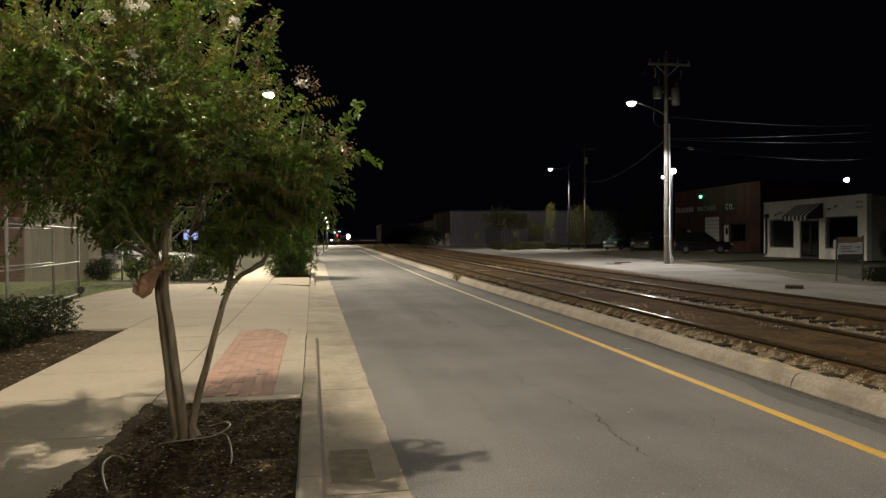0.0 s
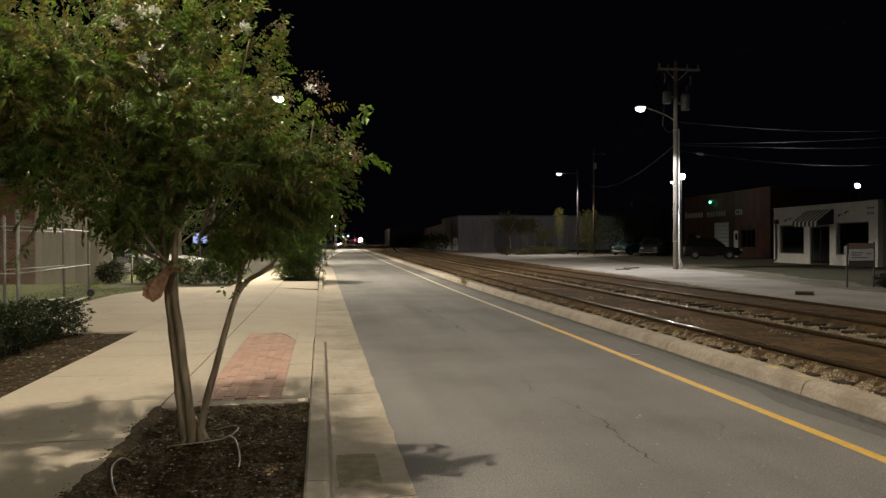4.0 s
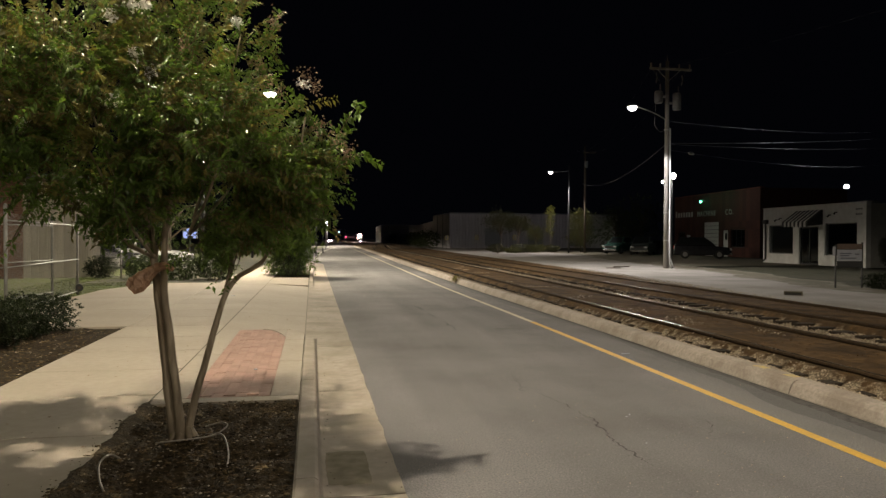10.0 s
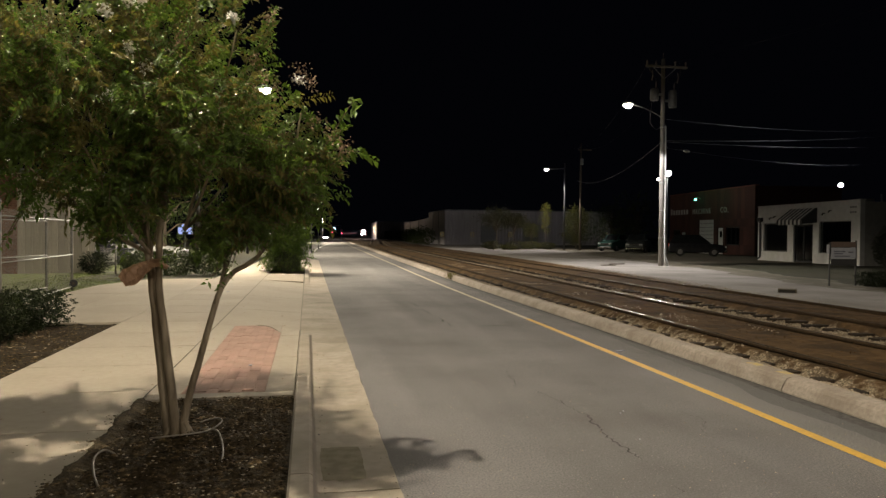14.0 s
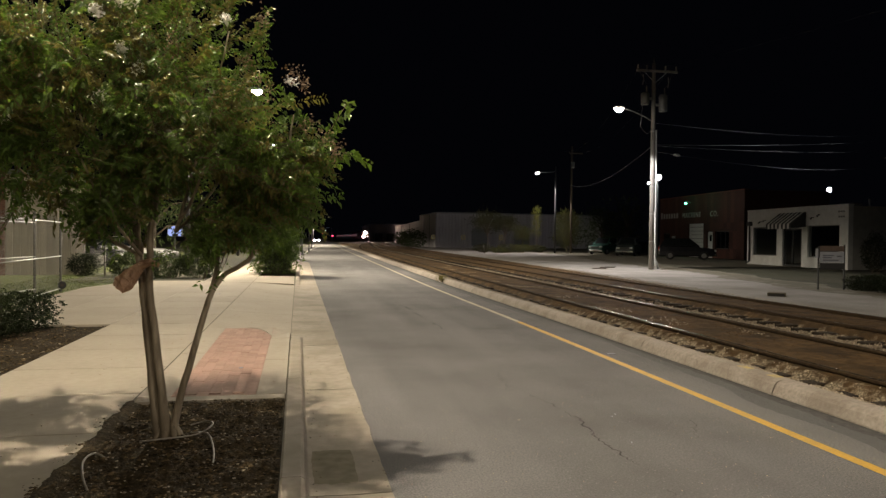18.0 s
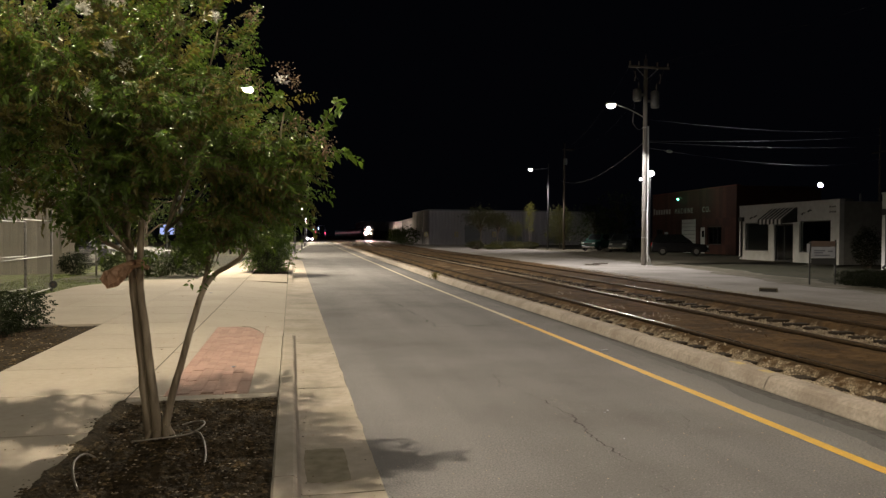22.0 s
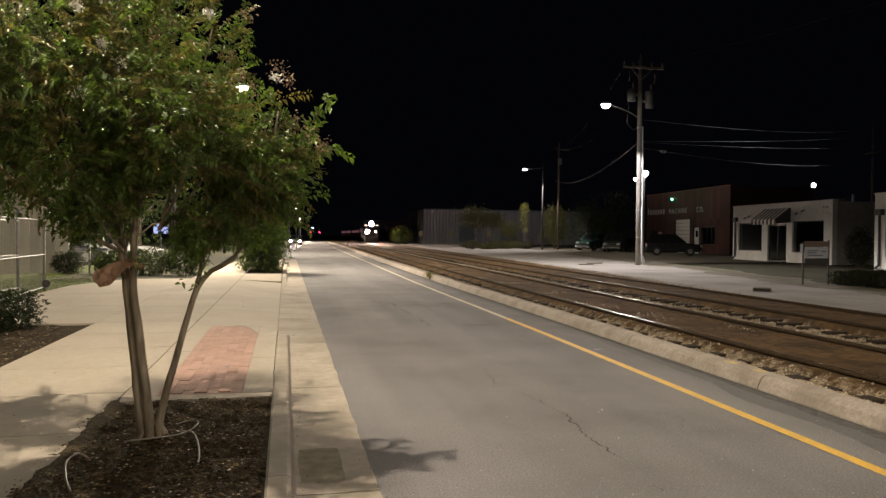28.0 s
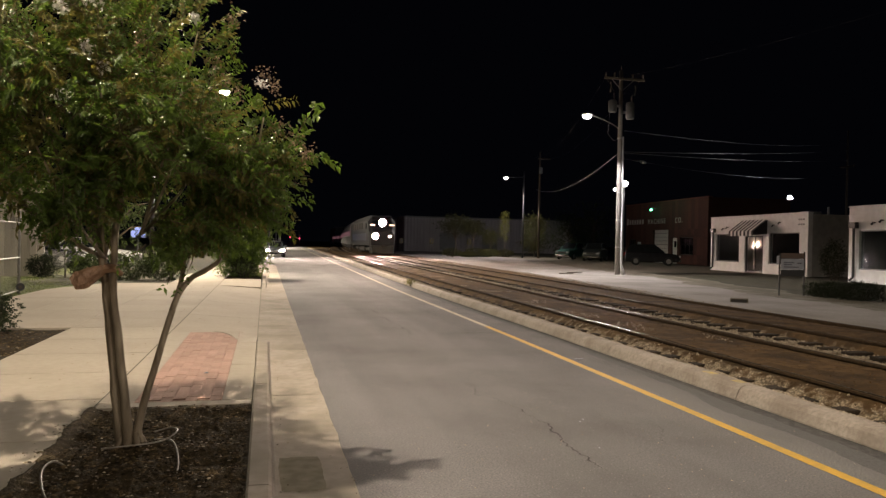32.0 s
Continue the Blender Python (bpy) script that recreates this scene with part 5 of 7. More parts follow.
hedges = [((-4.50, 9.8, 0.09), (1.1, 1.25, 0.54)), ((-4.40, 10.9, 0.09), (1.1, 1.25, 0.54)), ((-4.26, 11.95, 0.09), (1.05, 1.15, 0.56)), ((-5.6, 10.6, 0.09), (1.1, 1.1, 0.50)), ((-5.5, 12.0, 0.09), (1.1, 1.1, 0.52)), ((-4.75, 8.6, 0.09), (1.1, 1.2, 0.50))]
for i, (at, s) in enumerate(hedges):
    shrub("hedge_shrub", at, s, 900, LEAF_HEDGE, "low clipped dark green boxwood shrub in mulch", "shrub", "hedge of low shrubs", (0.025, 0.045), seed=30 + i)
for i, (x, y, w, h) in enumerate(((-4.7, 27.0, 1.7, 0.95), (-3.5, 27.2, 1.5, 1.0), (-5.9, 27.6, 1.6, 0.9))):
    shrub("rounded_shrub", (x, y, 0.07), (w, 1.3, h), 700, LEAF_DARK, "leafy green shrub on the grass beyond the driveway", "shrub", "shrubs beyond the driveway", (0.04, 0.07), 9, 40 + i, False)
shrub("yard_shrub", (-7.75, 28.7, 0.05), (1.15, 0.9, 0.82), 800, LEAF_BOX, "dark rounded shrub by the board shed", "shrub", "", (0.03, 0.05), 9, 47, False)
shrub("planter_shrub", (-0.8, 28.5, 0.09), (0.95, 2.4, 0.75), 420, LEAF_DARK, "low shrub in the planter by the kerb", "shrub", "", (0.03, 0.05), 9, 44, False)


def broad_tree(name, at, height, width, stem, clumps, leaf, material, label, group="", seed=1, twigs=26, low=0.35, per=12, bark=DARKBARK):
    """A tree of a tapered trunk, limbs and leafy clumps with gaps."""
    t = thing(name, at, 0, label, "tree", group)
    rng = np.random.default_rng(seed)
    r = random.Random(seed)
    part("trunk", limb(B(), [(0, 0, -0.1), (r.uniform(-0.1, 0.1), 0, height * 0.3), (r.uniform(-0.2, 0.2), r.uniform(-0.2, 0.2), height * 0.75)], stem, stem * 0.35, 8, 0.01, seed), bark, t, smooth=True)
    cs = []
    for k in range(clumps):
        a = 2.4 * k + r.uniform(-0.4, 0.4)
        z = height * (low + (0.97 - low) * (k + 0.5) / clumps)
        s = (z / height - low) / (1 - low)
        rr = width / 2 * math.sqrt(max(0.05, 1 - (2 * s - 0.9) ** 2)) * r.uniform(0.35, 0.85)
        c = Vector((rr * math.cos(a), rr * math.sin(a), z))
        cs.append(c)
        part("limb", tube(B(), [Vector((0, 0, z * 0.65)), c * 0.6 + Vector((0, 0, z * 0.36)), c], [stem * 0.4, stem * 0.25, stem * 0.1], 5), bark, t)
    pts = []
    for c in cs:
        k = twigs
        rad = width * 0.21
        pts.append(np.array(c) + rng.normal(size=(k, 3)) * np.array((rad, rad, rad * 0.75)) * 0.62)
    pts = np.concatenate(pts)
    sp, ld, d, en = twig_cloud(rng, pts, per, (leaf[1] * 2.5, leaf[1] * 6), 0.9, 0.2, np.array((0, 0, height * 0.5)))
    part("crown", leaves(sp, ld, leaf, 0.3, rng), material, t)
    return t


broad_tree("street_tree", (-0.9, 29.6, 0.09), 3.6, 1.7, 0.06, 34, (0.05, 0.09), LEAF, "second young crepe myrtle in the kerbside planter", "street trees", 51, 64, 0.04, 14, BARK)
broad_tree("street_tree", (-1.3, 52.0, 0.06), 4.2, 2.8, 0.07, 14, (0.06, 0.10), LEAF, "further young street tree by the lane", "street trees", 52, 30, 0.25, 12, BARK)
broad_tree("street_tree", (-1.3, 70.0, 0.06), 4.2, 2.8, 0.07, 12, (0.08, 0.12), LEAF, "distant young street tree by the lane", "street trees", 53, 26, 0.25, 10, BARK)
broad_tree("yard_tree", (-7.5, 40.0, 0.06), 6.5, 5.5, 0.15, 18, (0.08, 0.14), LEAF_DARK, "dark tree in the yard behind the sidewalk", "yard trees", 54, 34, 0.3, 12)
broad_tree("yard_tree", (-12, 52.0, 0.06), 7.5, 7, 0.2, 18, (0.10, 0.18), LEAF_DARK, "large dark tree in the far yard", "yard trees", 55, 34, 0.3, 12)
broad_tree("lot_tree", (24.4, 92.0, 0.0), 4.7, 4.6, 0.09, 26, (0.06, 0.10), LEAF_OLIVE, "small spreading tree with a dim brownish crown", "lot trees", 56, 34, 0.66, 20)
broad_tree("lot_tree", (26.6, 91.0, 0.0), 4.4, 3.0, 0.08, 18, (0.06, 0.10), LEAF_OLIVE, "second small spreading tree beyond the railway", "lot trees", 57, 34, 0.66, 20)
broad_tree("lot_tree", (28.3, 89.0, 0.0), 3.2, 2.2, 0.06, 14, (0.06, 0.09), LEAF_LIT, "low bushy tree in lit leaf colour by the slim one", "lot trees", 62, 30, 0.5, 16)
broad_tree("lot_tree", (33.2, 86.0, 0.0), 5.0, 3.2, 0.10, 24, (0.08, 0.12), LEAF_LIT, "leafy tree beside the lamp pole", "lot trees", 58, 36, 0.25, 20)
broad_tree("lot_tree", (37.0, 84.0, 0.0), 5.0, 6.5, 0.14, 18, (0.10, 0.16), LEAF_DARK, "broad dark tree behind the parked trucks", "lot trees", 59, 34, 0.25, 12)
broad_tree("lot_tree", (38.5, 80.0, 0.0), 6.0, 6.5, 0.16, 18, (0.10, 0.16), LEAF_DARK, "dark tree beside the brick building", "lot trees", 60, 34, 0.25, 12)
broad_tree("slim_tree", (29.9, 88.0, 0.0), 5.7, 1.0, 0.05, 12, (0.07, 0.11), LEAF_YEL, "slim pale yellow-green young tree", "", 61, 22, 0.42, 12)
for i, (x, y, w, h) in enumerate(((21.7, 83.5, 2.6, 0.95), (22.9, 80.5, 2.0, 0.6), (24.2, 82, 2.8, 1.05), (26.0, 82, 2.6, 1.0), (28.6, 84, 2.4, 0.9))):
    shrub("lot_shrub", (x, y, 0.0), (w, 1.6, h), 420, LEAF_LIT if i % 2 else LEAF_OLIVE, "rounded shrub at the edge of the far lot", "shrub", "far lot shrubs", (0.07, 0.12), 9, 70 + i, False)
for i in range(9):
    y = 118 + 9 * i
    shrub("trackside_bush", (track_far(y) + 4.6 + (i % 3) * 0.8, y, 0.0), (4.2, 5, 2.6 + (i * 37 % 10) * 0.12), 170, LEAF_DARK, "dark overgrown bush along the railway", "bush", "bushes along the railway", (0.14, 0.24), 9, 80 + i, False)
for i, (x, y, w, h) in enumerate(((18.15, 20.1, 1.1, 0.5), (18.15, 18.8, 1.1, 0.55), (29.6, 32.4, 1.6, 2.2), (30.6, 33.6, 1.5, 2.0))):
    shrub("foundation_shrub", (x, y, 0.0), (w, 1.1, h), 1300, LEAF_BOX, "dark clipped shrub near the white building" if i < 2 else "tall dark shrub against the grey side wall", "shrub", "shrubs by the white building", (0.025, 0.045), 9, 95 + i, i < 2)

# weed tuft on the kerb
t = thing("weed_tuft", (4.99, 24.9, 0.03), 0, "small weed tuft growing at the kerb", "weed")
rr = np.random.default_rng(5)
sp = rr.normal(size=(160, 3)) * np.array((0.10, 0.10, 0.06)) + np.array((0, 0, 0.1))
part("blades", leaves(sp, rr.normal(size=(160, 3)) + np.array((0, 0, 1.0)), (0.06, 0.14), 0.12, rr), LEAF_WARM, t)["kind"] = "stuff"
part("roots", tube(B(), [(0, 0, -0.08), (0, 0, 0.1)], [0.03, 0.015], 5), DARKBARK, t)

# grass by the fence
k = 15000
sp = random_spots(k, -8.6, -5.2, 14.5, 28.5, 0.05, rr)
sp = sp[sp[:, 0] < np.array([drive_left(y) - 0.02 if y < 24.4 else -3.0 for y in sp[:, 1]])]
g = part("grass_tufts", leaves(sp, rr.normal(size=(len(sp), 3)) * 0.5 + np.array((0, 0, 1.0)), (0.03, 0.085), 0.09, rr), GRASS)
tagged(g, "ragged grass along the chain-link fence", "grass", kind="stuff")

# ---- utility pole with street lamp, transformers and wires ----
def sag(a, b, drop, n_=14):
    a, b = Vector(a), Vector(b)
    return [a + (b - a) * i / n_ - Vector((0, 0, drop * 4 * (i / n_) * (1 - i / n_))) for i in range(n_ + 1)]


def lamp_arm(t, x0, z0, x1, z1, yaw_y=-0.5):
    """A tube arm that rises from the pole to a luminaire."""
    pts = [(x0, 0, z0), (x0 + (x1 - x0) * 0.25, yaw_y * 0.25, z0 + (z1 - z0) * 0.42), (x0 + (x1 - x0) * 0.6, yaw_y * 0.6, z0 + (z1 - z0) * 0.8), (x1, yaw_y, z1)]
    part("lamp_arm", tube(B(), pts, 0.027, 8), STEEL, t, smooth=True)
    d = Vector((x1 - x0, yaw_y, 0)).normalized()
    m = Matrix.Translation((x1, yaw_y, z1)) @ d.to_track_quat("X", "Z").to_matrix().to_4x4()
    b = B()
    rings = []
    for x, w, h in ((-0.12, 0.05, 0.05), (0.0, 0.10, 0.08), (0.16, 0.23, 0.13), (0.38, 0.27, 0.15), (0.58, 0.23, 0.12), (0.70, 0.12, 0.06)):
        rings.append([b.verts.new((x, w * math.cos(a), -0.03 + max(0.0, math.sin(a)) * h + min(0.0, math.sin(a)) * 0.02)) for a in (k * math.pi / 6 for k in range(12))])
    for r0, r1 in zip(rings, rings[1:]):
        for k in range(12):
            b.faces.new((r0[k], r0[(k + 1) % 12], r1[(k + 1) % 12], r1[k]))
    b.faces.new(rings[0][::-1]), b.faces.new(rings[-1])
    bmesh.ops.transform(b, matrix=m, verts=b.verts)
    head = part("lamp_head", b, GREYMETAL, t, "grey cobra-head luminaire", True)
    b = ball(B(), (0, 0, 0), 0.23, 14, 0.85)
    bmesh.ops.bisect_plane(b, geom=b.verts[:] + b.edges[:] + b.faces[:], plane_co=(0, 0, 0), plane_no=(0, 0, 1), clear_outer=True)
    bmesh.ops.transform(b, matrix=m @ Matrix.Translation((0.38, 0, -0.052)), verts=b.verts)
    part("lens", b, GLOW_STREET, head, "glowing lamp lens", True)


def utility_pole():
    t = thing("utility_pole", (18.95, 36.4, 0.01), 0, "pale weathered wooden utility pole with street lamp and transformers", "utility pole")
    part("pole", tube(B(), [(0, 0, -0.3), (0, 0, 4), (0, 0, 8), (0.0, 0, 11.25)], [0.145, 0.135, 0.12, 0.10], 14), POLE, t, smooth=True)
    # conduit risers on the side, kicked out at the foot
    part("conduit", tube(B(), [(0.34, -0.12, 0.02), (0.30, -0.12, 0.25), (0.17, -0.10, 0.6), (0.165, -0.08, 3), (0.145, -0.07, 7.6)], 0.045, 8), PVC, t, smooth=True)
    part("conduit", tube(B(), [(0.20, -0.2, 0.0), (0.14, -0.16, 0.3), (0.13, -0.13, 0.7), (0.12, -0.12, 3.2)], 0.035, 8), PVC, t, smooth=True)
    for z in (1.5, 3.0, 4.5, 6.0, 7.5):
        b = B()
        tube(b, [(0.0, 0, z), (0.0, 0, z + 0.05)], [0.148, 0.148], 14)
        part("strap", b, STEEL, t)
    b = box(B(), (-1.10, -0.22, 10.72), (1.32, -0.12, 10.84), 0.012)
    part("crossarm", b, POLE, t)
    for s in (-1, 1):
        part("brace", tube(B(), [(s * 0.65, -0.17, 10.72), (0.02 * s, -0.14, 10.15)], 0.015, 5), STEEL, t)
    for x in (-1.02, -0.5, 0.6, 1.22):
        b = B()
        tube(b, [(x, -0.17, 10.84), (x, -0.17, 10.92), (x, -0.17, 10.95), (x, -0.17, 11.02), (x, -0.17, 11.08)], [0.02, 0.055, 0.035, 0.055, 0.03], 8)
        part("insulator", b, PORCELAIN, t)
    part("top_pin", tube(B(), [(0, 0, 11.2), (0, 0, 11.55)], [0.03, 0.02], 6), PORCELAIN, t)
    for x, z, hh in ((-0.52, 8.95, 0.58), (0.54, 8.62, 0.85)):
        b = tube(B(), [(x, -0.05, z), (x, -0.05, z + 0.08), (x, -0.05, z + hh), (x, -0.05, z + hh + 0.08)], [0.20, 0.23, 0.23, 0.17], 16)
        can = part("transformer", b, GREYMETAL, t, "grey can transformer", True)
        part("bushing", tube(B(), [(x + 0.08, -0.05, z + hh + 0.06), (x + 0.08, -0.05, z + hh + 0.16), (x + 0.08, -0.05, z + hh + 0.22), (x + 0.08, -0.05, z + hh + 0.46)], [0.045, 0.028, 0.045, 0.018], 8), PORCELAIN, can)
        part("bracket", box(B(), (min(x, 0), -0.06, z + 0.3), (max(x, 0), 0.02, z + 0.42)), STEEL, can)
    for x, z in ((-0.74, 10.0), (0.74, 9.9)):
        part("fuse_cutout", tube(B(), [(x, -0.2, z + 0.55), (x + 0.03, -0.22, z + 0.3), (x - 0.02, -0.2, z)], [0.03, 0.022, 0.03], 6), PORCELAIN, t)
    for pts in ([(-0.42, -0.05, 10.1), (-0.8, -0.3, 10.4), (-0.98, -0.17, 10.85)], [(0.6, -0.05, 9.9), (0.85, -0.2, 10.3), (0.98, -0.17, 10.85)], [(-0.3, -0.1, 9.2), (-0.9, -0.5, 8.9), (-1.0, -0.5, 7.7), (-0.5, -0.3, 7.35), (-0.1, -0.1, 7.7)]):
        fine = []
        for i in range(len(pts) - 1):
            fine += sag(pts[i], pts[i + 1], 0.06, 6)[:-1]
        part("drop_wire", tube(B(), fine + [Vector(pts[-1])], 0.012, 5), CABLE_BLACK, t)
    lamp_arm(t, -0.12, 8.1, -2.35, 8.47, -1.25)
    return t


utility_pole()
# wires from the pole to the buildings and along the street
def cable(label, a, b, drop, r, material, extra=()):
    c = thing("overhead_wire", a, 0, label, "wire", "overhead wires")
    part("strand", tube(B(), [p - Vector(a) for p in sag(a, b, drop, 20)], r, 5), material, c)
    for at, ln in extra:
        p = sag(a, b, drop, 100)[at] - Vector(a)
        q = sag(a, b, drop, 100)[at + 1] - Vector(a)
        d = (q - p).normalized() * ln
        part("splice_box", tube(B(), [p - d, p, p + d], [0.06, 0.10, 0.06], 8), PVC, c)


TOP = (18.97, 36.3)
cable("pale service wire running from pole to building", (TOP[0] + 0.15, TOP[1], 7.97), (72.5, 77.6, 15.4), 0.55, 0.009, CABLE)
cable("pale twisted service wire", (TOP[0] + 0.15, TOP[1], 6.80), (72.5, 77.5, 14.5), 0.25, 0.012, CABLE)
cable("pale service wire below the first", (TOP[0] + 0.15, TOP[1], 6.74), (72.5, 77.5, 13.2), 0.3, 0.010, CABLE)
cable("grey telephone wire with a splice case", (TOP[0] + 0.15, TOP[1], 6.42), (72.5, 77.5, 11.5), 0.85, 0.010, CABLE, ((4, 0.32),))
cable("thick black cable strung between two poles", (TOP[0] - 0.1, TOP[1], 6.75), (31.0, 80.0, 8.1), 1.0, 0.018, CABLE_BLACK)
cable("thin black wire strung between two poles", (TOP[0] - 0.9, TOP[1], 11.05), (30.2, 80.0, 12.0), 1.6, 0.003, CABLE_BLACK)
cable("thin black wire strung between two poles", (TOP[0] + 0.9, TOP[1], 11.05), (31.8, 80.0, 12.0), 1.6, 0.003, CABLE_BLACK)
cable("thin black wire leading over the tracks", (TOP[0] + 0.5, TOP[1], 11.05), (24.0, -12.0, 11.5), 1.4, 0.003, CABLE_BLACK)

t = thing("lamp_pole", (29.6, 80.5, 0.0), 0, "tall dark street lamp pole beyond the railway", "street lamp", "street lamps")
part("pole", tube(B(), [(0, 0, -0.2), (0, 0, 10.2)], [0.11, 0.08], 10), DARKDOOR, t, smooth=True)
lamp_arm(t, -0.05, 9.6, -2.3, 9.35, -1.0)
t = thing("utility_pole", (31.5, 80.3, 0.0), 0, "distant dark wooden utility pole with a short crossarm", "utility pole")
part("pole", tube(B(), [(0, 0, -0.2), (0, 0, 12.6)], [0.13, 0.09], 10), DARKBARK, t, smooth=True)
part("crossarm", box(B(), (-0.3, -0.1, 11.7), (1.3, 0.02, 11.85), 0.01), DARKBARK, t)
part("transformer", tube(B(), [(0.0, -0.35, 10.0), (0.0, -0.35, 10.7)], 0.2, 10), GREYMETAL, t)
for i, (x, y, z) in enumerate(((-3.6, 4.75, 8.78), (-4.53, 31.6, 7.67), (-4.6, 58.4, 8.9))):
    t = thing("lamp_pole", (x, y, 0.06), 0, "grey street lamp pole beside the sidewalk", "street lamp", "street lamps")
    part("pole", tube(B(), [(0, 0, -0.2), (0, 0, z - 0.6)], [0.10, 0.07], 10), DARKDOOR, t, smooth=True)
    lamp_arm(t, 0.05, z - 0.7, 1.52 if i == 0 else 2.4, z - 0.02, 0.8 if i == 0 else -0.4)

t = thing("utility_pole", (72.5, 77.6, 0.0), 0, "far dark pole that holds the service wires", "utility pole")
part("pole", tube(B(), [(0, 0, -0.2), (0, 0, 17.0)], [0.16, 0.10], 8), DARKBARK, t, smooth=True)
part("crossarm", box(B(), (-0.06, -1.2, 12.3), (0.06, 1.2, 12.5), 0.01), DARKBARK, t)

# ---- white shop building ----
def transformed(b, m):
    bmesh.ops.transform(b, matrix=m, verts=b.verts)
    return b


FACE = math.degrees(math.atan2(36.0 - 46.4, 31.0 - 31.6))  # along the shop front, from the far corner to the near one


def window_set(t, name, x0, x1, z0, z1, glass=GLASS, bars=0, frame_m=GREYMETAL, depth=0.1):
    b = B()
    for a, c in (((x0, depth, z0), (x1, depth + 0.05, z0 + 0.06)), ((x0, depth, z1 - 0.06), (x1, depth + 0.05, z1)), ((x0, depth, z0 + 0.06), (x0 + 0.06, depth + 0.05, z1 - 0.06)), ((x1 - 0.06, depth, z0 + 0.06), (x1, depth + 0.05, z1 - 0.06))):
        box(b, a, c)
    for k in range(bars):
        x = x0 + (x1 - x0) * (k + 1) / (bars + 1)
        box(b, (x - 0.03, depth, z0 + 0.06), (x + 0.03, depth + 0.05, z1 - 0.06))
    w = part(name, b, frame_m, t, "dark window in a grey frame")
    part("pane", box(B(), (x0 + 0.05, depth + 0.02, z0 + 0.05), (x1 - 0.05, depth + 0.03, z1 - 0.05)), glass, w)
    return w


def shop_building():
    W, H, D = 10.4, 3.75, 13.0
    t = thing("shop_building", (31.6, 46.4, 0.0), FACE, "low white painted block shop with a striped awning", "building")
    # local x runs along the front, local y into the building
    wins = [(0.7, 3.5, 0.65, 2.6), (6.75, 9.65, 0.65, 2.62)]
    door = (4.15, 6.15, 0.0, 2.45)
    part("front_wall", holed_wall(B(), W, H, 0.3, wins + [door]), WHITEWALL, t)
    part("side_wall", transformed(holed_wall(B(), D, H - 0.05, 0.3, []), Matrix.Translation((W - 0.002, 0.3, 0)) @ pose(0, 0, 0, 0, 0, 90)), GREYWALL, t)
    part("side_wall", box(B(), (0.0, 0.3, 0), (0.3, D, H - 0.05)), GREYWALL, t)
    part("back_wall", box(B(), (0.3, D - 0.3, 0), (W - 0.3, D, H - 0.05)), GREYWALL, t)
    part("roof", box(B(), (0.3, 0.3, H - 0.45), (W - 0.3, D - 0.3, H - 0.3)), GREYMETAL, t)
    part("coping", box(B(), (-0.04, -0.04, H), (W + 0.04, 0.34, H + 0.07), 0.01), WHITEWALL, t, "white parapet coping")
    part("floor_slab", box(B(), (0.3, 0.3, 0.0), (W - 0.3, D - 0.3, 0.06)), DARKROOM, t)
    part("inner_partition", box(B(), (0.3, 4.0, 0.06), (W - 0.3, 4.1, H - 0.45)), DARKROOM, t)
    for o in wins:
        window_set(t, "window", *o)
        part("window_sill", box(B(), (o[0] - 0.06, -0.05, o[2] - 0.07), (o[1] + 0.06, 0.09, o[2] - 0.005)), WHITEWALL, t)
    b = B()
    for a, c in (((4.15, 0.08, 0), (4.25, 0.16, 2.45)), ((6.05, 0.08, 0), (6.15, 0.16, 2.45)), ((4.25, 0.08, 2.35), (6.05, 0.16, 2.45)), ((5.12, 0.08, 0), (5.18, 0.16, 2.35)), ((4.25, 0.08, 0.0), (6.05, 0.16, 0.12))):
        box(b, a, c)
    d = part("door", b, DARKDOOR, t, "dark glazed double shop door")
    for x in (4.26, 5.19):
        part("pane", box(B(), (x, 0.11, 0.12), (x + 0.85, 0.12, 2.35)), GLASS, d)
    part("door_handle", tube(B(), [(5.08, 0.03, 0.95), (5.08, 0.03, 1.25)], 0.015, 6), CHROME, d)
    # awning of sloping black and white strips with a scalloped valance
    a0, a1, n_ = 3.85, 6.55, 13
    for k in range(n_):
        x0, x1 = a0 + (a1 - a0) * k / n_, a0 + (a1 - a0) * (k + 1) / n_
        b = B()
        q = [(x0, -0.02, 3.48), (x1, -0.02, 3.48), (x1, -1.0, 2.74), (x0, -1.0, 2.74)]
        v = [b.verts.new(p) for p in q] + [b.verts.new((p[0], p[1], p[2] - 0.012)) for p in q]
        for f in ((0, 1, 2, 3), (7, 6, 5, 4), (0, 3, 7, 4), (1, 5, 6, 2), (0, 4, 5, 1)):
            b.faces.new([v[i] for i in f])
        tips = [(x0 + (x1 - x0) * f, 2.46 - 0.06 * math.sin(math.pi * f)) for f in (0, 0.25, 0.5, 0.75, 1)]
        rows_ = [[b.verts.new((x, yy, z)) for x, z in tips] + [b.verts.new((x1, yy, 2.74)), b.verts.new((x0, yy, 2.74))] for yy in (-1.012, -1.0)]
        b.faces.new(rows_[0]), b.faces.new(rows_[1][::-1])
        for i in range(7):
            b.faces.new((rows_[0][i], rows_[1][i], rows_[1][(i + 1) % 7], rows_[0][(i + 1) % 7]))
        part("awning_strip", b, AWN_W if k % 2 else AWN_B, t)
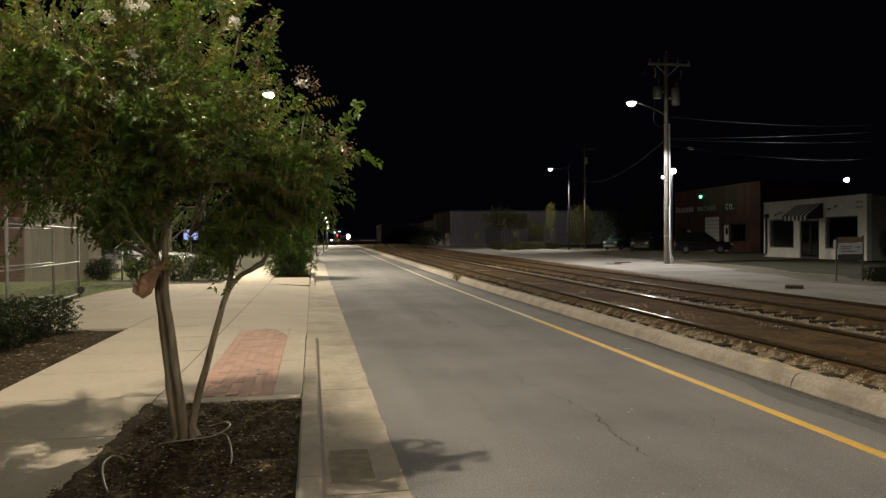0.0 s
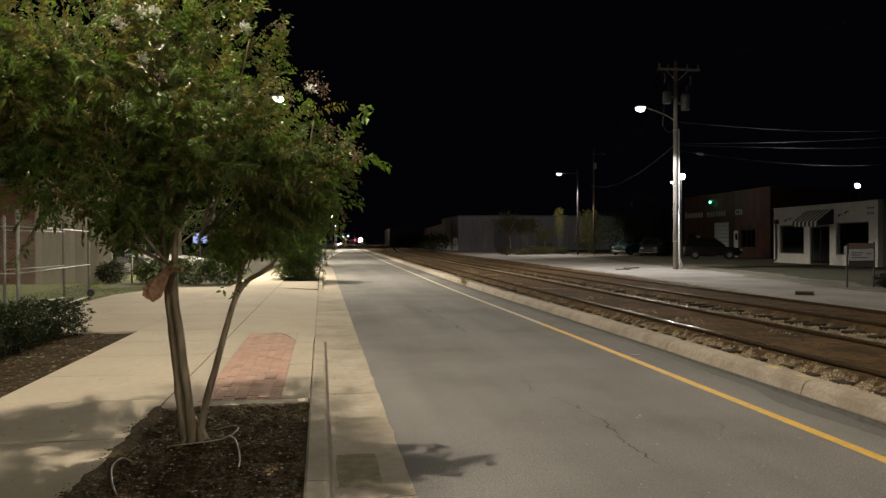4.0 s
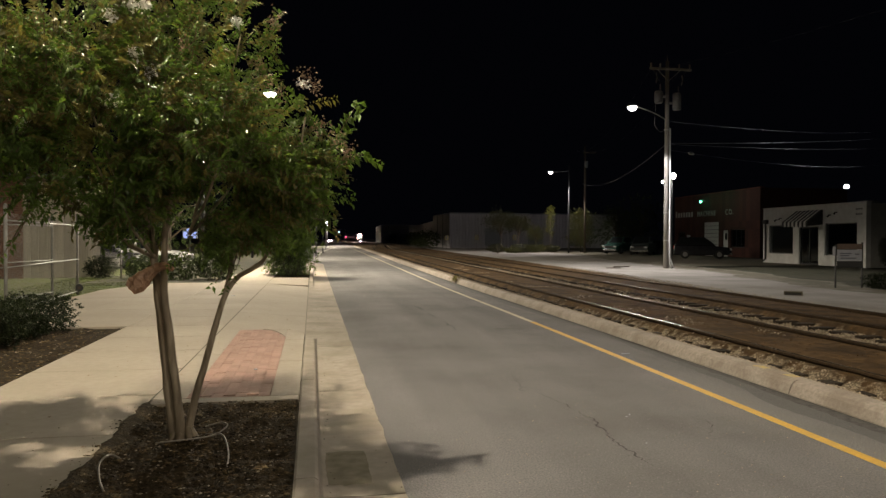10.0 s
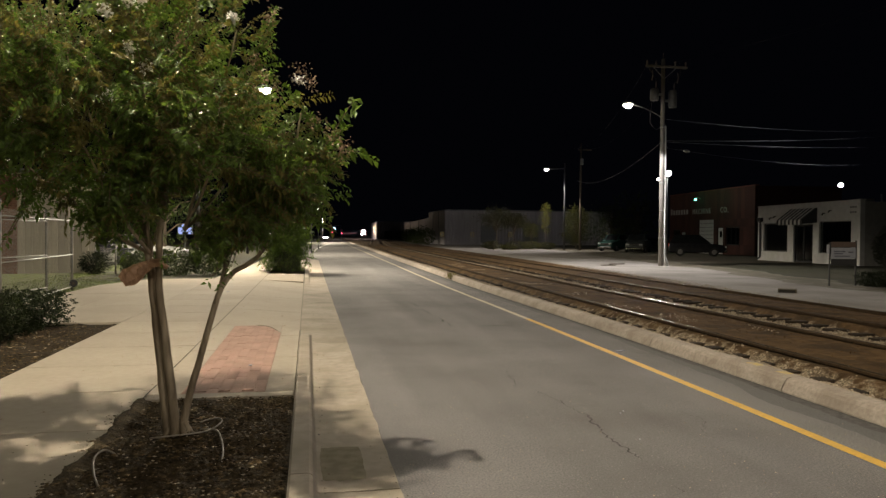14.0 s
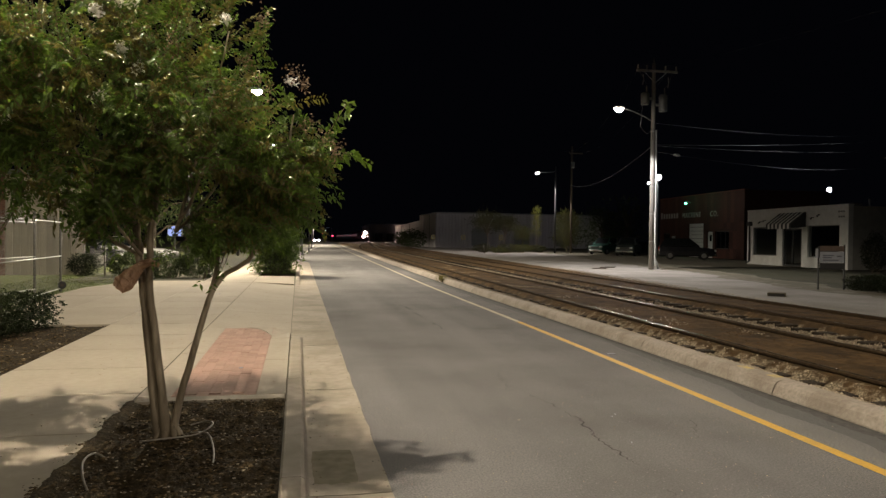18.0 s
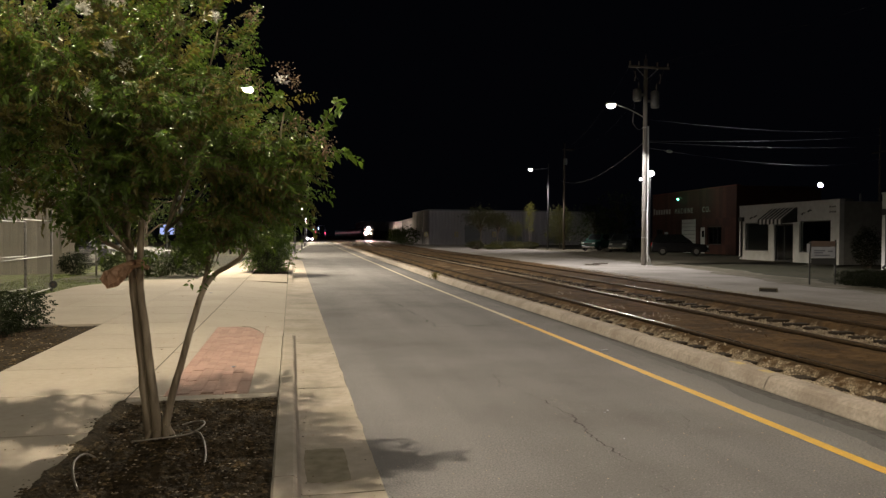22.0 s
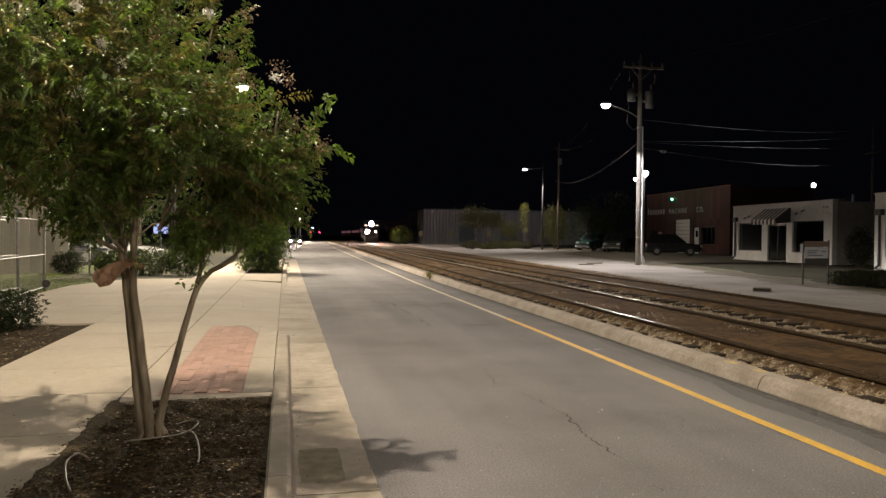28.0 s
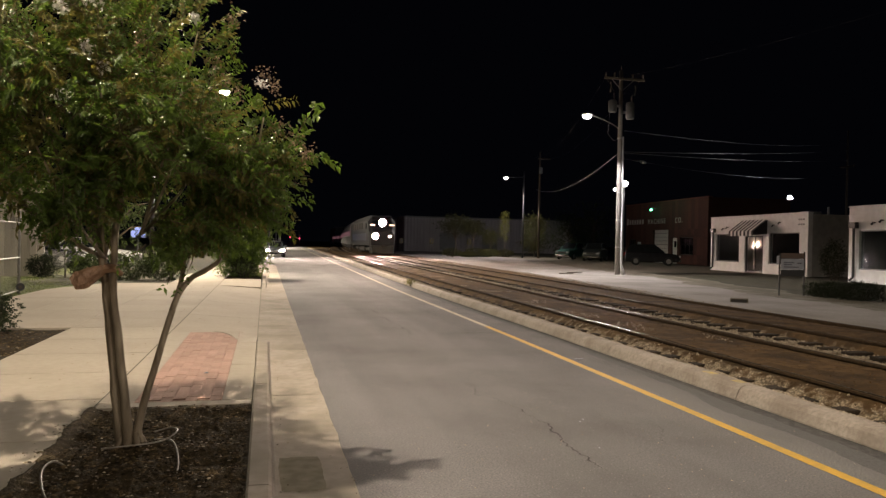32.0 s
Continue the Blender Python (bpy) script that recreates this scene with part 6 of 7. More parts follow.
    for x in (a0, a1):
        b = B()
        v = [b.verts.new(p) for p in ((x - 0.006, 0.0, 3.48), (x - 0.006, -1.0, 2.74), (x - 0.006, -1.0, 2.46), (x - 0.006, 0.0, 2.55))] + [b.verts.new(p) for p in ((x + 0.006, 0.0, 3.48), (x + 0.006, -1.0, 2.74), (x + 0.006, -1.0, 2.46), (x + 0.006, 0.0, 2.55))]
        for f in ((0, 1, 2, 3), (7, 6, 5, 4), (0, 4, 5, 1), (1, 5, 6, 2), (2, 6, 7, 3), (3, 7, 4, 0)):
            b.faces.new([v[i] for i in f])
        part("awning_side", b, AWN_B, t)
    part("downpipe", tube(B(), [(0.42, -0.10, 2.75), (0.42, -0.09, 1.0), (0.42, -0.09, 0.25), (0.30, -0.22, 0.08)], 0.06, 8), DARKDOOR, t, "dark downpipe")
    part("rain_head", box(B(), (0.20, -0.24, 2.7), (0.66, -0.002, 3.0), 0.02), DARKDOOR, t)
    for x, z in ((1.7, 2.95), (2.2, 3.05), (7.3, 3.1), (7.9, 3.25)):
        b = tube(B(), [(x, -0.002, z), (x, -0.12, z + 0.02), (x - 0.03, -0.2, z - 0.1)], [0.03, 0.03, 0.06], 7)
        part("spot_fixture", b, DARKDOOR, t)
    for z in (3.35, 3.05):
        for x in (9.55, 9.75, 9.95):
            part("vent_slat", box(B(), (x, -0.02, z), (x + 0.13, -0.002, z + 0.1)), GREYMETAL, t)
    b = B()
    box(b, (2.2, 5.5, H - 0.3), (3.4, 6.4, H + 0.55), 0.04)
    part("roof_unit", b, GREYMETAL, t, "grey rooftop air unit")
    for x in (5.8, 9.0):
        part("vent_pipe", tube(B(), [(x, 5.0, H - 0.3), (x, 5.0, H + 0.7)], 0.07, 8), STEEL, t)
    return t


shop = shop_building()
t2 = copy_thing(shop, pose(28.6, 30.4, 0.0, 0, 0, FACE))
for o in list(t2.children_recursive):
    if o.name.startswith(("awning", "roof_unit")):
        bpy.data.objects.remove(o)
tagged(t2, "second low white block shop with dark windows", "building")

# roof flood lamp behind the shop
t = thing("flood_lamp", (49.5, 60.5, 0.0), 0, "bright floodlight on a pole behind the shop", "flood lamp")
part("pole", tube(B(), [(0, 0, -0.1), (0, 0, 6.1)], [0.09, 0.07], 8), GREYMETAL, t)
part("housing", box(B(), (-0.3, -0.2, 6.1), (0.3, 0.25, 6.3), 0.03), GREYMETAL, t)
part("lens", ball(B(), (0, -0.45, 6.62), 0.21, 12), GLOW_FLOOD, t, "glowing flood lens", True)
part("side_lens", ball(B(), (-1.0, -0.4, 5.6), 0.12, 8), GLOW_FLOOD, t, "second small lens")
part("bracket", tube(B(), [(0, 0, 6.0), (-1.0, -0.3, 5.6)], 0.03, 5), STEEL, t)
t = thing("yard_lamp", (31.9, 60.3, 0.0), 0, "bright yard lamp on a pole behind the utility pole", "yard lamp")
part("pole", tube(B(), [(0, 0, -0.1), (0, 0, 7.0)], [0.09, 0.07], 8), GREYMETAL, t)
part("lens", ball(B(), (-0.1, -0.45, 7.3), 0.24, 12), GLOW_STREET, t, "glowing lens", True)
part("side_lens", ball(B(), (-1.1, -0.4, 6.75), 0.11, 8), GLOW_STREET, t, "small second lens")
part("bracket", tube(B(), [(0, 0, 6.9), (-0.1, -0.3, 7.1), (-1.1, -0.4, 6.75)], 0.03, 5), STEEL, t)

# ---- brick machine shop ----
def brick_building():
    W, H, D = 17.2, 6.1, 8.0
    t = thing("brick_building", (39.2, 73.4, 0.0), math.degrees(math.atan2(56.3 - 73.4, 38.0 - 39.2)), "dark red brick workshop with white lettering", "building")
    holes = [(6.7, 9.9, 0.0, 3.35), (10.6, 11.7, 0.0, 2.55), (12.2, 14.7, 0.9, 2.55), (1.0, 2.6, 0.9, 2.4)]
    part("front_wall", holed_wall(B(), W, H, 0.3, holes), REDMORTAR, t)
    part("side_wall", box(B(), (W - 0.3, 0.3, 0), (W, D, H)), REDMORTAR, t)
    part("side_wall", box(B(), (0.0, 0.3, 0), (0.3, D, H)), REDMORTAR, t)
    part("back_wall", box(B(), (0.3, D - 0.3, 0), (W - 0.3, D, H)), REDMORTAR, t)
    part("roof", box(B(), (0.3, 0.3, H - 0.5), (W - 0.3, D - 0.3, H - 0.35)), GREYMETAL, t)
    part("coping", box(B(), (-0.05, -0.06, H), (W + 0.05, 0.36, H + 0.1), 0.01), REDBRICK, t)
    # brick courses proud of the joints, one strip a course
    course = mat("brick_course", (0.056, 0.020, 0.013), (0.078, 0.028, 0.019), 6, 0.9, vary=0.25, island=True)
    z = 0.02
    while z < H - 0.05:
        b = B()
        xs = [0.0]
        for o in sorted(holes):
            if o[2] < z + 0.05 < o[3]:
                xs += [o[0], o[1]]
        xs.append(W)
        for x0, x1 in zip(xs[::2], xs[1::2]):
            k = x0
            while k < x1 - 0.05:
                e = min(k + 0.62, x1)
                box(b, (k + 0.006, -0.012, z), (e - 0.006, 0.0, z + 0.132))
                k = e
        tagged(part("brick_course", b, course, t), kind="stuff")
        z += 0.15
    b = B()
    for k in range(9):
        box(b, (6.75, 0.12, 0.02 + 0.37 * k), (9.85, 0.16, 0.36 + 0.37 * k), 0.008)
    part("rolling_door", b, WHITEDOOR, t, "white rolling freight door")
    d = part("door", box(B(), (10.65, 0.1, 0.02), (11.65, 0.15, 2.5), 0.006), WHITEDOOR, t, "white steel door")
    part("door_handle", ball(B(), (10.8, 0.07, 1.05), 0.035, 6), CHROME, d)
    part("door_window", box(B(), (10.95, 0.09, 1.6), (11.35, 0.098, 2.2)), CARGLASS, d)
    for o in holes[2:]:
        window_set(t, "window", *o, bars=2, frame_m=DARKDOOR)
        part("window_sill", box(B(), (o[0] - 0.08, -0.06, o[2] - 0.09), (o[1] + 0.08, 0.09, o[2] - 0.005)), REDMORTAR, t)
    part("lintel", box(B(), (12.1, -0.03, 2.56), (14.8, -0.013, 2.76)), REDMORTAR, t)
    part("inner_partition", box(B(), (0.3, 3.0, 0.0), (W - 0.3, 3.1, H - 0.5)), DARKROOM, t)
    part("lamp_arm", tube(B(), [(7.1, 0.0, 5.45), (7.1, -0.3, 5.6), (7.1, -0.5, 5.5)], 0.03, 6), STEEL, t)
    part("green_lamp", ball(B(), (7.1, -0.5, 5.38), 0.12, 10), GLOW_GREEN, t, "green glowing bulb", True)
    # lettering: a row of plain marks for the name, then the trade words
    x = 0.35
    for k in range(7):
        h = 0.66 if k == 0 else 0.50
        b = box(B(), (x, -0.045, 3.98), (x + 0.36, -0.013, 3.98 + h), 0.004)
        part("letter_mark", b, FADED_PAINT, t, "plain white letter-sized mark")
        x += 0.62
    for word, x, size in (("MACHINE", 5.45, 0.72), ("CO.", 11.2, 0.72)):
        for k, ch in enumerate(word):
            c = bpy.data.curves.new("letter", "FONT")
            c.body, c.size, c.extrude = ch, size, 0.012
            o = new("letter_source", c)
            me = bpy.data.meshes.new_from_object(o.evaluated_get(bpy.context.evaluated_depsgraph_get()))
            bpy.data.objects.remove(o)
            me.materials.append(FADED_PAINT)
            q = new("letter", me)
            q.parent = t
            q.matrix_basis = pose(x, -0.03, 3.96, 90, 0, 0)
            q["label"] = "white raised letter"
            x += max(v.co.x for v in me.vertices) + 0.16
    part("meter_box", box(B(), (3.4, -0.18, 1.5), (3.9, -0.014, 2.1), 0.02), PVC, t)
    return t


brick_building()

# ---- warehouse and shed along the far track ----
def ribbed_wall(b, x0, y0, x1, y1, h, step=0.6):
    d = Vector((x1 - x0, y1 - y0, 0))
    L = d.length
    d.normalize()
    nrm = Vector((d.y, -d.x, 0))
    p = Vector((x0, y0, 0))
    k = int(L / step)
    rows_ = []
    for i in range(k + 1):
        for f, o in ((0.0, 0.0), (0.15, 0.06), (0.45, 0.06), (0.6, 0.0)):
            q = p + d * min(L, (i + f) * step) + nrm * o
            rows_.append((b.verts.new(q), b.verts.new(q + Vector((0, 0, h)))))
    for a, c in zip(rows_, rows_[1:]):
        b.faces.new((a[0], c[0], c[1], a[1]))
    return b


def hall(name, x0, x1, y0, y1, h, label, skew=0.0):
    t = thing(name, (x0, y0, -0.05), 0, label, "warehouse", "trackside halls")
    w, d = x1 - x0, y1 - y0
    part("front_wall", ribbed_wall(B(), 0, 0, w, 0, h), WAREHOUSE, t)
    part("track_side_wall", ribbed_wall(B(), skew, d, 0, 0, h), WAREHOUSE, t)
    part("back_wall", box(B(), (skew, d - 0.2, 0), (w, d, h)), WAREHOUSE, t)
    part("side_wall", box(B(), (w - 0.2, 0, 0), (w, d - 0.2, h)), WAREHOUSE, t)
    part("core", box(B(), (skew + 0.1, 0.1, 0), (w - 0.3, d - 0.3, h - 0.1)), WAREHOUSE, t)
    part("eave_trim", box(B(), (skew - 0.05, -0.15, h), (w + 0.1, d + 0.1, h + 0.22)), GREYMETAL, t)
    for k in range(3):
        x = w * (k + 1) / 4
        part("dock_door", box(B(), (x - 1.5, -0.12, 0.4), (x + 1.5, -0.065, 3.6)), GREYMETAL, t)
    for k in range(2):
        y = d * (k + 1) / 3
        part("downpipe", tube(B(), [(skew * y / d - 0.16, y, 0), (skew * y / d - 0.16, y, h)], 0.07, 6), GREYMETAL, t)
    return t


hall("warehouse", 25.0, 58.0, 131.0, 149.0, 6.3, "long pale ribbed-metal warehouse beside the railway")
hall("warehouse_wing", 25.4, 60.0, 149.3, 235.0, 5.5, "lower ribbed-metal wing of the warehouse", 6.0)
hall("trackside_shed", 27.6, 46.0, 292.0, 352.0, 7.3, "distant metal shed along the railway", 3.2)

# ---- grey board building and fence on the left ----
t = thing("board_shed", (-8.05 - 11.2 * math.cos(radians(17)), 29.5 - 11.2 * math.sin(radians(17)), 0.05), 17, "weathered grey board shed behind the fence", "shed")
part("core", box(B(), (0, 0.05, 0), (11.2, 6, 3.7)), BOARD, t)
# the older end of the shed is brick
course = mat("old_brick_course", (0.17, 0.085, 0.062), (0.23, 0.125, 0.092), 7, 0.9, bump=0.3, bscale=90, vary=0.28, island=True)
part("brick_core", box(B(), (0.0, -0.02, 0), (8.7, 0.048, 3.62)), JOINT, t)
r = random.Random(8)
z, k = 0.0, 0
b = B()
while z < 3.55:
    x = 4.6 - 0.11 * (k % 2)
    while x < 8.6:
        box(b, (x + 0.006, -0.034 + r.uniform(-0.003, 0.002), z + 0.005), (min(x + 0.215, 8.69), -0.021, z + 0.070))
        x += 0.22
    z += 0.077
    k += 1
tagged(part("bricks", b, course, t, "old red-brown bricks"), kind="stuff")
x = 8.72
first = []
for w in (0.22, 0.26, 0.30):
    b = box(B(), (0, -0.03, 0), (w - 0.012, 0.05, 3.6), 0.006)
    first.append((part("board", b, BOARD, t), w))
    first[-1][0].location = (x, 0, 0)
    x += w
while x < 11.1:
    o, w = r.choice(first)
    q = like(o, pose(x, r.uniform(-0.012, 0.008), r.uniform(-0.03, 0.03)))
    x += w
part("roof", box(B(), (-0.4, -0.4, 3.7), (11.6, 6.4, 3.85)), GREYMETAL, t)

fence_a, fence_b = Vector((-5.62, 14.6, 0.06)), Vector((-6.10, 20.4, 0.06))


def fence(name, p, q, posts, h, label, mesh=True, end_post=True):
    t = thing(name, p, math.degrees(math.atan2(q.y - p.y, q.x - p.x)), label, "fence", "fences")
    L = (q - p).length
    for k in range(posts + 1 if end_post else posts):
        x = L * k / posts
        post = part("post", tube(B(), [(x, 0, -0.3), (x, 0, h + 0.10)], 0.028 if 0 < k < posts else 0.034, 10), DULLSTEEL, t, smooth=True)
        part("cap", ball(B(), (x, 0, h + 0.11), 0.036, 8, 0.7), DULLSTEEL, post)
    for z in (0.10, h * 0.47, h - 0.18):
        part("rail", tube(B(), [(0, -0.02, z), (L, -0.02, z)], 0.013, 8), STEEL, t, "bright galvanised rail", True)
    if mesh:
        b = B()
        s = 0.075
        k = -h
        while k < L:
            for sg in (1, -1):
                x0, z0, x1, z1 = (k, 0.08, k + h - 0.12, h - 0.04) if sg > 0 else (k, h - 0.04, k + h - 0.12, 0.08)
                if x0 < 0:
                    z0 += (0 - x0) * sg
                    x0 = 0
                if x1 > L:
                    z1 -= (x1 - L) * sg
                    x1 = L
                if x1 - x0 > 0.05:
                    tube(b, [(x0, 0.02 * sg * 0.2, z0), (x1, 0.02 * sg * 0.2, z1)], 0.0019, 3, False)
            k += s
        tagged(part("chain_link_mesh", b, WIRE, t), kind="stuff")
    return t


fence("chain_link_fence", fence_a, fence_b, 1, 2.0, "galvanised chain-link fence panel beside the driveway")
fence("chain_link_gate", Vector((-6.85, 17.1, 0.06)), Vector((-6.62, 20.1, 0.06)), 1, 1.98, "galvanised sliding gate frame behind the fence", False)
fence("chain_link_fence", Vector((-10.5, 13.4, 0.06)), fence_a - Vector((0.04, 0.01, 0)), 2, 2.0, "galvanised chain-link fence on the lawn", end_post=False)
fence("low_mesh_fence", Vector((-8.9, 30.4, 0.06)), Vector((-6.85, 27.9, 0.06)), 2, 1.0, "low dark mesh fence behind the grass")
t = thing("gate_wheel", (fence_b.x + 0.07, fence_b.y - 0.12, 0.12), 0, "black rubber gate roller by the post", "wheel")
b = B()
bmesh.ops.create_cone(b, cap_ends=True, segments=16, radius1=0.10, radius2=0.10, depth=0.07, matrix=pose(0, 0, 0.13, 90, 0, 20))
part("tyre", b, BLACK, t)
b = B()
bmesh.ops.create_cone(b, cap_ends=True, segments=10, radius1=0.04, radius2=0.04, depth=0.08, matrix=pose(0, 0, 0.13, 90, 0, 20))
part("hub", b, RUSTIRON, t)
# ---- notice board, inlet, chevrons ----
t = thing("notice_board", (16.75, 20.75, 0.0), -8, "white panel sign with a brown header on two posts", "sign")
for x in (0, 0.88):
    part("post", box(B(), (x - 0.022, -0.03, -0.1), (x + 0.022, 0.014, 1.43 if x == 0 else 1.50), 0.004), BLACK, t)
part("header", box(B(), (0.03, -0.045, 1.275), (0.85, -0.031, 1.455), 0.003), SIGNBROWN, t, "brown header board")
panel = part("panel", box(B(), (0.03, -0.05, 0.905), (0.85, -0.031, 1.265), 0.003), SIGNWHITE, t, "white printed panel")
part("side_plate", box(B(), (-0.12, -0.045, 1.06), (-0.03, -0.031, 1.36), 0.003), SIGNWHITE, t)
for x0, x1, z in ((0.12, 0.50, 1.12), (0.12, 0.42, 1.05), (0.60, 0.76, 1.10), (0.14, 0.66, 0.97)):
    part("text_bar", box(B(), (x0, -0.054, z), (x1, -0.0505, z + 0.035)), INK, panel)
part("lower_board", box(B(), (0.03, -0.045, 0.68), (0.85, -0.031, 0.895), 0.003), BLACK, t)
part("leg_brace", box(B(), (0.03, -0.02, 0.70), (0.85, 0.0, 0.74), 0.003), BLACK, t)
t = thing("storm_inlet", (13.18, 18.28, 0.0), -38, "low concrete storm drain inlet with a dark slot", "drain")
part("hood", box(B(), (-0.05, -0.03, 0.095), (0.43, 0.32, 0.12), 0.008), DIRT, t)
for x in (-0.05, 0.40):
    part("jamb", box(B(), (x, -0.02, -0.02), (x + 0.03, 0.32, 0.095)), DIRT, t)
# solid dark block: the shade inside the slot is put into its colour
part("throat", box(B(), (-0.02, 0.04, -0.02), (0.40, 0.30, 0.095)), CRACK, t)


def chevron(at, face, label):
    t = thing("chevron_sign", at, face, label, "road sign", "chevron signs")
    part("post", tube(B(), [(0, 0.03, -0.1), (0, 0.03, 2.3)], 0.03, 6), DULLSTEEL, t)
    plate = part("plate", box(B(), (-0.30, -0.012, 1.45), (0.30, 0.0, 2.2), 0.004), CHEV_Y, t, "yellow sign plate")
    b = B()
    v = [b.verts.new((x, -0.0165, z)) for x, z in ((-0.20, 2.12), (0.02, 2.12), (0.22, 1.82), (0.02, 1.53), (-0.20, 1.53), (0.0, 1.82))]
    b.faces.new((v[0], v[1], v[2], v[5])), b.faces.new((v[5], v[2], v[3], v[4]))
    part("chevron_mark", b, INK, plate, "black chevron arrow")


chevron((24.2, 105.0, 0.0), 0, "yellow chevron curve sign on a steel post")
chevron((28.0, 98.0, 0.0), 8, "second yellow chevron curve sign")
chevron((20.9, 112.0, 0.0), -6, "third chevron sign farther along the curve")
t = thing("delineator_post", (20.1, 76.8, 0.0), 0, "short dark marker post at the lot edge", "post")
part("stake", box(B(), (-0.06, -0.06, -0.05), (0.06, 0.06, 0.75), 0.01), RUSTIRON, t)
part("cap", box(B(), (-0.08, -0.08, 0.75), (0.08, 0.08, 0.82), 0.01), RUSTIRON, t)

# ---- distant signals and lamps at the crossing ----
def signal_head(at, lens, label, on):
    t = thing("traffic_signal", at, 0, label, "traffic signal", "traffic signals")
    part("pole", tube(B(), [(3.5, 0, -at[2]), (3.5, 0, 1.2), (0, 0, 1.4)], 0.09, 6), GREYMETAL, t)
    part("housing", box(B(), (-0.22, -0.1, -0.5), (0.22, 0.2, 0.6), 0.03), DARKDOOR, t)
    for k in range(3):
        b = B()
        bmesh.ops.create_cone(b, cap_ends=True, segments=14, radius1=0.30 if k == on else 0.15, radius2=0.28 if k == on else 0.15, depth=0.05, matrix=pose(0, -0.14 - 0.03 * (k == on), 0.4 - 0.36 * k, 90, 0, 0))
        part("lens", b, lens if k == on else DARKROOM, t)


signal_head((11.97, 400, 5.2), GLOW_SIGNAL, "distant hanging traffic signal showing green", 2)
signal_head((14.74, 400, 5.6), GLOW_SIGNAL_B, "distant hanging traffic signal showing blue-green", 2)
for x, y, z in ((10.8, 320, 2.84), (14.8, 320, 2.5)):
    t = thing("crossing_signal", (x, y, 0.0), 0, "railway crossing mast with red flashing lamp", "crossing signal", "crossing signals")
    part("mast", tube(B(), [(0, 0, -0.1), (0, 0, 4.2)], 0.08, 6), STEEL, t)
    part("crossbuck", box(B(), (-0.6, -0.06, 3.6), (0.6, -0.03, 3.8), 0, pose(0, 0, 0, 0, 0, 0)), SIGNWHITE, t)
    b = B()
    bmesh.ops.create_cone(b, cap_ends=True, segments=14, radius1=0.24, radius2=0.22, depth=0.06, matrix=pose(0, -0.14, z, 90, 0, 0))
    part("flasher", b, GLOW_RED, t, "red glowing lens")
for i, (px, y, z) in enumerate(((0.36, 65, 4.3), (1.2, 81, 4.3), (1.9, 104, 4.3), (2.6, 130, 4.3), (3.3, 158, 4.3))):
    t = thing("sidewalk_lamp", (px, y, 0.02), 0, "distant post lamp with a small pale globe", "street lamp", "post lamps along the sidewalk")
    part("post", tube(B(), [(0, 0, -0.1), (0, 0, 0.4), (0, 0, z)], [0.09, 0.05, 0.04], 8), DARKDOOR, t)
    part("globe", ball(B(), (0, 0, z + 0.1), 0.055, 10), GLOW_SMALL, t, "pale glowing globe", True)
t = thing("lit_sign", (-14.3, 90.0, 0.06), 0, "small blue-lit business sign in the dark", "sign")
part("post", box(B(), (-0.08, 0, -0.1), (0.08, 0.1, 1.5)), GREYMETAL, t)
part("cabinet", box(B(), (-0.85, 0.0, 1.45), (0.85, 0.25, 2.75), 0.03), GREYMETAL, t)
part("sign_face", box(B(), (-0.78, -0.02, 1.52), (0.78, -0.002, 2.3)), GLOW_BLUE, t, "blue glowing face")
part("upper_face", box(B(), (-0.4, -0.02, 2.33), (0.35, -0.002, 2.68)), GLOW_BLUE, t)
part("dark_panel", box(B(), (-0.3, -0.04, 1.5), (0.35, -0.021, 1.78)), DARKDOOR, t)

# ---- road vehicles ----
def loft(b, sections):
    """Rings of equal count joined one after another and capped."""
    rings = [[b.verts.new(p) for p in s] for s in sections]
    k = len(rings[0])
    for r0, r1 in zip(rings, rings[1:]):
        for i in range(k):
            b.faces.new((r0[i], r0[(i + 1) % k], r1[(i + 1) % k], r1[i]))
    b.faces.new(rings[0][::-1]), b.faces.new(rings[-1])
    return b


def body_ring(x, w, z0, z1):
    c = 0.08
    return [(x, -w + c, z0), (x, -w, z0 + c), (x, -w, (z0 + z1) / 2), (x, -w + c * 0.7, z1 - c * 0.6), (x, -w + c * 2, z1), (x, w - c * 2, z1), (x, w - c * 0.7, z1 - c * 0.6), (x, w, (z0 + z1) / 2), (x, w, z0 + c), (x, w - c, z0)]


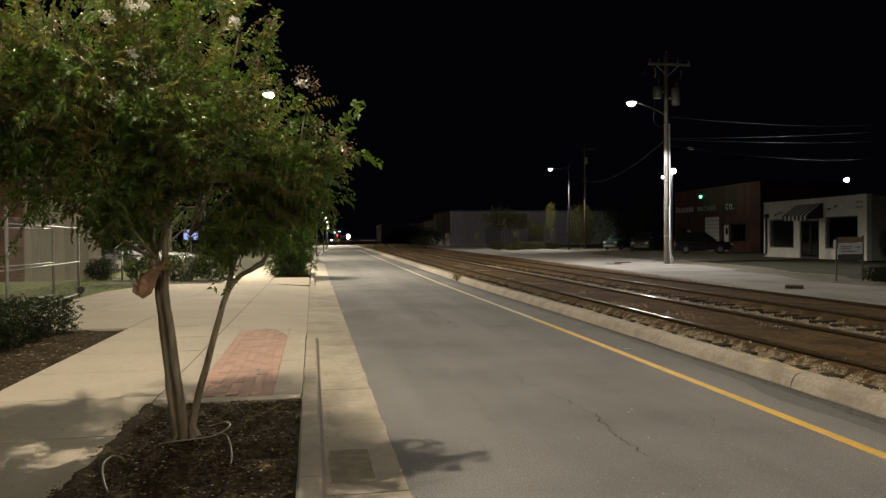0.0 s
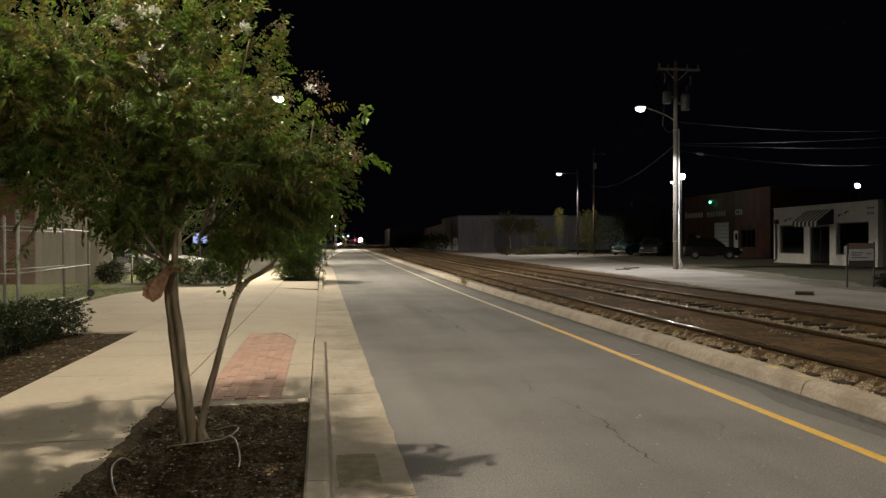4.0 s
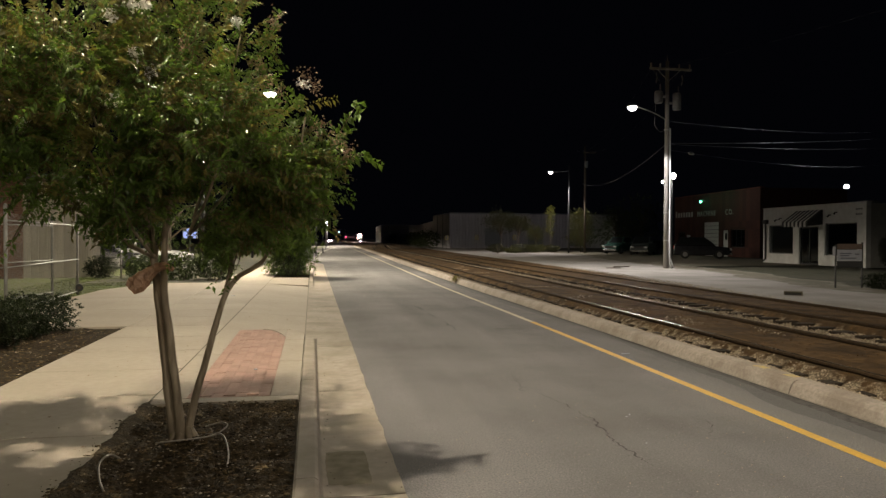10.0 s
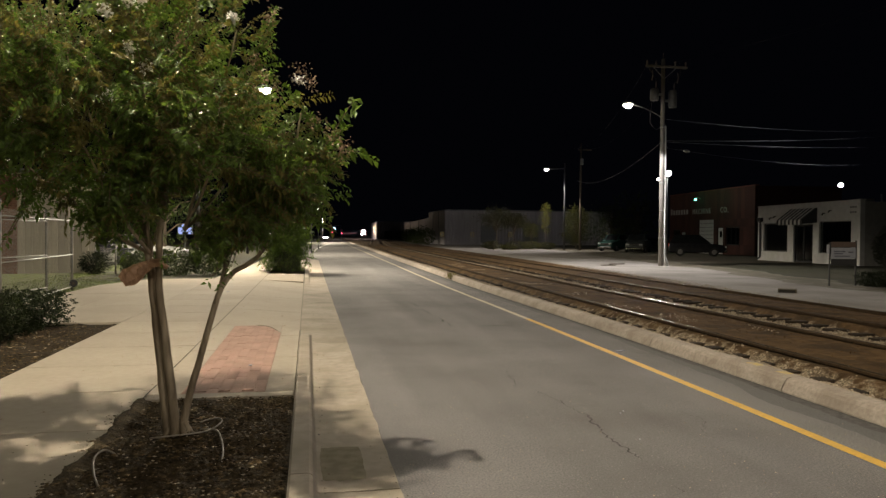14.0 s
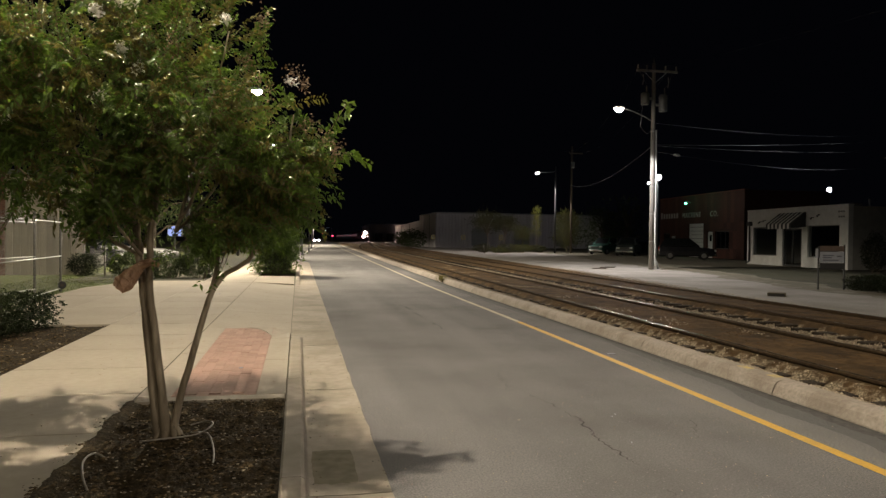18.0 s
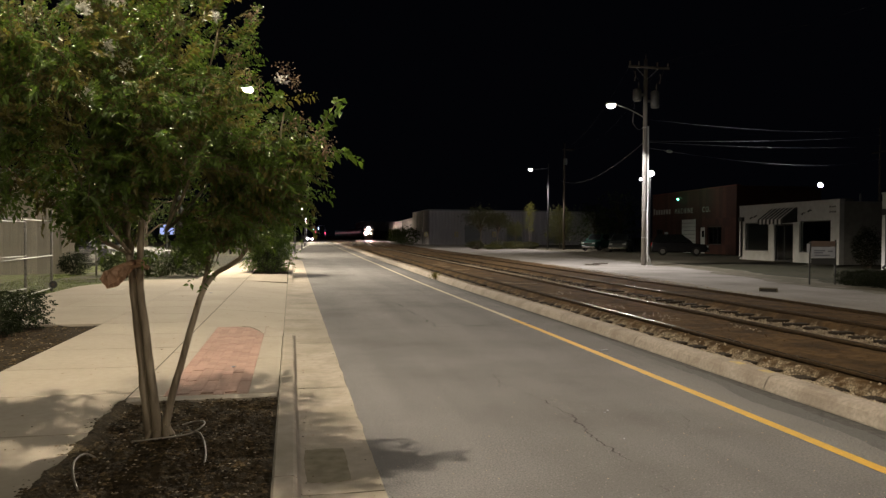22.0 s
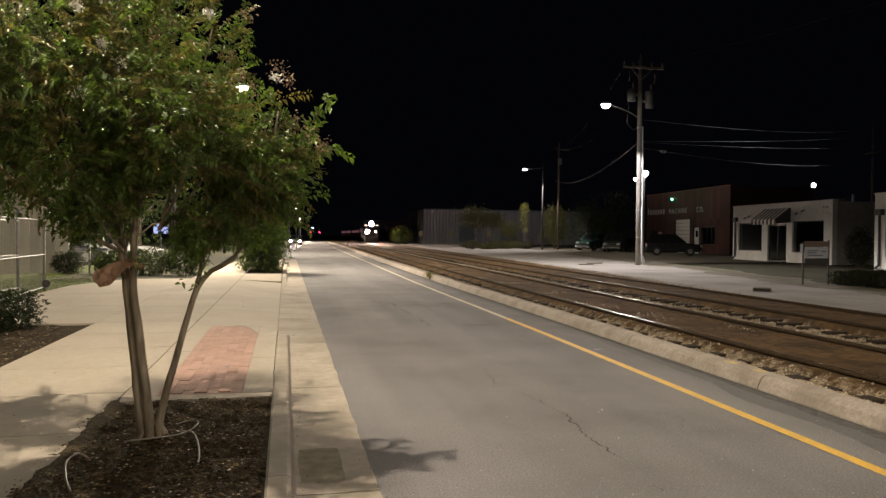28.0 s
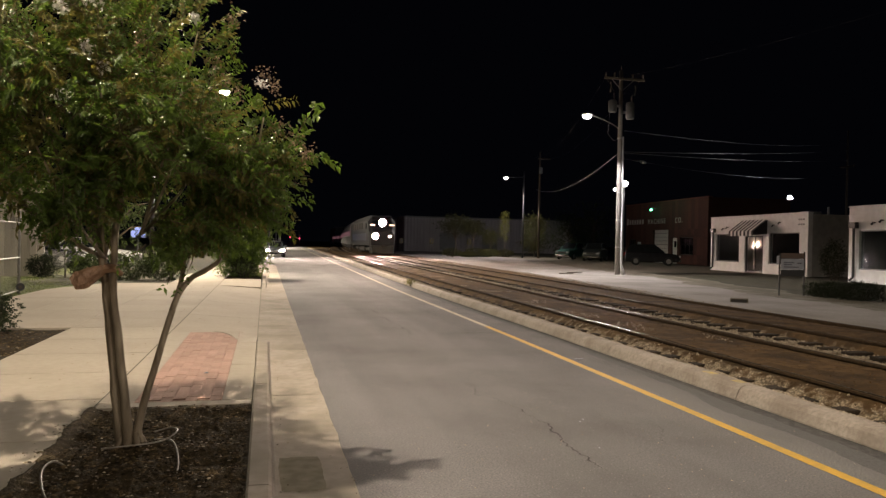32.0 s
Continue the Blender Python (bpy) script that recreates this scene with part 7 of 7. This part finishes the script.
def vehicle(name, at, rz, style, paint, label, lens=HEADGLASS, group="parked vehicles"):
    """Local x points forwards. style: suv, pickup or sedan."""
    t = thing(name, at, rz, label, "car", group)
    L, W, hood, belt, roof = {"suv": (4.6, 0.96, 1.06, 1.14, 1.80), "pickup": (5.6, 0.98, 1.10, 1.18, 1.86), "sedan": (4.6, 0.90, 0.86, 0.93, 1.45)}[style]
    f, r = L / 2, -L / 2
    low = 0.30
    b = loft(B(), [body_ring(r, W * 0.93, low + 0.12, belt - 0.10), body_ring(r + 0.12, W, low, belt), body_ring(0.4, W, low, belt), body_ring(f - 1.35, W, low, belt), body_ring(f - 1.2, W, low, hood), body_ring(f - 0.25, W * 0.96, low, hood - 0.10), body_ring(f, W * 0.86, low + 0.1, hood - 0.26)])
    body = part("body", b, paint, t, smooth=False)
    end = {"suv": r + 0.15, "pickup": r + 2.0, "sedan": r + 0.75}[style]
    slope = {"suv": 0.42, "pickup": 0.12, "sedan": 0.65}[style]
    def cab_ring(x, w, z):
        return [(x, -w, z), (x, w, z)]
    b = B()
    lo = [(end, -W + 0.06, belt), (f - 1.25, -W + 0.06, belt), (f - 1.25, W - 0.06, belt), (end, W - 0.06, belt)]
    hi = [(end + slope, -W + 0.22, roof), (f - 2.1, -W + 0.22, roof), (f - 2.1, W - 0.22, roof), (end + slope, W - 0.22, roof)]
    loft(b, [lo, hi])
    part("roof_shell", b, paint, t)
    # glass laid over the cabin shell
    def pane(q, name="window"):
        b2 = B()
        c = sum((Vector(p) for p in q), Vector()) / 4
        nrm = (Vector(q[1]) - Vector(q[0])).cross(Vector(q[3]) - Vector(q[0])).normalized()
        if nrm.dot(c - Vector((0, 0, roof - 0.5))) < 0:
            nrm = -nrm
        ins = [Vector(p) + (c - Vector(p)) * 0.13 for p in q]
        v = [b2.verts.new(p + nrm * 0.008) for p in ins] + [b2.verts.new(p - nrm * 0.02) for p in ins]
        for fc in ((0, 1, 2, 3), (7, 6, 5, 4), (0, 4, 5, 1), (1, 5, 6, 2), (2, 6, 7, 3), (3, 7, 4, 0)):
            b2.faces.new([v[i] for i in fc])
        part(name, b2, CARGLASS, t)
    pane((lo[1], lo[2], hi[2], hi[1]), "windscreen")
    pane((lo[3], lo[0], hi[0], hi[3]), "rear_window")
    for s, (a, c, d, e) in ((0, (lo[0], lo[1], hi[1], hi[0])), (1, (lo[3], lo[2], hi[2], hi[3]))):
        def along(p, q, k):
            return tuple(p[i] + (q[i] - p[i]) * k for i in range(3))
        n_ = 1 if style == "pickup" else 2
        for k in range(n_):
            pane((along(a, c, k / n_), along(a, c, (k + 1) / n_), along(e, d, (k + 1) / n_), along(e, d, k / n_)))
    if style == "pickup":
        part("bed_floor", box(B(), (r + 0.15, -W + 0.12, belt + 0.002), (end - 0.05, W - 0.12, belt + 0.01)), UNDER, t)
        for y in (-W + 0.02, W - 0.10):
            part("bed_rail", box(B(), (r + 0.06, y, belt), (end - 0.02, y + 0.08, belt + 0.06), 0.01), paint, t)
    for x in (r + 0.95, f - 0.95):
        for s in (-1, 1):
            b = B()
            bmesh.ops.create_cone(b, cap_ends=True, segments=20, radius1=0.36, radius2=0.36, depth=0.24, matrix=pose(x, s * (W - 0.10), 0.36, 90, 0, 0))
            bmesh.ops.bevel(b, geom=[e for e in b.edges if e.calc_length() < 0.2], offset=0.03, segments=1, affect="EDGES")
            w = part("wheel", b, TYRE, t)
            b = B()
            bmesh.ops.create_cone(b, cap_ends=True, segments=14, radius1=0.22, radius2=0.20, depth=0.26, matrix=pose(x, s * (W - 0.10), 0.36, 90, 0, 0))
            part("rim", b, RIM, w)
    for s in (-1, 1):
        part("headlight", box(B(), (f - 0.16, s * (W * 0.50), hood - 0.36), (f + 0.03, s * (W * 0.86), hood - 0.19), 0.03), lens, t, "glowing headlight" if lens is not HEADGLASS else "")
        part("tail_light", box(B(), (r - 0.02, s * (W * 0.72), belt - 0.35), (r + 0.10, s * (W * 0.92), belt - 0.05), 0.02), TAILGLASS, t)
        part("mirror", box(B(), (f - 1.65, s * (W - 0.04), belt), (f - 1.45, s * (W + 0.17), belt + 0.17), 0.03), paint, t)
    part("front_bumper", box(B(), (f - 0.2, -W * 0.9, 0.32), (f + 0.08, W * 0.9, 0.55), 0.05), UNDER if style == "sedan" else CHROME, t)
    part("rear_bumper", box(B(), (r - 0.08, -W * 0.9, 0.35), (r + 0.2, W * 0.9, 0.58), 0.05), CHROME if style != "sedan" else UNDER, t)
    part("grille", box(B(), (f - 0.02, -W * 0.45, hood - 0.40), (f + 0.035, W * 0.45, hood - 0.22), 0.01), UNDER, t)
    return t


vehicle("parked_suv", (32.5, 56.2, 0.004), -27, "suv", PAINT_DARK, "black sport utility vehicle parked by the brick building")
vehicle("parked_pickup", (34.6, 77.0, 0.004), 218, "pickup", PAINT_GREEN, "dark green pickup truck parked in the dirt yard")
vehicle("parked_pickup", (34.1, 70.5, 0.004), 236, "pickup", PAINT_GREY, "grey pickup truck parked beside the green one")
vehicle("parked_car", (-8.7, 40.5, 0.06), -4, "sedan", PAINT_WHITE, "white car parked behind the low fence")
vehicle("parked_car", (-10.6, 37.6, 0.06), 4, "sedan", PAINT_DARK, "dark sedan parked before the white car")
car = vehicle("oncoming_car", (11.7, 480, 0.0), -90, "sedan", PAINT_GREY, "grey car driving with bright headlights on", GLOW_CAR, "")

# ---- the train ----
def loco():
    t = thing("locomotive", (25, 540, RAIL_Z), 0, "grey and blue diesel passenger locomotive with blazing lights", "locomotive")

    def ring(x, w, z0, z1, ch=0.55):
        return [(x, -w, z0), (x, -w, z1 - ch), (x, -w + ch * 0.8, z1), (x, w - ch * 0.8, z1), (x, w, z1 - ch), (x, w, z0)]
    b = loft(B(), [ring(-10.5, 1.48, 0.95, 4.2), ring(8.4, 1.48, 0.95, 4.2), ring(9.3, 1.46, 0.95, 4.0, 0.5), ring(9.95, 1.38, 0.95, 2.75, 0.35), ring(10.45, 1.2, 1.0, 2.45, 0.3)])
    part("body", b, LOCO_GREY, t)
    for s in (-1, 1):
        part("side_stripe", box(B(), (-10.3, s * 1.482, 1.5), (8.3, s * 1.489, 2.3)), LOCO_BLUE, t)
        part("cab_window", box(B(), (7.2, s * 1.483, 2.75), (8.2, s * 1.492, 3.4)), CARGLASS, t)
        for k in range(5):
            part("air_grille", box(B(), (-9.5 + 2.9 * k, s * 1.483, 2.8), (-7.4 + 2.9 * k, s * 1.495, 3.5)), UNDER, t)
        b = B()
        v = [b.verts.new(p) for p in ((9.40, s * 0.08, 3.72), (9.40, s * 1.0, 3.62), (9.88, s * 1.05, 2.98), (9.88, s * 0.08, 2.98))]
        b.faces.new(v)
        r = bmesh.ops.extrude_face_region(b, geom=b.faces[:])
        bmesh.ops.translate(b, vec=(0.05, 0, 0.03), verts=[q for q in r["geom"] if isinstance(q, bmesh.types.BMVert)])
        part("windscreen", b, CARGLASS, t)
        board = part("number_board", box(B(), (9.45, s * 0.74, 3.06), (9.90, s * 1.32, 3.24), 0.02), GREYMETAL, t)
        part("lit_face", box(B(), (9.901, s * 0.77, 3.09), (9.91, s * 1.29, 3.21)), GLOW_BOARD, board, "dimly lit number board face")
        ditch = part("ditch_light", tube(B(), [(10.30, s * 0.78, 1.96), (10.62, s * 0.78, 1.96)], 0.25 if s > 0 else 0.31, 16, False), UNDER, t)
        b = B()
        bmesh.ops.create_cone(b, cap_ends=True, segments=16, radius1=0.12 if s > 0 else 0.30, radius2=0.12 if s > 0 else 0.30, depth=0.02, matrix=pose(10.52, s * 0.78, 1.96, 0, 90, 0))
        part("lens", b, GLOW_DITCH if s < 0 else GLOW_DITCH_DIM, ditch, "glowing ditch light lens" if s < 0 else "dimmed ditch light lens")
    part("headlight_housing", tube(B(), [(9.2, 0, 3.36), (9.8, 0, 3.36)], [0.5, 0.46], 18), UNDER, t)
    b = B()
    bmesh.ops.create_cone(b, cap_ends=True, segments=24, radius1=0.36, radius2=0.36, depth=0.02, matrix=pose(9.83, 0, 3.38, 0, 90, 0))
    part("headlight", b, GLOW_HEAD, t, "blazing headlight lens")
    # added tube that narrows the headlight's light to a beam
    part("headlight_shroud", tube(B(), [(9.79, 0, 3.38), (10.30, 0, 3.38)], 0.37, 24, False), UNDER, t)
    part("pilot", loft(B(), [[(10.2, -1.3, 0.12), (10.2, 1.3, 0.12), (10.2, 1.3, 1.0), (10.2, -1.3, 1.0)], [(10.75, -1.1, 0.15), (10.75, 1.1, 0.15), (10.6, 1.1, 0.95), (10.6, -1.1, 0.95)]]), UNDER, t)
    part("coupler", box(B(), (10.6, -0.12, 0.75), (11.0, 0.12, 1.0), 0.04), RUSTIRON, t)
    part("fuel_tank", box(B(), (-3.0, -1.2, 0.3), (3.0, 1.2, 0.95), 0.12), UNDER, t)
    part("roof_fan", tube(B(), [(-7.5, 0, 4.2), (-7.5, 0, 4.34)], 0.7, 16), UNDER, t)
    for x in (-6.9, 6.5):
        bogie(t, x)
    return t


def bogie(t, x):
    frame_ob = part("bogie_frame", box(B(), (x - 1.9, -1.15, 0.40), (x + 1.9, 1.15, 0.85), 0.06), UNDER, t)
    for dx in (-1.3, 1.3):
        for s in (-1, 1):
            b = B()
            bmesh.ops.create_cone(b, cap_ends=True, segments=18, radius1=0.46, radius2=0.46, depth=0.13, matrix=pose(x + dx, s * 0.75, 0.465, 90, 0, 0))
            part("wheel", b, RUSTIRON, frame_ob)


def coach():
    t = thing("passenger_coach", (25, 570, RAIL_Z), 0, "stainless steel passenger coach with dim lit windows", "railway coach", "coaches of the train")

    def ring(x, w):
        return [(x, -w, 0.95), (x, -w, 3.4), (x, -w + 0.5, 4.05), (x, w - 0.5, 4.05), (x, w, 3.4), (x, w, 0.95)]
    part("body", loft(B(), [ring(-12.9, 1.5), ring(12.9, 1.5)]), COACH, t)
    for s in (-1, 1):
        for k in range(11):
            x = -11.2 + 2.05 * k
            w = part("window_frame", box(B(), (x - 0.1, s * 1.502, 2.05), (x + 1.65, s * 1.512, 2.95)), DARKDOOR, t)
            part("pane", box(B(), (x, s * 1.513, 2.15), (x + 1.55, s * 1.518, 2.85)), GLOW_WINDOW, w)
        for k in range(4):
            part("fluting", box(B(), (-12.8, s * 1.502, 1.05 + 0.22 * k), (12.8, s * 1.515, 1.18 + 0.22 * k)), COACH, t)
        part("door", box(B(), (-12.75, s * 1.502, 1.0), (-11.8, s * 1.514, 3.1)), GREYMETAL, t)
    part("underframe", box(B(), (-8, -1.2, 0.5), (8, 1.2, 0.95)), UNDER, t)
    for x in (-9.6, 9.6):
        bogie(t, x)
    part("gangway", box(B(), (12.9, -0.6, 1.0), (13.2, 0.6, 3.4)), UNDER, t)
    return t


locomotive = loco()
first_coach = coach()
coaches = [first_coach] + [copy_thing(first_coach, pose(25, 600 + 27 * k, RAIL_Z)) for k in range(5)]

# ---- small litter ----
def litter(name, at, size, material, label, rz):
    t = thing(name, at, rz, label, "litter", "litter")
    b = box(B(), (-size[0], -size[1], 0.001), (size[0], size[1], size[2]))
    for v in b.verts:
        v.co.z += 0.35 * size[2] * noise.noise((v.co.x * 40, v.co.y * 40, rz))
    part("scrap", b, material, t)


for i, (x, y, z) in enumerate(((4.18, 9.12, 0.0), (-0.62, 8.05, 0.121), (-1.95, 18.6, 0.121), (12.6, 15.9, 0.05), (2.5, 5.07, 0.0), (2.76, 5.93, 0.0), (2.70, 5.86, 0.0))):
    litter("paper_scrap", (x, y, z + 0.003), ((0.06, 0.018, 0.036, 0.04, 0.012, 0.016, 0.010)[i], (0.02, 0.012, 0.02, 0.02, 0.005, 0.005, 0.006)[i], 0.010 if i < 4 else 0.005), SIGNWHITE, "small white scrap of paper on the ground", 17 * i)
litter("lot_debris", (17.2, 38.2, 0.02), (0.5, 0.06, 0.05), RUSTIRON, "dark strip of debris on the lot", 12)
litter("lot_debris", (16.0, 36.6, 0.02), (0.4, 0.05, 0.04), RUSTIRON, "dark strip of debris on the lot", -8)

# ---- brick pavers ----
first = None
r = random.Random(2)
for i in range(7):
    for j in range(27):
        off = 0.095 if i % 2 else 0.0
        x, y = -1.072 + 0.1045 * i, 6.80 + 0.19 * j + off
        if y + 0.09 > brick_end(x + 0.05):
            continue
        z = WZ - 0.045 + r.uniform(-0.002, 0.003)
        m = pose(x, y, z, r.uniform(-0.6, 0.6), r.uniform(-0.6, 0.6), r.uniform(-0.7, 0.7))
        if first is None:
            first = part("brick_paver", box(B(), (-0.0517, -0.0938, -0.02), (0.0517, 0.0938, 0.045), 0.0015), BRICK, pavement)
            first.matrix_basis = m
        else:
            like(first, m)

# ---- what moves ----
def motions():
    def on_track(y):
        """Pose on the far track at the distance y, heading towards smaller y."""
        s = (track_far(y + 2) - track_far(y - 2)) / 4
        return pose(track_far(y), y, RAIL_Z, 0, 0, math.degrees(math.atan2(-1, -s)))

    secs = list(range(33))
    front = [525 - 450 * s / 32 for s in secs]
    walk(locomotive, [(s, on_track(d + 10.5)) for s, d in zip(secs, front)])
    for k, c in enumerate(coaches):
        walk(c, [(s, on_track(d + 10.5 + 10.8 + 13.3 + 26.6 * k)) for s, d in zip(secs, front)])

    dist = smooth_line([(0, 480), (10, 345), (20, 214), (25, 146), (28, 106), (30, 84), (32, 66)])

    lane = smooth_line([(60, 1.0), (66, 0.9), (80, 0.75), (104, 1.35), (145, 3.0), (172, 4.4), (300, 7.4), (480, 11.8)])

    def on_road(y):
        x = lane(y)
        s = (lane(y + 3) - lane(y - 3)) / 6
        return pose(x, y, 0.003, 0, 0, math.degrees(math.atan2(-1, -s)))
    walk(car, [(s, on_road(dist(s) + 2.3)) for s in secs])

    swing = smooth_line([(0, 34), (3, 30), (6, 28), (9, 48), (11, 40), (13, 60), (16, 50), (18, 48), (20, 56), (23, 56), (26, 42), (28, 50), (30, 45), (32, 56)])
    walk(bag, [(s / 2, Matrix.Translation((-1.10, 5.30, 1.345)) @ pose(0, 0, 0, 5 * math.sin(s * 0.9), swing(s / 2) + 6 * math.sin(s * 1.7), 4 * math.sin(s * 1.1))) for s in range(65)])

    for k, (o, c) in enumerate(CROWN_PARTS):
        a = 0.5 if c.length < 0.1 else 1.1
        walk(o, [(s, Matrix.Translation(c) @ pose(0, 0, 0, a * math.sin(1.3 * s + k), a * math.sin(1.7 * s + 2.1 * k), 0.6 * a * math.sin(0.9 * s + 0.7 * k))) for s in secs])


motions()
